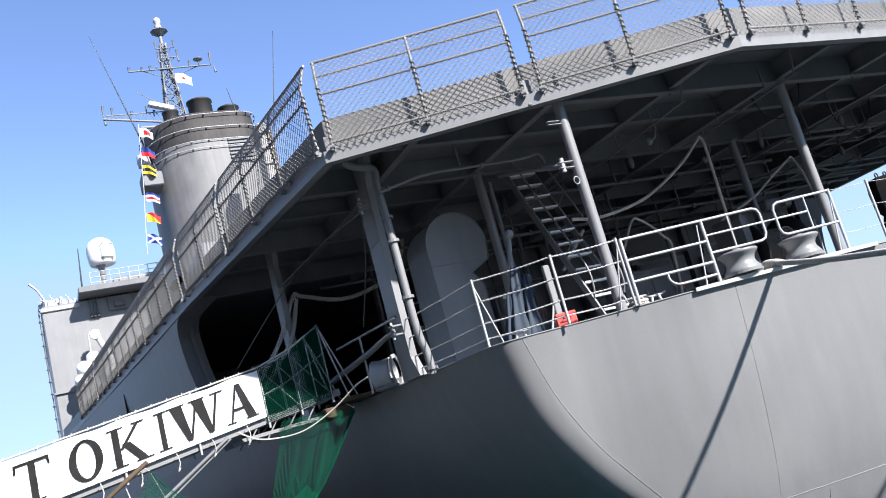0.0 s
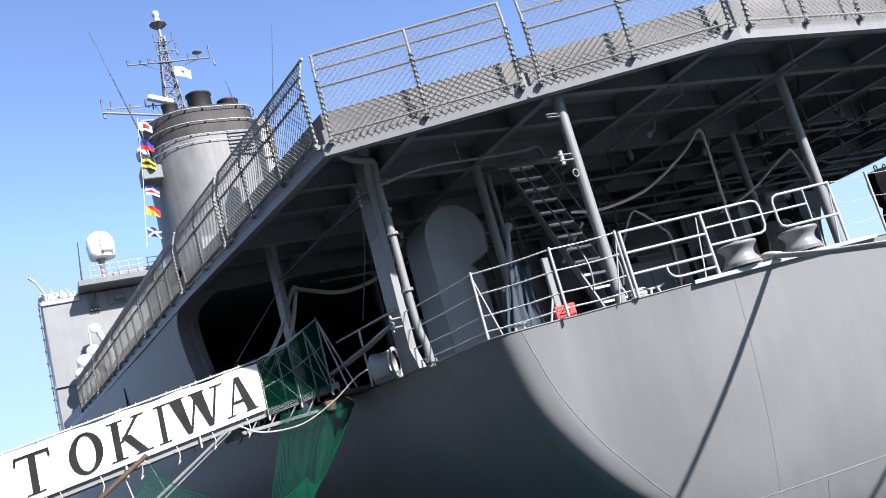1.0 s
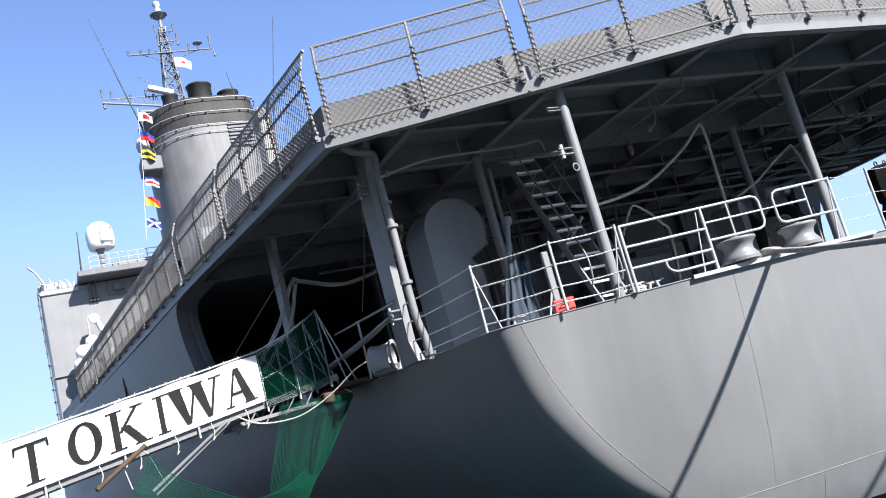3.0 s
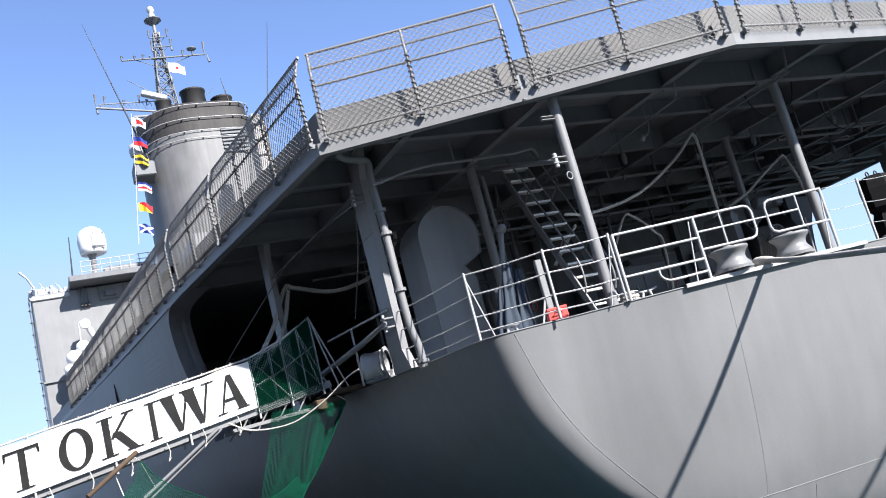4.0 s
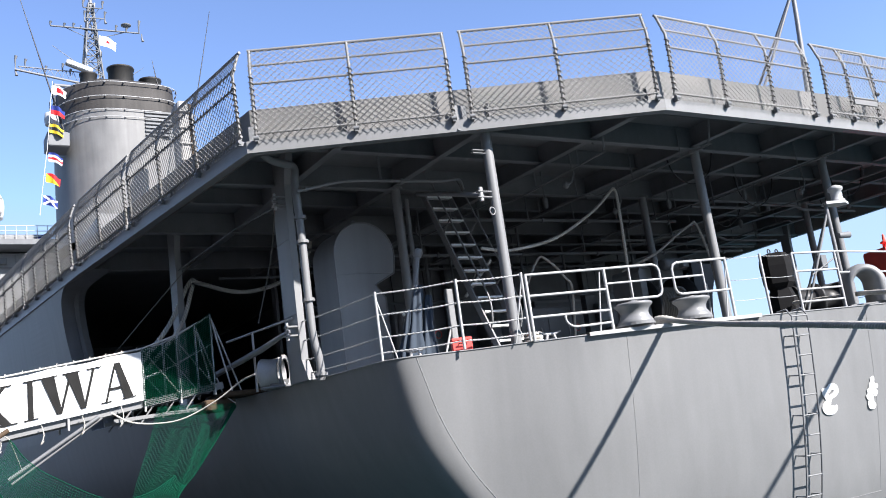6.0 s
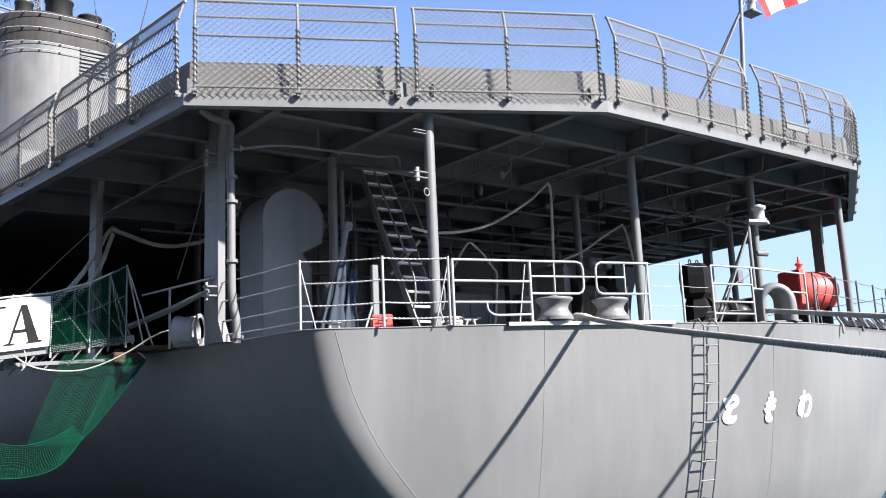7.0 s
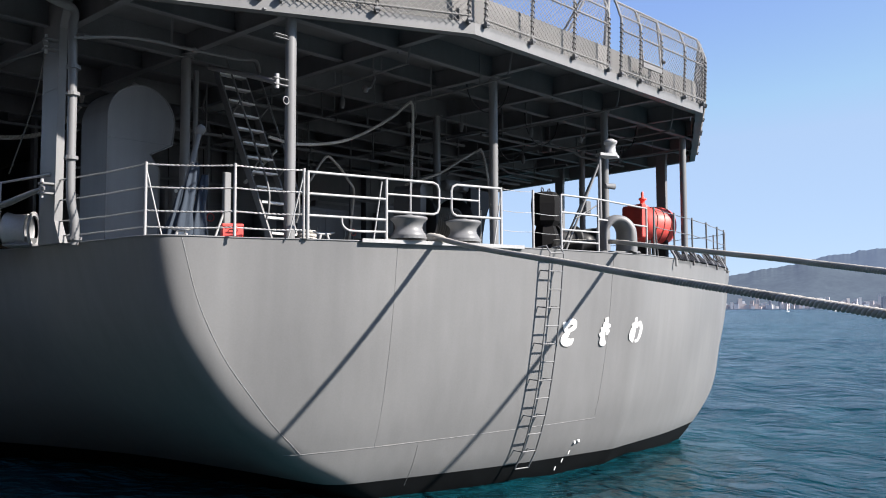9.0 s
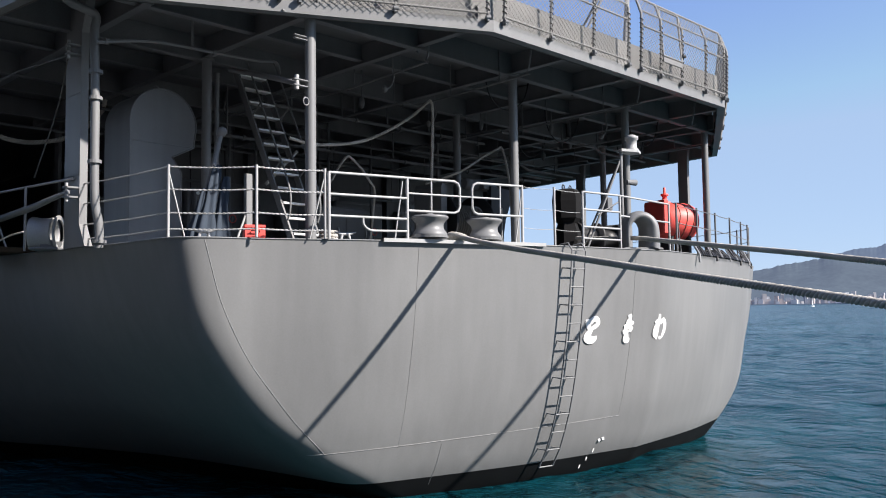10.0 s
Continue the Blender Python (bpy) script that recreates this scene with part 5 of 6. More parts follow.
t = thing("control_box", (8.0, 14.2, ZD), "dark grey winch control box with small white labels", "control box")
local(t, Mesh().bevel_box(7.85, 14.1, ZD, 8.45, 14.4, ZD + 1.25, 0.03), "body", DARKGREY)
for z in (0.6, 0.9):
    local(t, Mesh().bevel_box(8.0, 14.085, ZD + z, 8.1, 14.098, ZD + z + 0.045, 0.004), "label_plate", WHITE)
t = thing("winch_cabinet", (11.3, 14.2, ZD), "dark grey steel winch cabinet with handles on the mooring deck", "cabinet")
local(t, Mesh().bevel_box(10.6, 14.0, ZD, 12.1, 14.6, ZD + 1.15, 0.04), "body", DARKGREY)
for x in (10.68, 11.42):
    dr = local(t, Mesh().bevel_box(x, 13.975, ZD + 0.1, x + 0.62, 13.998, ZD + 1.05, 0.01), "door", DARKGREY)
    sub(t, dr, Mesh().tube([(x + 0.5, 13.95, ZD + 0.5), (x + 0.5, 13.93, ZD + 0.55), (x + 0.5, 13.93, ZD + 0.65), (x + 0.5, 13.95, ZD + 0.7)], 0.012, 6), "handle", LIGHTGREY)

# conduits and cables between the deck beams
for x, y0, y1, z in ((15.6, 9.4, 16.5, 7.42), (18.3, 9.6, 17.0, 7.38), (20.7, 10.6, 17.5, 7.4), (12.2, 9.6, 15.5, 7.45), (10.2, 10.2, 16.0, 7.4)):
    t = thing("conduit", (x, (y0 + y1) / 2, z), "thin grey conduit clipped under the deck girders", "conduit", "conduits")
    pts = [(x, y0, ZH + 0.3), (x, y0 + 0.1, z + 0.05), (x, y0 + 0.3, z), (x + 0.05, (y0 + y1) / 2, z - 0.03), (x - 0.35, (y0 + y1) / 2 + 0.3, z - 0.02), (x - 0.35, y1, z), (x - 0.35, y1 + 0.1, ZH + 0.3)]
    local(t, Mesh().tube(spline(pts, 36), 0.02, 6), "pipe", FLANGE)
    for i in range(4):
        y = y0 + (y1 - y0) * (i + 0.6) / 4.6
        xx = x if y < (y0 + y1) / 2 else x - 0.35
        local(t, Mesh().tube([(xx, y, z), (xx, y, ZH + 0.458)], 0.012, 5), "hanger", FLANGE)
for x, y, drop in ((13.4, 11.2, 0.35), (16.9, 12.4, 0.4), (19.3, 11.6, 0.3), (17.7, 14.0, 0.45), (21.2, 13.2, 0.35)):
    t = thing("hung_cable", (x, y, ZH), "loop of dark cable hung under the deck beams", "cable", "hung cables")
    local(t, Mesh().tube(spline([(x - 0.7, y, ZH + 0.44), (x - 0.55, y, ZH - drop * 0.4), (x, y + 0.05, ZH - drop), (x + 0.5, y, ZH - drop * 0.3), (x + 0.75, y, ZH + 0.44)], 20), 0.014, 5), "cable", BLACK)

# ---- gangway ----
def gang_z(x):
    """Height of the gangway's floor at x."""
    return 4.2 + 0.14 * (x - 3.4)


quay = Mesh().bevel_box(-60, -40, -6, 2.55, 120, 1.55, 0.08)
tagged(part("quay", quay, CONCRETE), "dark asphalt quay beside the ship", "quay", kind="structure")

# Unseen dark walls on the quay, added to keep sky light off the hull.
LIGHTBLOCK = material("dark_light_block", (0.035, 0.036, 0.038), 0.8, stain=0.15, streak=0.15)
tagged(part("wall_light_block", Mesh().bevel_box(-21, -70, 1.552, -18, 32, 26.0, 0.1), LIGHTBLOCK), "plain dark unseen wall added to keep sky light off the hull", "wall", kind="structure")
tagged(part("wall_light_block_aft", Mesh().bevel_box(-18.0, -18.0, 1.552, 1.4, -15.0, 20.0, 0.1), LIGHTBLOCK), "plain dark unseen cross wall added to dim light from astern", "wall", kind="structure")


def gangway():
    x0, x1 = -15.0, 4.75
    y0, y1 = 15.02, 15.95
    t = thing("gangway", (3.4, 15.5, 4.1), "aluminium boarding gangway with a name banner and green side nets", "gangway")
    for y in (y0 + 0.04, y1 - 0.04):
        local(t, Mesh().beam((x0, y, gang_z(x0) + 0.15), (x1, y, gang_z(x1) + 0.1), 0.06, 0.12, low=1), "side_beam", GREY)
        local(t, Mesh().beam((2.9, y, gang_z(2.9) - 0.1), (x1 - 0.4, y, gang_z(x1) - 0.3), 0.05, 0.06, low=1), "lower_chord", GREY)
        for i in range(4):
            xa = x1 - 0.45 - i * 0.36
            local(t, Mesh().tube([(xa, y, gang_z(xa) + 0.02), (xa - 0.25, y, gang_z(xa) - 0.3)], 0.016, 6), "truss_bar", GREY)
    local(t, Mesh().beam((x0, 15.48, gang_z(x0) + 0.1), (x1, 15.48, gang_z(x1) + 0.05), 0.86, 0.03, low=0.5), "walkway", GREY)
    for y in (y0 - 0.03, y1 + 0.03):
        tops = []
        for i, x in enumerate([4.6, 4.0, 3.4, 2.2, 1.0, -0.2, -1.4, -2.6]):
            z = gang_z(x)
            h = 1.32 if i == 0 else (1.1 if i == 1 else 0.98)
            local(t, Mesh().tube([(x, y, z - 0.1), (x, y, z + h)], 0.02, 8), "stanchion", LIGHTGREY)
            tops.append((x, y, z + h - 0.02))
        local(t, Mesh().tube(tops, 0.016, 8), "hand_rope", STRAW)
        mid = [(x, y, z - 0.5) for x, y, z in tops]
        local(t, Mesh().tube(mid, 0.012, 6), "middle_rope", LIGHTGREY)
        for xa, xb in ((4.6, 4.0), (4.0, 3.4)):
            local(t, Mesh().tube([(xa, y, gang_z(xa) + 0.05), (xb, y, gang_z(xb) + 0.95)], 0.012, 6), "brace", LIGHTGREY)
    for yb in (y0 - 0.03, y1 + 0.03):
        for dx in (0.2, 0.36):
            local(t, Mesh().tube([(4.6, yb, gang_z(4.6) + 1.3), (4.7 + dx, yb, ZD + 0.1)], 0.015, 6), "guy", LIGHTGREY)
    # green side nets at the ship's end
    for y in (y0 - 0.06, y1 + 0.06):
        n = Mesh()
        for i in range(41):
            x = 3.38 + i * 0.0306
            zt = gang_z(x) + 0.95 + 0.4 * max(0, (x - 3.9) / 0.7)
            n.tube([(x, y, gang_z(x) + 0.0), (x + 0.006 * math.sin(i), y + 0.02 * math.sin(i * 0.8), (gang_z(x) + zt) / 2), (x, y, zt)], 0.0052, 3, smooth=False)
        for k in range(34):
            u = k / 33
            n.tube([(3.38 + 0.3 * j, y + 0.015 * math.sin(j * 2 + k), gang_z(3.38 + 0.3 * j) + u * (0.95 + 0.4 * max(0, (3.38 + 0.3 * j - 3.9) / 0.7))) for j in range(5)], 0.0052, 3, smooth=False)
        local(t, n, "side_net", GREEN, "green knotted side net")
    # name banner
    rows = []
    for k in range(7):
        row = []
        for i in range(90):
            x = -2.6 + (3.37 + 2.6) * i / 89
            z0, z1 = gang_z(x) + 0.1, gang_z(x) + 0.92
            v = k / 6
            wav = 0.012 * math.sin(x * 5 + v * 2) + 0.008 * math.sin(x * 13 + v * 5)
            row.append((x, 14.955 + wav * v, z0 + (z1 - z0) * v + (0.012 * math.sin(x * 7) if k == 6 else 0)))
        rows.append(row)
    banner = local(t, Mesh().grid(rows), "banner", CLOTH, "white cloth banner with black capital letters")
    back = [[(p[0], p[1] + 0.006, p[2]) for p in row] for row in rows]
    local(t, Mesh().grid(back), "banner_back", CLOTH)
    for i in range(24):
        x = 3.3 - i * 0.25
        p = (x, 14.96, gang_z(x) + 0.94)
        local(t, Mesh().tube([p, (x + 0.02, 14.99, gang_z(x) + 1.0)], 0.008, 5), "tie", STRAW)
    # letters, each of thick and thin strokes with serifs; unit height 1
    TH, TN = 0.145, 0.05

    def stroke(a, b, w0, w1=None):
        w1 = w0 if w1 is None else w1
        return [(a[0] - w0 / 2, a[1]), (a[0] + w0 / 2, a[1]), (b[0] + w1 / 2, b[1]), (b[0] - w1 / 2, b[1])]

    def serif(x, y, w, up):
        s = 0.035 * (1 if up else -1)
        return [(x - w / 2, y), (x + w / 2, y), (x + w / 2 - 0.03, y + s), (x - w / 2 + 0.03, y + s)]
    ring_o = []
    for i in range(28):
        a0, a1 = 2 * math.pi * i / 28, 2 * math.pi * (i + 1) / 28
        ring_o.append([(0.36 * math.cos(a0), 0.5 + 0.52 * math.sin(a0)), (0.36 * math.cos(a1), 0.5 + 0.52 * math.sin(a1)),
                       (0.2 * math.cos(a1), 0.5 + 0.45 * math.sin(a1)), (0.2 * math.cos(a0), 0.5 + 0.45 * math.sin(a0))])
    glyphs = {
        "T": [stroke((0, 0), (0, 1), TH), stroke((0, 0.93), (0, 1), 0.72), serif(0, 0, 0.42, True), [(-0.36, 0.93), (-0.31, 0.93), (-0.33, 0.78), (-0.37, 0.78)], [(0.31, 0.93), (0.36, 0.93), (0.37, 0.78), (0.33, 0.78)]],
        "O": ring_o,
        "K": [stroke((-0.22, 0), (-0.22, 1), TH), stroke((-0.13, 0.42), (0.3, 1), 0.09), stroke((0.34, 0), (-0.02, 0.56), 0.19), serif(-0.22, 0, 0.4, True), serif(-0.22, 1, 0.4, False), serif(0.34, 0, 0.42, True), serif(0.29, 1, 0.32, False)],
        "I": [stroke((0, 0), (0, 1), TH), serif(0, 0, 0.42, True), serif(0, 1, 0.42, False)],
        "W": [stroke((-0.24, 0), (-0.44, 1), 0.1, 0.24), stroke((-0.22, 0), (-0.02, 0.95), TN), stroke((0.2, 0), (0.0, 1), 0.1, 0.24), stroke((0.22, 0), (0.42, 1), TN), serif(-0.44, 1, 0.4, False), serif(0.0, 1, 0.36, False), serif(0.42, 1, 0.3, False)],
        "A": [stroke((-0.3, 0), (-0.02, 1), TN), stroke((0.3, 0), (0.02, 1), 0.24, 0.14), stroke((0, 0.3), (0, 0.37), 0.4), serif(-0.3, 0, 0.3, True), serif(0.3, 0, 0.4, True)],
    }
    size = 0.62
    for ch, x, wide in (("T", -0.31, 1.0), ("O", 0.46, 1.0), ("K", 1.09, 1.0), ("I", 1.66, 0.75), ("W", 2.27, 1.15), ("A", 2.96, 0.86)):
        m = Mesh()
        for poly in glyphs[ch]:
            pts = []
            for px, py in poly:
                gx = x + px * size * 1.14 * wide
                v = (0.1 + py * size) / 0.84
                wav = 0.012 * math.sin(gx * 5 + v * 2) + 0.008 * math.sin(gx * 13 + v * 5)
                pts.append((gx, 14.936 + wav * v, gang_z(gx) + 0.19 + py * size))
            m.add(pts, [tuple(range(len(pts)))])
        sub(t, banner, m, "letter", INK, "black capital letter")
    local(t, Mesh().bevel_box(4.4, 15.0, 4.0, 4.95, 15.9, 4.19, 0.02), "landing_timber", WOOD, "weathered timber block on the deck's edge")
    local(t, Mesh().bevel_box(4.7, 14.9, ZD + 0.005, 5.6, 16.0, ZD + 0.1, 0.02), "landing_board", WOOD)
    local(t, Mesh().tube([(1.28, 14.42, 4.0), (0.88, 14.2, 3.76), (0.48, 14.0, 3.51)], 0.038, 8), "net_boom", WOOD, "bamboo pole holding the safety net")
    local(t, Mesh().tube([(2.66, 15.0, 4.1), (1.31, 14.9, 3.29)], 0.03, 8), "strut", DARKGREY)
    local(t, Mesh().tube([(2.72, 15.05, 4.08), (1.36, 14.98, 3.22)], 0.02, 8), "strut", DARKGREY)
    for i in range(7):
        x = 3.0 - i * 0.6
        local(t, Mesh().tube(spline([(x, 14.93, gang_z(x) + 0.08), (x + 0.03, 14.92, gang_z(x) - 0.08), (x - 0.02, 14.93, gang_z(x) - 0.22), (x + 0.03, 14.94, gang_z(x) - 0.16)], 10), 0.008, 5), "cord", STRAW)
    return t


gangway()
rope("white_line", [(2.84, 14.95, 4.14), (3.14, 14.9, 3.95), (3.56, 14.85, 3.88), (3.95, 14.7, 3.91), (4.4, 14.4, 4.12), (4.72, 14.0, 4.37), (4.8, 13.5, 4.43)], 0.014, STRAW, "thin white rope hanging in a bight below the gangway", group="lines")


def safety_net():
    """The net that hangs like a hammock below the gangway's ship end: a front bight and the rear sheet."""
    t = thing("safety_net", (3.0, 14.6, 3.8), "green knotted safety net hanging below the gangway", "net")
    rim = spline([(1.29, 14.3, 3.86), (1.54, 14.3, 3.5), (1.92, 14.3, 3.2), (2.64, 14.3, 2.79), (3.19, 14.3, 2.8), (3.64, 14.3, 3.01)], 91)
    fold = spline([(0.98, 14.3, 3.4), (1.25, 14.4, 2.95), (1.65, 14.4, 2.6), (2.56, 14.4, 2.3), (3.35, 14.4, 2.36), (3.82, 14.4, 2.84)], 91)
    head = spline([(3.6, 15.0, 4.16), (4.05, 14.95, 4.14), (4.52, 14.9, 4.1), (4.87, 14.8, 4.08)], 91)
    foot = spline([(3.05, 14.7, 2.74), (3.45, 14.55, 2.72), (3.82, 14.42, 2.84), (4.3, 14.4, 3.4), (4.75, 14.4, 4.02)], 91)
    for a, b, n in ((rim, fold, 24), (head, foot, 46)):
        def at(i, u, a=a, b=b):
            p = a[i].lerp(b[i], u)
            return p + Vector((0.012 * math.sin(i * 0.4 + u * 6), 0.05 * math.sin(i * 0.21 + u * 3) * u * (1 - u) * 4, -0.06 * math.sin(u * math.pi)))
        m = Mesh()
        for i in range(91):
            m.tube([at(i, k / 8) for k in range(9)], 0.0024, 3, smooth=False)
        for k in range(n):
            m.tube([at(i, k / (n - 1)) for i in range(0, 91, 2)], 0.0024, 3, smooth=False)
        local(t, m, "mesh", GREEN)
    local(t, Mesh().tube(fold + foot[45:], 0.008, 5), "edge_rope", GREEN)
    local(t, Mesh().tube(rim, 0.007, 5), "edge_rope", GREEN)
    for p, q in ((rim[0], (1.25, 14.95, 3.98)), (head[-1], (4.8, 15.0, 4.2)), (rim[0], (1.5, 14.93, 3.42)), (fold[0], (0.9, 14.35, 3.8))):
        local(t, Mesh().tube([p, q], 0.009, 5), "lanyard", STRAW)


safety_net()

# ---- aft deckhouse, funnel, mast ----
house = thing("deckhouse", (14.5, 48, 8), "grey steel deckhouse and hangar forward of the flight deck", "deckhouse", kind="structure")
local(house, Mesh().bevel_box(7.2, 38, 8.06, 21.0, 65.5, 14.2, 0.05), "wall", GREY)
for i in range(5):
    x = 8.2 + i * 2.6
    local(house, Mesh().bevel_box(x, 37.9, 8.3, x + 2.2, 37.99, 12.6, 0.03), "door_panel", LIGHTGREY)
local(house, Mesh().tube([(7.3, 37.9, 13.2), (20.9, 37.9, 13.2)], 0.06, 8), "pipe", GREY)


RUSTY = material("rust_streaked_pale_paint", (0.26, 0.25, 0.24), 0.6, rust=0.8, streak=0.25, stain=0.2)
store = thing("rusty_post", (11.3, 38.5, 14.2), "tall pale steel post with rust streaks behind the safety fence", "post")
local(store, Mesh().bevel_box(11.0, 38.002, 14.202, 11.5, 39.2, 19.8, 0.06), "shaft", RUSTY)
for z in (15.2, 16.0, 16.8, 17.6, 18.4, 19.2):
    local(store, Mesh().bevel_box(10.96, 37.9, z, 11.6, 38.0, z + 0.1, 0.02), "rung_plate", RUSTY)
local(store, Mesh().tube([(11.62, 38.2, 14.3), (11.62, 38.2, 19.7)], 0.08, 8), "pipe", WOOD, "rust brown pipe")


def oval(cx, cy, a, b, z, n=48):
    """Plan of the funnel: round to port, square to starboard."""
    out = []
    for i in range(n):
        t = 2 * math.pi * i / n
        c, s_ = math.cos(t), math.sin(t)
        k = 0.38 if c > 0 else 0.9
        out.append((cx + a * math.copysign(abs(c) ** k, c), cy + b * math.copysign(abs(s_) ** k, s_), z))
    return out


FUNNEL = material("weathered_funnel_paint", (0.155, 0.155, 0.155), 0.55, stain=0.12, streak=0.12)


def funnel():
    cx, cy = 9.45, 45.0
    t = thing("funnel", (cx, cy, 14.2), "grey ship's funnel with a dark sooty top and exhaust pipes", "funnel")
    local(t, Mesh().grid([oval(cx, cy, 2.88, 3.2, 14.2), oval(cx, cy, 2.84, 3.2, 20.75)], closed=True), "casing", FUNNEL)
    top = Mesh().grid([oval(cx, cy, 2.86, 3.22, 20.75), oval(cx, cy, 2.8, 3.15, 22.25), oval(cx, cy, 2.62, 3.0, 22.4)], closed=True)
    cap = oval(cx, cy, 2.62, 3.0, 22.4)
    top.add(cap, [tuple(range(48))])
    local(t, top, "top_band", BANDDARK, "dark soot stained top band")
    for z, off in ((22.15, 0.12), (21.4, 0.12), (20.7, 0.1), (20.3, 0.1)):
        pts = oval(cx, cy, 2.84 + off, 3.2 + off, z)
        gr = local(t, Mesh().tube(pts, 0.02, 5, closed=True), "grab_rail", LIGHTGREY)
        for p in pts[24::2]:
            sub(t, gr, Mesh().tube([p, (p[0], p[1] + 0.16, p[2])], 0.045, 5), "rail_foot", DARKGREY)
    for x, y, r, z in ((9.85, 44.0, 0.66, 23.9), (11.35, 44.0, 0.56, 23.4), (8.15, 43.6, 0.42, 23.25)):
        local(t, Mesh().lathe([(r, 0), (r * 0.97, z - 22.3 - 0.12), (r * 1.06, z - 22.3 - 0.08), (r * 1.06, z - 22.3), (r * 0.9, z - 22.3), (r * 0.85, z - 22.6)], pose(x, y, 22.3), 20), "exhaust_pipe", SOOT)
    for i in range(7):
        local(t, Mesh().box(10.4, 41.72, 19.4 + i * 0.2, 11.7, 41.86, 19.5 + i * 0.2, None), "louvre", DARKGREY)
    local(t, Mesh().bevel_box(5.9, 42.2, 18.75, 6.9, 43.6, 19.5, 0.05), "platform", DARKGREY)
    for z in (22.2, 21.5, 20.8, 20.1, 19.4):
        local(t, Mesh().tube([(6.45, 43.2, z), (6.45, 43.7, z)], 0.03, 5), "rung", DARKGREY)
    for y in (43.2, 43.7):
        local(t, Mesh().tube([(6.45, y, 18.8), (6.45, y, 22.4)], 0.03, 5), "ladder_rail", DARKGREY)
    local(t, Mesh().lathe([(0.3, 0), (0.34, 0.2), (0.3, 0.6), (0.1, 0.7)], pose(6.2, 42.8, 20.0), 14), "siren", LIGHTGREY)


funnel()


def lattice_mast():
    cx, cy = 9.75, 50.0
    t = thing("lattice_mast", (cx, cy, 14.2), "grey lattice mast with yardarms, aerials and a top sensor", "mast")

    def half(z):
        return 0.1 + 0.085 * (31.0 - z)
    zs = [24.0, 25.0, 26.0, 26.8, 27.6, 28.4, 29.2, 30.0, 30.8]
    legs = [(-1, -1), (1, -1), (1, 1), (-1, 1)]
    local(t, Mesh().bevel_box(cx - 1.2, cy - 1.2, 12.0, cx + 1.2, cy + 1.2, 24.0, 0.1), "plinth", GREY)

    def at(i, z):
        return Vector((cx - 0.15 + 0.02 * (z - 26) + legs[i][0] * half(z), cy + legs[i][1] * half(z), z))
    for i in range(4):
        local(t, Mesh().tube([at(i, z) for z in zs], 0.05, 6), "leg", DARKGREY)
    for a, b in zip(zs, zs[1:]):
        m = Mesh()
        for i in range(4):
            j = (i + 1) % 4
            m.tube([at(i, a), at(j, b)], 0.03, 5)
            m.tube([at(j, a), at(i, b)], 0.03, 5)
            m.tube([at(i, b), at(j, b)], 0.03, 5)
        local(t, m, "lattice_bay", DARKGREY)
    local(t, Mesh().tube([(9.72, cy, 30.6), (9.72, cy, 32.2)], [0.12, 0.09], 8), "pole", GREY)
    tp = local(t, Mesh().lathe([(0.1, 0), (0.55, 0.35), (0.5, 0.42), (0.15, 0.45)], pose(9.7, cy, 31.35), 8, False), "top_platform", DARKGREY)
    sub(t, tp, Mesh().lathe([(0.16, 0), (0.22, 0.3), (0.14, 0.5), (0.24, 0.62), (0.2, 0.85), (0.05, 0.95)], pose(9.7, cy, 31.75), 12), "top_sensor", LIGHTGREY)

    def yard(a, b, r=0.05):
        a, b = Vector(a), Vector(b)
        local(t, Mesh().tube([a, b], r, 6), "yardarm", DARKGREY)
        local(t, Mesh().tube([a.lerp(b, 0.15), Vector((9.7, cy, a.lerp(b, 0.5).z - 0.5)), a.lerp(b, 0.85)], r * 0.5, 5), "yard_brace", DARKGREY)
    yard((7.35, cy - 0.4, 28.85), (12.35, cy - 0.4, 29.05))
    yard((9.2, cy - 0.4, 30.3), (10.3, cy - 0.4, 30.38), 0.035)
    yard((9.25, cy - 0.4, 29.65), (10.4, cy - 0.4, 29.72), 0.035)
    m = Mesh()
    m.tube([(5.4, 49.5, 25.85), (9.3, 49.5, 25.3)], 0.07, 6)
    m.tube([(5.6, 49.5, 26.05), (9.3, 49.5, 26.05)], 0.035, 6)
    m.tube([(7.4, 49.5, 25.1), (9.3, 49.5, 25.1)], 0.1, 6)
    for i in range(9):
        xa = 5.6 + i * 0.41
        m.tube([(xa, 49.5, 26.05), (xa + 0.2, 49.5, 25.85 - 0.14 * (xa - 5.4)), (xa + 0.41, 49.5, 26.05)], 0.022, 5)
    local(t, m, "lower_yard", FLANGE)
    for x, z, h in ((5.45, 26.0, 0.7), (5.45, 26.0, -0.5), (5.95, 26.1, 0.45), (7.9, 26.0, 0.5), (9.2, 30.3, 0.45), (10.3, 30.38, 0.45), (9.25, 29.65, 0.4), (10.4, 29.7, 0.45), (9.25, 29.65, -0.3), (10.4, 29.7, -0.3), (7.35, 28.85, 0.25), (8.1, 28.88, 0.2), (8.6, 28.9, 0.25), (11.0, 29.0, 0.35), (11.6, 29.0, 0.3), (12.35, 29.0, 0.85), (12.5, 29.0, -0.5), (7.0, 25.9, 0.35), (8.3, 25.8, 0.4)):
        local(t, Mesh().tube([(x, cy - 0.45, z), (x, cy - 0.45, z + h * 0.6), (x + 0.05, cy - 0.45, z + h)], [0.03, 0.05, 0.09], 6), "aerial", DARKGREY)
    local(t, Mesh().lathe([(0.02, 0), (0.3, 0.12), (0.3, 0.16), (0.05, 0.2)], pose(11.6, cy - 0.45, 29.3), 12), "dish", DARKGREY)
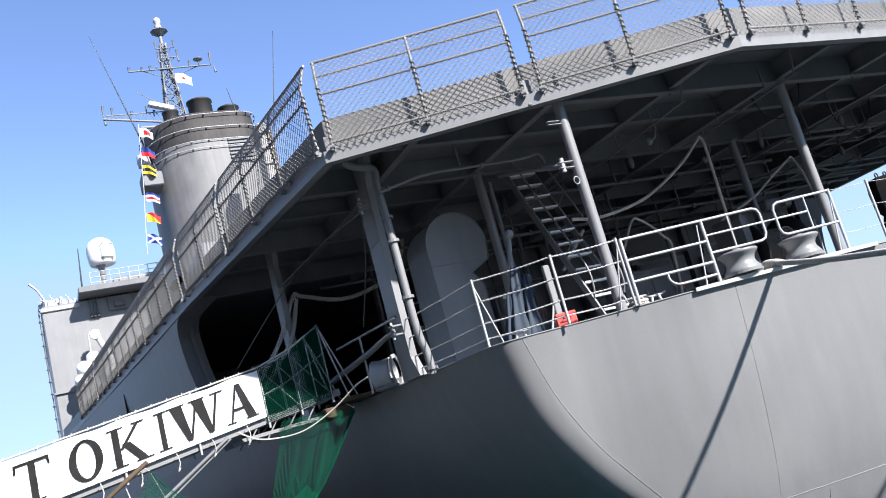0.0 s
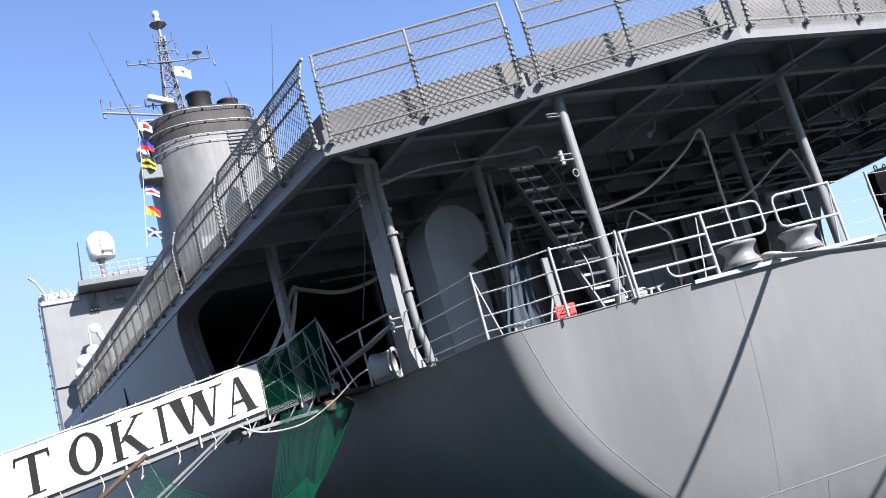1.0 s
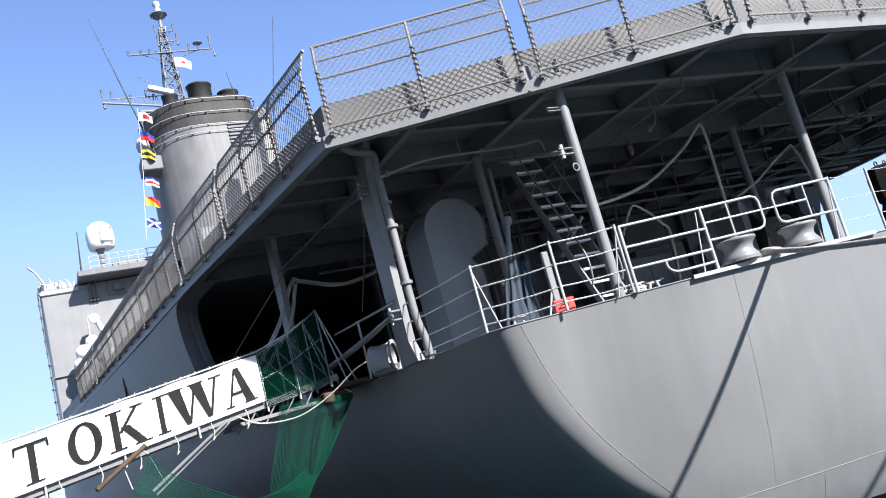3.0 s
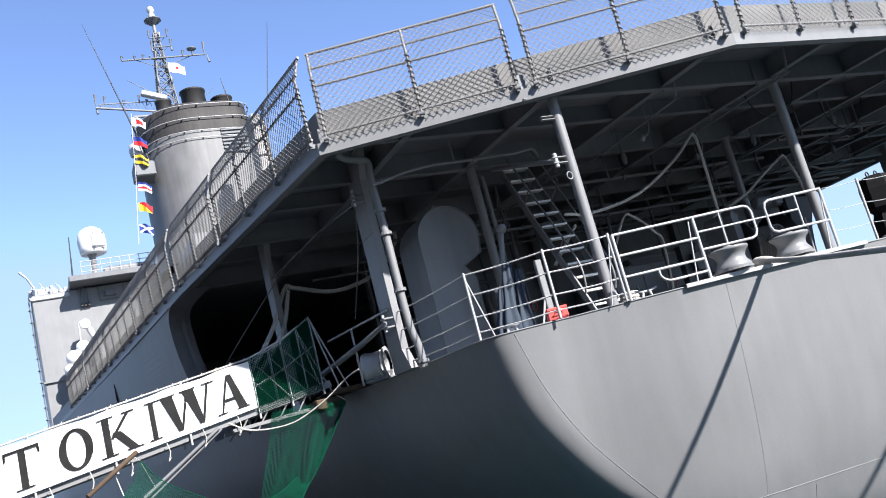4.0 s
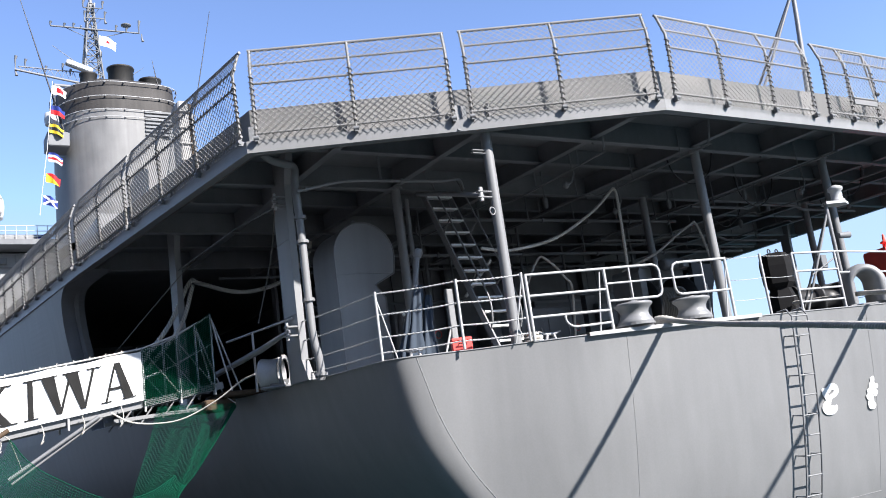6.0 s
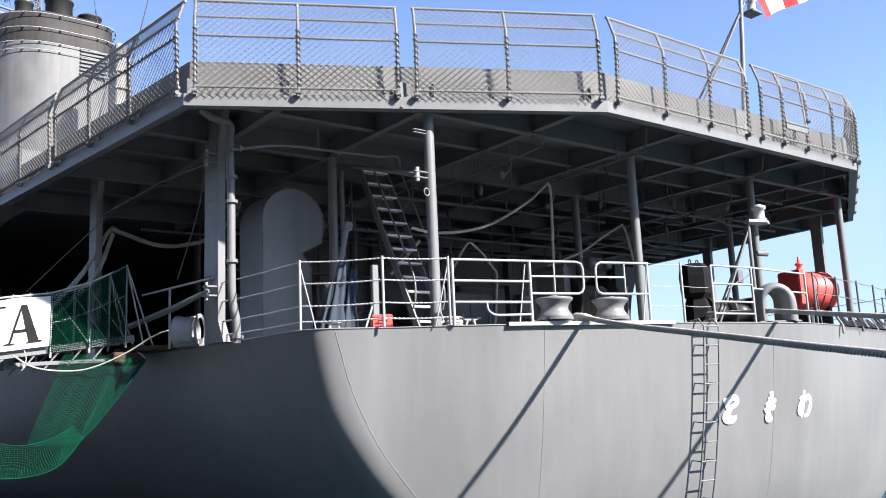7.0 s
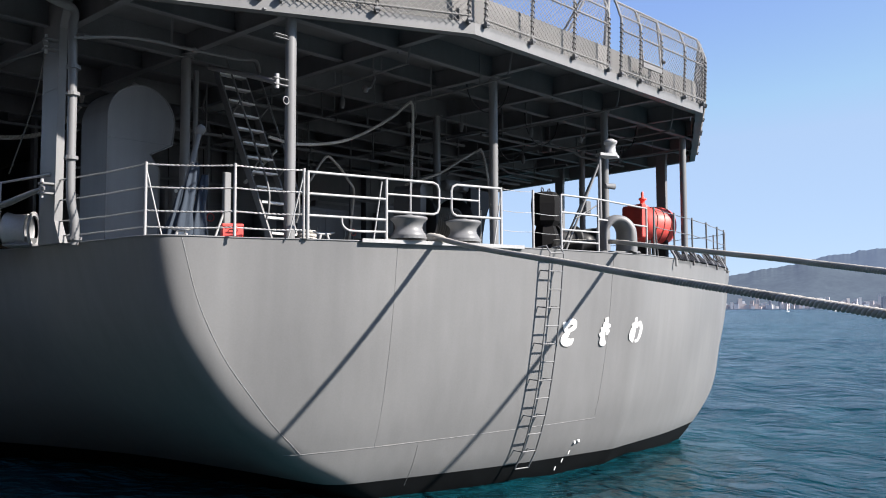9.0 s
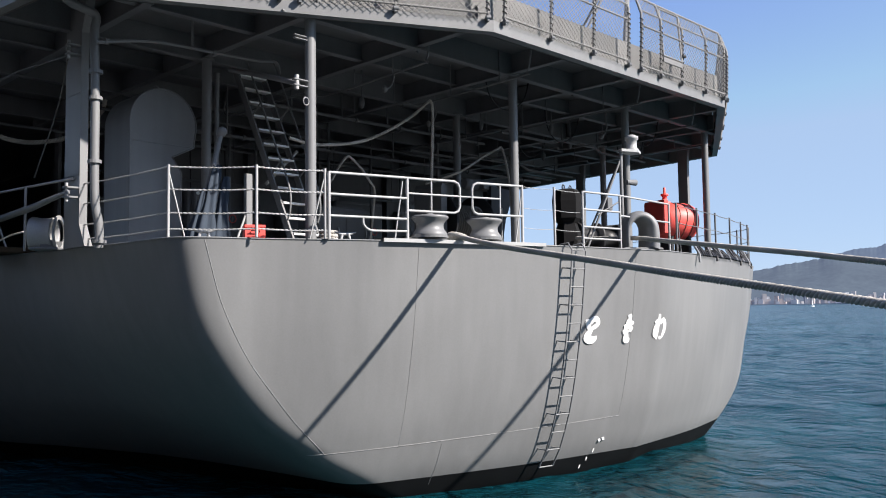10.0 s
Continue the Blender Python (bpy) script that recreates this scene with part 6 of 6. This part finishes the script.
    local(t, Mesh().bevel_box(-0.75, -0.2, -0.16, 0.75, 0.2, 0.16, 0.05, pose(8.75, 49.2, 26.25, 0, 18, 0)), "radar_bar", LIGHTGREY)
    rc = random.Random(11)
    for i in range(26):
        z = rc.uniform(24.4, 30.4)
        p = at(i % 4, z)
        dx, h = rc.uniform(-0.35, 0.35), rc.uniform(0.1, 0.4)
        local(t, Mesh().tube([p, p + Vector((dx, -0.15, 0.02)), p + Vector((dx, -0.15, h))], [0.03, 0.04, 0.06], 6), "mast_fitting", DARKGREY if i % 3 else LIGHTGREY)
    for a, b in (((9.2, 49.4, 26.2), (7.4, 49.4, 27.5)), ((10.5, 49.6, 25.2), (12.5, 49.6, 26.8))):
        local(t, Mesh().tube([a, b], [0.035, 0.015], 5), "whip", DARKGREY)
    # the whole mast stands a little further forward
    t.location = Vector((0.05, 0.01, 3.2)) + (t.location - Vector((0.05, 0.01, 3.2))) * 1.25
    t.scale = (1.25, 1.25, 1.25)


lattice_mast()


def flag(p, u, v, paint, label):
    """Rippling flag cloth from p along u (fly) and v (hoist); paint names the colour at each share of the two."""
    t = thing("signal_flag", p, label, "flag", "signal flags")
    nu, nv = 22, 16
    cloth = {}

    def at(a, b):
        return Vector(p) + Vector(u) * a + Vector(v) * b + Vector((0, 0.12 * math.sin(a * 7 + b), 0.05 * math.sin(a * 6) - 0.06 * a * b))
    for i in range(nu):
        for j in range(nv):
            mat, piece = paint((i + 0.5) / nu, (j + 0.5) / nv)
            cloth.setdefault((mat.name, piece), (mat, []))[1].append((i, j))
    for mat, cells in cloth.values():
        corners = sorted({(i + di, j + dj) for i, j in cells for di in (0, 1) for dj in (0, 1)})
        number = {c: k for k, c in enumerate(corners)}
        faces = [(number[i, j], number[i + 1, j], number[i + 1, j + 1], number[i, j + 1]) for i, j in cells]
        local(t, Mesh().add([at(i / nu, j / nv) for i, j in corners], faces, True), "panel", mat)


def stripes(mats, fly):
    def paint(a, b):
        k = min(len(mats) - 1, int((a if fly else b) * len(mats)))
        return mats[k], k
    return paint


def centred(ground, device, a0, a1, b0, b1):
    return lambda a, b: (device, 1) if a0 < a < a1 and b0 < b < b1 else (ground, 0)


hal = [(6.2, 42.0, 22.0), (6.05, 42.0, 20.6), (5.85, 42.0, 18.6), (5.6, 42.0, 16.8), (5.4, 42.0, 15.2)]
t = thing("halyard", hal[0], "thin white signal halyard", "halyard")
local(t, Mesh().tube(hal, 0.012, 5), "line", WHITE)
F = ((6.15, 21.35, centred(WHITE, REDCLOTH, 0.3, 0.78, 0.24, 0.76), "white signal flag with a red square"),
     (6.05, 20.3, stripes((REDCLOTH, BLUE), False), "blue and red signal flag"),
     (5.95, 19.35, stripes((YELLOW, BLACK, YELLOW), False), "yellow and black signal flag"),
     (5.85, 17.9, stripes((WHITE, REDCLOTH, WHITE, BLUE), False), "striped white, red and blue signal flag"),
     (5.7, 16.85, lambda a, b: (REDCLOTH, 1) if a + b > 1.0 else (YELLOW, 0), "signal flag split diagonally into yellow and red"),
     (5.55, 15.75, lambda a, b: (WHITE, 0) if min(abs(a - b), abs(a + b - 1)) < 0.13 else (BLUE, (a > b) + 2 * (a + b > 1)), "blue signal flag with a white saltire"))
for x, z, paint, label in F:
    flag((x, 42.0, z), (0.64, 0.1, -0.16), (0.05, 0, 0.46), paint, label)
flag((12.5, 62.0, 34.2), (1.2, 0.1, -0.3), (0.06, 0, 0.8), centred(WHITE, REDCLOTH, 0.42, 0.58, 0.4, 0.62), "white command flag on the mast")
flag((8.25, 67.0, 20.6), (-0.35, 0.1, -0.9), (0.75, 0, 0.4), stripes((BLUE, BLUE, REDCLOTH), True), "dark blue and red flag drooping on the bridge railing")
for a, b, lab in (((6.7, 42.4, 19.5), (4.73, 42.4, 27.27), "tall thin black whip aerial leaning outboard"), ((11.15, 40.0, 14.2), (13.6, 40.0, 25.8), "tall thin upright whip aerial"),
                  ((11.7, 43.5, 22.38), (11.4, 43.5, 24.4), "thin whip aerial behind the funnel")):
    t = thing("whip_aerial", a, lab, "aerial", "whip aerials")
    local(t, Mesh().tube([a, Vector(a).lerp(Vector(b), 0.4), b], [0.05, 0.035, 0.012], 6), "rod", BLACK)


# ---- bridge block ----
def bridge():
    t = thing("bridge_block", (10, 75, 8), "tall grey bridge superstructure with wing overhang and railings", "superstructure", kind="structure")
    local(t, Mesh().bevel_box(0.58, 68, 4.0, 27.0, 92, 19.75, 0.06), "wall", GREY)
    local(t, Mesh().bevel_box(3.2, 65.9, 19.85, 25.0, 92, 20.3, 0.05), "wing_roof", DARKGREY)
    local(t, Mesh().bevel_box(0.5, 67.85, 19.3, 3.2, 92, 19.6, 0.05), "bulwark_rail", LIGHTGREY)
    rg = random.Random(8)
    for i in range(26):
        x = 0.55 + 0.1 * i
        h = rg.uniform(0.35, 1.25) * (1.0 if i < 8 else 0.6) + (0.5 if i in (1, 2) else 0)
        yy = 68.2 + rg.uniform(0, 1.5)
        if i % 3 == 0:
            local(t, Mesh().lathe([(0.16, 0), (0.2, h * 0.4), (0.1, h * 0.7), (0.17, h * 0.85), (0.05, h)], pose(x, yy, 19.75), 10), "deck_fitting", LIGHTGREY)
        elif i % 3 == 1:
            local(t, Mesh().bevel_box(-0.14, -0.2, 0, 0.16, 0.2, h * 0.7, 0.04, pose(x, yy, 19.75, 0, 0, rg.uniform(-40, 40))), "deck_locker", LIGHTGREY)
        else:
            local(t, Mesh().tube([(x, yy, 19.75), (x + rg.uniform(-0.1, 0.1), yy, 19.75 + h), (x + rg.uniform(-0.35, 0.35), yy, 19.8 + h * 1.2)], 0.04, 6), "rail_bracket", LIGHTGREY)
    local(t, Mesh().tube([(0.9, 68.5, 20.4), (0.5, 68.3, 21.2), (0.05, 68.2, 21.7)], [0.09, 0.07, 0.1], 8), "searchlight_arm", LIGHTGREY)
    for x in (3.9, 4.15, 4.4):
        local(t, Mesh().tube([(x, 67.85, 19.8), (x, 67.85, 18.4)], 0.05, 6), "wall_pipe", DARKGREY)
        local(t, Mesh().bevel_box(x - 0.09, 67.7, 18.3, x + 0.09, 67.98, 18.55, 0.02), "wall_box", BLACK)
    fr = Mesh()
    fr.tube([(5.2, 67.85, 19.6), (5.2, 67.85, 18.6), (7.0, 67.85, 18.6), (7.0, 67.85, 19.6)], 0.06, 6)
    local(t, fr, "wall_pipe", DARKGREY)
    local(t, Mesh().bevel_box(5.6, 67.6, 18.85, 6.4, 67.98, 19.3, 0.03), "wall_cabinet", DARKGREY)
    local(t, Mesh().beam((0.5, 67.9, 13.2), (8, 67.9, 13.2), 0.15, 0.12), "deck_line", GREY)
    for k in range(14):
        z = 7.0 + k * 0.9
        local(t, Mesh().tube([(0.45, 68.0, z), (0.3, 68.3, z), (0.45, 68.6, z)], 0.05, 5), "rung", DARKGREY)
    local(t, Mesh().tube([(0.38, 68.3, 6.0), (0.38, 68.3, 19.5)], 0.05, 5), "ladder_rail", DARKGREY)
    for z in (20.75, 21.15, 21.55):
        local(t, Mesh().tube([(4.2, 67, z), (12, 67, z)], 0.03, 5), "railing", LIGHTGREY)
    for i in range(12):
        x = 4.2 + i * 0.7
        local(t, Mesh().tube([(x, 67, 20.3), (x, 67, 21.58)], 0.03, 5), "railing_post", LIGHTGREY)
    local(t, Mesh().bevel_box(5.8, 67.2, 20.35, 9.0, 69, 20.95, 0.05), "locker", GREY)


bridge()
t = thing("radome", (5.2, 67.5, 20.3), "white satellite radome on a grey pedestal", "radome")
local(t, Mesh().lathe([(0.32, 0), (0.24, 0.3), (0.24, 1.6), (0.45, 1.9)], pose(5.15, 67.5, 20.3), 14), "pedestal", GREY)
local(t, Mesh().lathe([(0.8, 0), (0.92, 0.06), (0.99, 0.45), (1.03, 1.0), (0.97, 1.5), (0.78, 1.88), (0.45, 2.1), (0.05, 2.17)], pose(5.3, 67.5, 22.1), 28), "dome", WHITE)
M = pose(5.3, 67.5, 23.0, 0, 0, 24)
local(t, Mesh().bevel_box(-0.5, -1.08, -0.62, 0.5, -0.86, 0.55, 0.12, M), "access_panel", LIGHTGREY)
t = thing("whip_aerial", (3.6, 67.5, 20.4), "short black whip aerial on the bridge roof", "aerial", "whip aerials")
local(t, Mesh().tube([(3.55, 67.5, 20.3), (3.75, 67.5, 23.7)], [0.07, 0.03], 6), "rod", BLACK)
t = thing("liferaft_davit", (3.4, 66.5, 13), "pale grey davit with white liferaft canisters at the ship's side", "davit")
local(t, Mesh().bevel_box(2.2, 65.8, 7.6, 4.6, 67.6, 13.0, 0.05), "pedestal", GREY)
local(t, Mesh().tube([(4.4, 66.5, 13.0), (4.7, 66.5, 14.6), (3.9, 66.5, 16.6), (3.4, 66.5, 16.9)], [0.25, 0.25, 0.22, 0.15], 8), "arm", LIGHTGREY)
local(t, Mesh().lathe([(0.35, -0.2), (0.35, 0.2)], pose(3.8, 66.4, 16.7, 90, 0, 0), 14), "sheave", WHITE)
local(t, Mesh().tube([(3.35, 66.4, 16.8), (3.3, 66.4, 14.8)], 0.06, 6), "fall", LIGHTGREY)
for x, z, r in ((2.75, 14.3, 0.62), (3.4, 15.0, 0.5), (2.4, 13.5, 0.5)):
    local(t, Mesh().lathe([(0.05, -r), (r * 0.7, -r * 0.72), (r, -r * 0.15), (r, r * 0.15), (r * 0.7, r * 0.72), (0.05, r)], pose(x, 66.2, z, 20, 30, 0), 18), "canister", WHITE)

# ---- ensign staff ----
t = thing("ensign_staff", (15.6, 9.6, 8.1), "grey braced flagstaff with a lamp at the stern", "flagstaff")
local(t, Mesh().tube([(15.45, 9.7, 8.1), (15.75, 9.7, 10.4), (16.1, 9.7, 13.6)], [0.055, 0.05, 0.03], 10), "staff", GREY)
for p in ((13.9, 9.9, 8.1), (15.0, 11.2, 8.1)):
    local(t, Mesh().tube([(15.98, 9.7, 11.3), p], 0.028, 8), "brace", DARKGREY)
local(t, Mesh().bevel_box(16.05, 9.55, 11.1, 16.42, 9.85, 11.16, 0.01), "lamp_bracket", DARKGREY)
local(t, Mesh().lathe([(0.12, 0), (0.12, 0.03), (0.09, 0.05), (0.09, 0.22), (0.12, 0.25), (0.04, 0.29)], pose(16.25, 9.7, 11.16), 14), "lamp", LIGHTGREY)
flag((16.84, 9.7, 11.15), (2.3, 0.1, 1.2), (-0.84, 0.0, 1.35), stripes((REDCLOTH, WHITE, REDCLOTH, WHITE, REDCLOTH), True), "red and white ensign drooping from the stern staff")

# ---- far shore town ----
town = Mesh()
rnd = random.Random(4)
TOWN = material("far_town_walls", (0.34, 0.36, 0.40), 0.9, stain=0.3, stain_size=0.03, grain=0.1, grain_size=0.3, bump=0)


def town_material():
    mat = bpy.data.materials.new("far_town_blocks")
    mat.use_nodes = True
    n, link = mat.node_tree.nodes, mat.node_tree.links.new
    geo = n.new("ShaderNodeNewGeometry")
    ramp = n.new("ShaderNodeValToRGB")
    ramp.color_ramp.interpolation = "CONSTANT"
    ramp.color_ramp.elements[0].color = (0.16, 0.17, 0.2, 1)
    ramp.color_ramp.elements[1].position, ramp.color_ramp.elements[1].color = 0.9, (0.56, 0.56, 0.57, 1)
    for pos, col in ((0.2, (0.34, 0.3, 0.29, 1)), (0.4, (0.36, 0.36, 0.38, 1)), (0.6, (0.33, 0.27, 0.25, 1)), (0.75, (0.44, 0.41, 0.4, 1))):
        e = ramp.color_ramp.elements.new(pos)
        e.color = col
    link(geo.outputs["Random Per Island"], ramp.inputs["Fac"])
    link(ramp.outputs[0], n["Principled BSDF"].inputs["Base Color"])
    n["Principled BSDF"].inputs["Roughness"].default_value = 0.9
    # A faint blue glow lays distance haze over the blocks.
    n["Principled BSDF"].inputs["Emission Color"].default_value = (0.42, 0.5, 0.72, 1)
    n["Principled BSDF"].inputs["Emission Strength"].default_value = 0.07
    return mat


for i in range(620):
    a = radians(rnd.uniform(56, 84))
    d = DIST * rnd.uniform(0.965, 0.998)
    w = rnd.uniform(6, 16)
    up = rnd.random() ** 3 * 26
    h = up + rnd.uniform(6, 16) * (1 + 1.6 * (rnd.random() > 0.92))
    x, y = d * math.sin(a), d * math.cos(a)
    town.box(-w / 2, -w / 2, 0, w / 2, w / 2, h, pose(x, y, 0.5, 0, 0, math.degrees(-a) + rnd.uniform(-20, 20)))
tagged(part("far_town", town, town_material()), "pale distant town buildings along the far shore", "town", kind="stuff")
shore = Mesh().add([(DIST * 0.96 * math.sin(radians(a)), DIST * 0.96 * math.cos(radians(a)), z) for z in (-1, 2.5) for a in range(50, 102, 2)]
                   + [(DIST * 1.02 * math.sin(radians(a)), DIST * 1.02 * math.cos(radians(a)), 2.6) for a in range(50, 102, 2)],
                   [(i, i + 1, 27 + i, 26 + i) for i in range(25)] + [(26 + i, 27 + i, 53 + i, 52 + i) for i in range(25)])
tagged(part("far_shore", shore, TOWN), "low pale far shore", "shore", kind="structure")
for a, d in ((68.9, 900), (71.57, 1000)):
    x, y = d * math.sin(radians(a)), d * math.cos(radians(a))
    t = thing("sailing_boat", (x, y, 0), "small white sailing boat far out on the water", "sailing boat", "sailing boats")
    local(t, Mesh().prism([(x - 2.4, y, 0.9), (x + 2.6, y, 1.0), (x + 1.9, y, -0.3), (x - 2.0, y, -0.3)], (0.3, 1.6, 0)), "hull", WHITE)
    local(t, Mesh().add([(x - 1.6, y + 0.8, 1.6), (x + 0.5, y + 0.8, 1.6), (x + 0.55, y + 0.8, 9.0), (x - 0.6, y + 0.95, 4.5)], [(0, 1, 2, 3)]), "sail", WHITE)
    local(t, Mesh().tube([(x + 0.6, y + 0.8, 0.9), (x + 0.6, y + 0.8, 9.3)], 0.07, 6), "mast", LIGHTGREY)
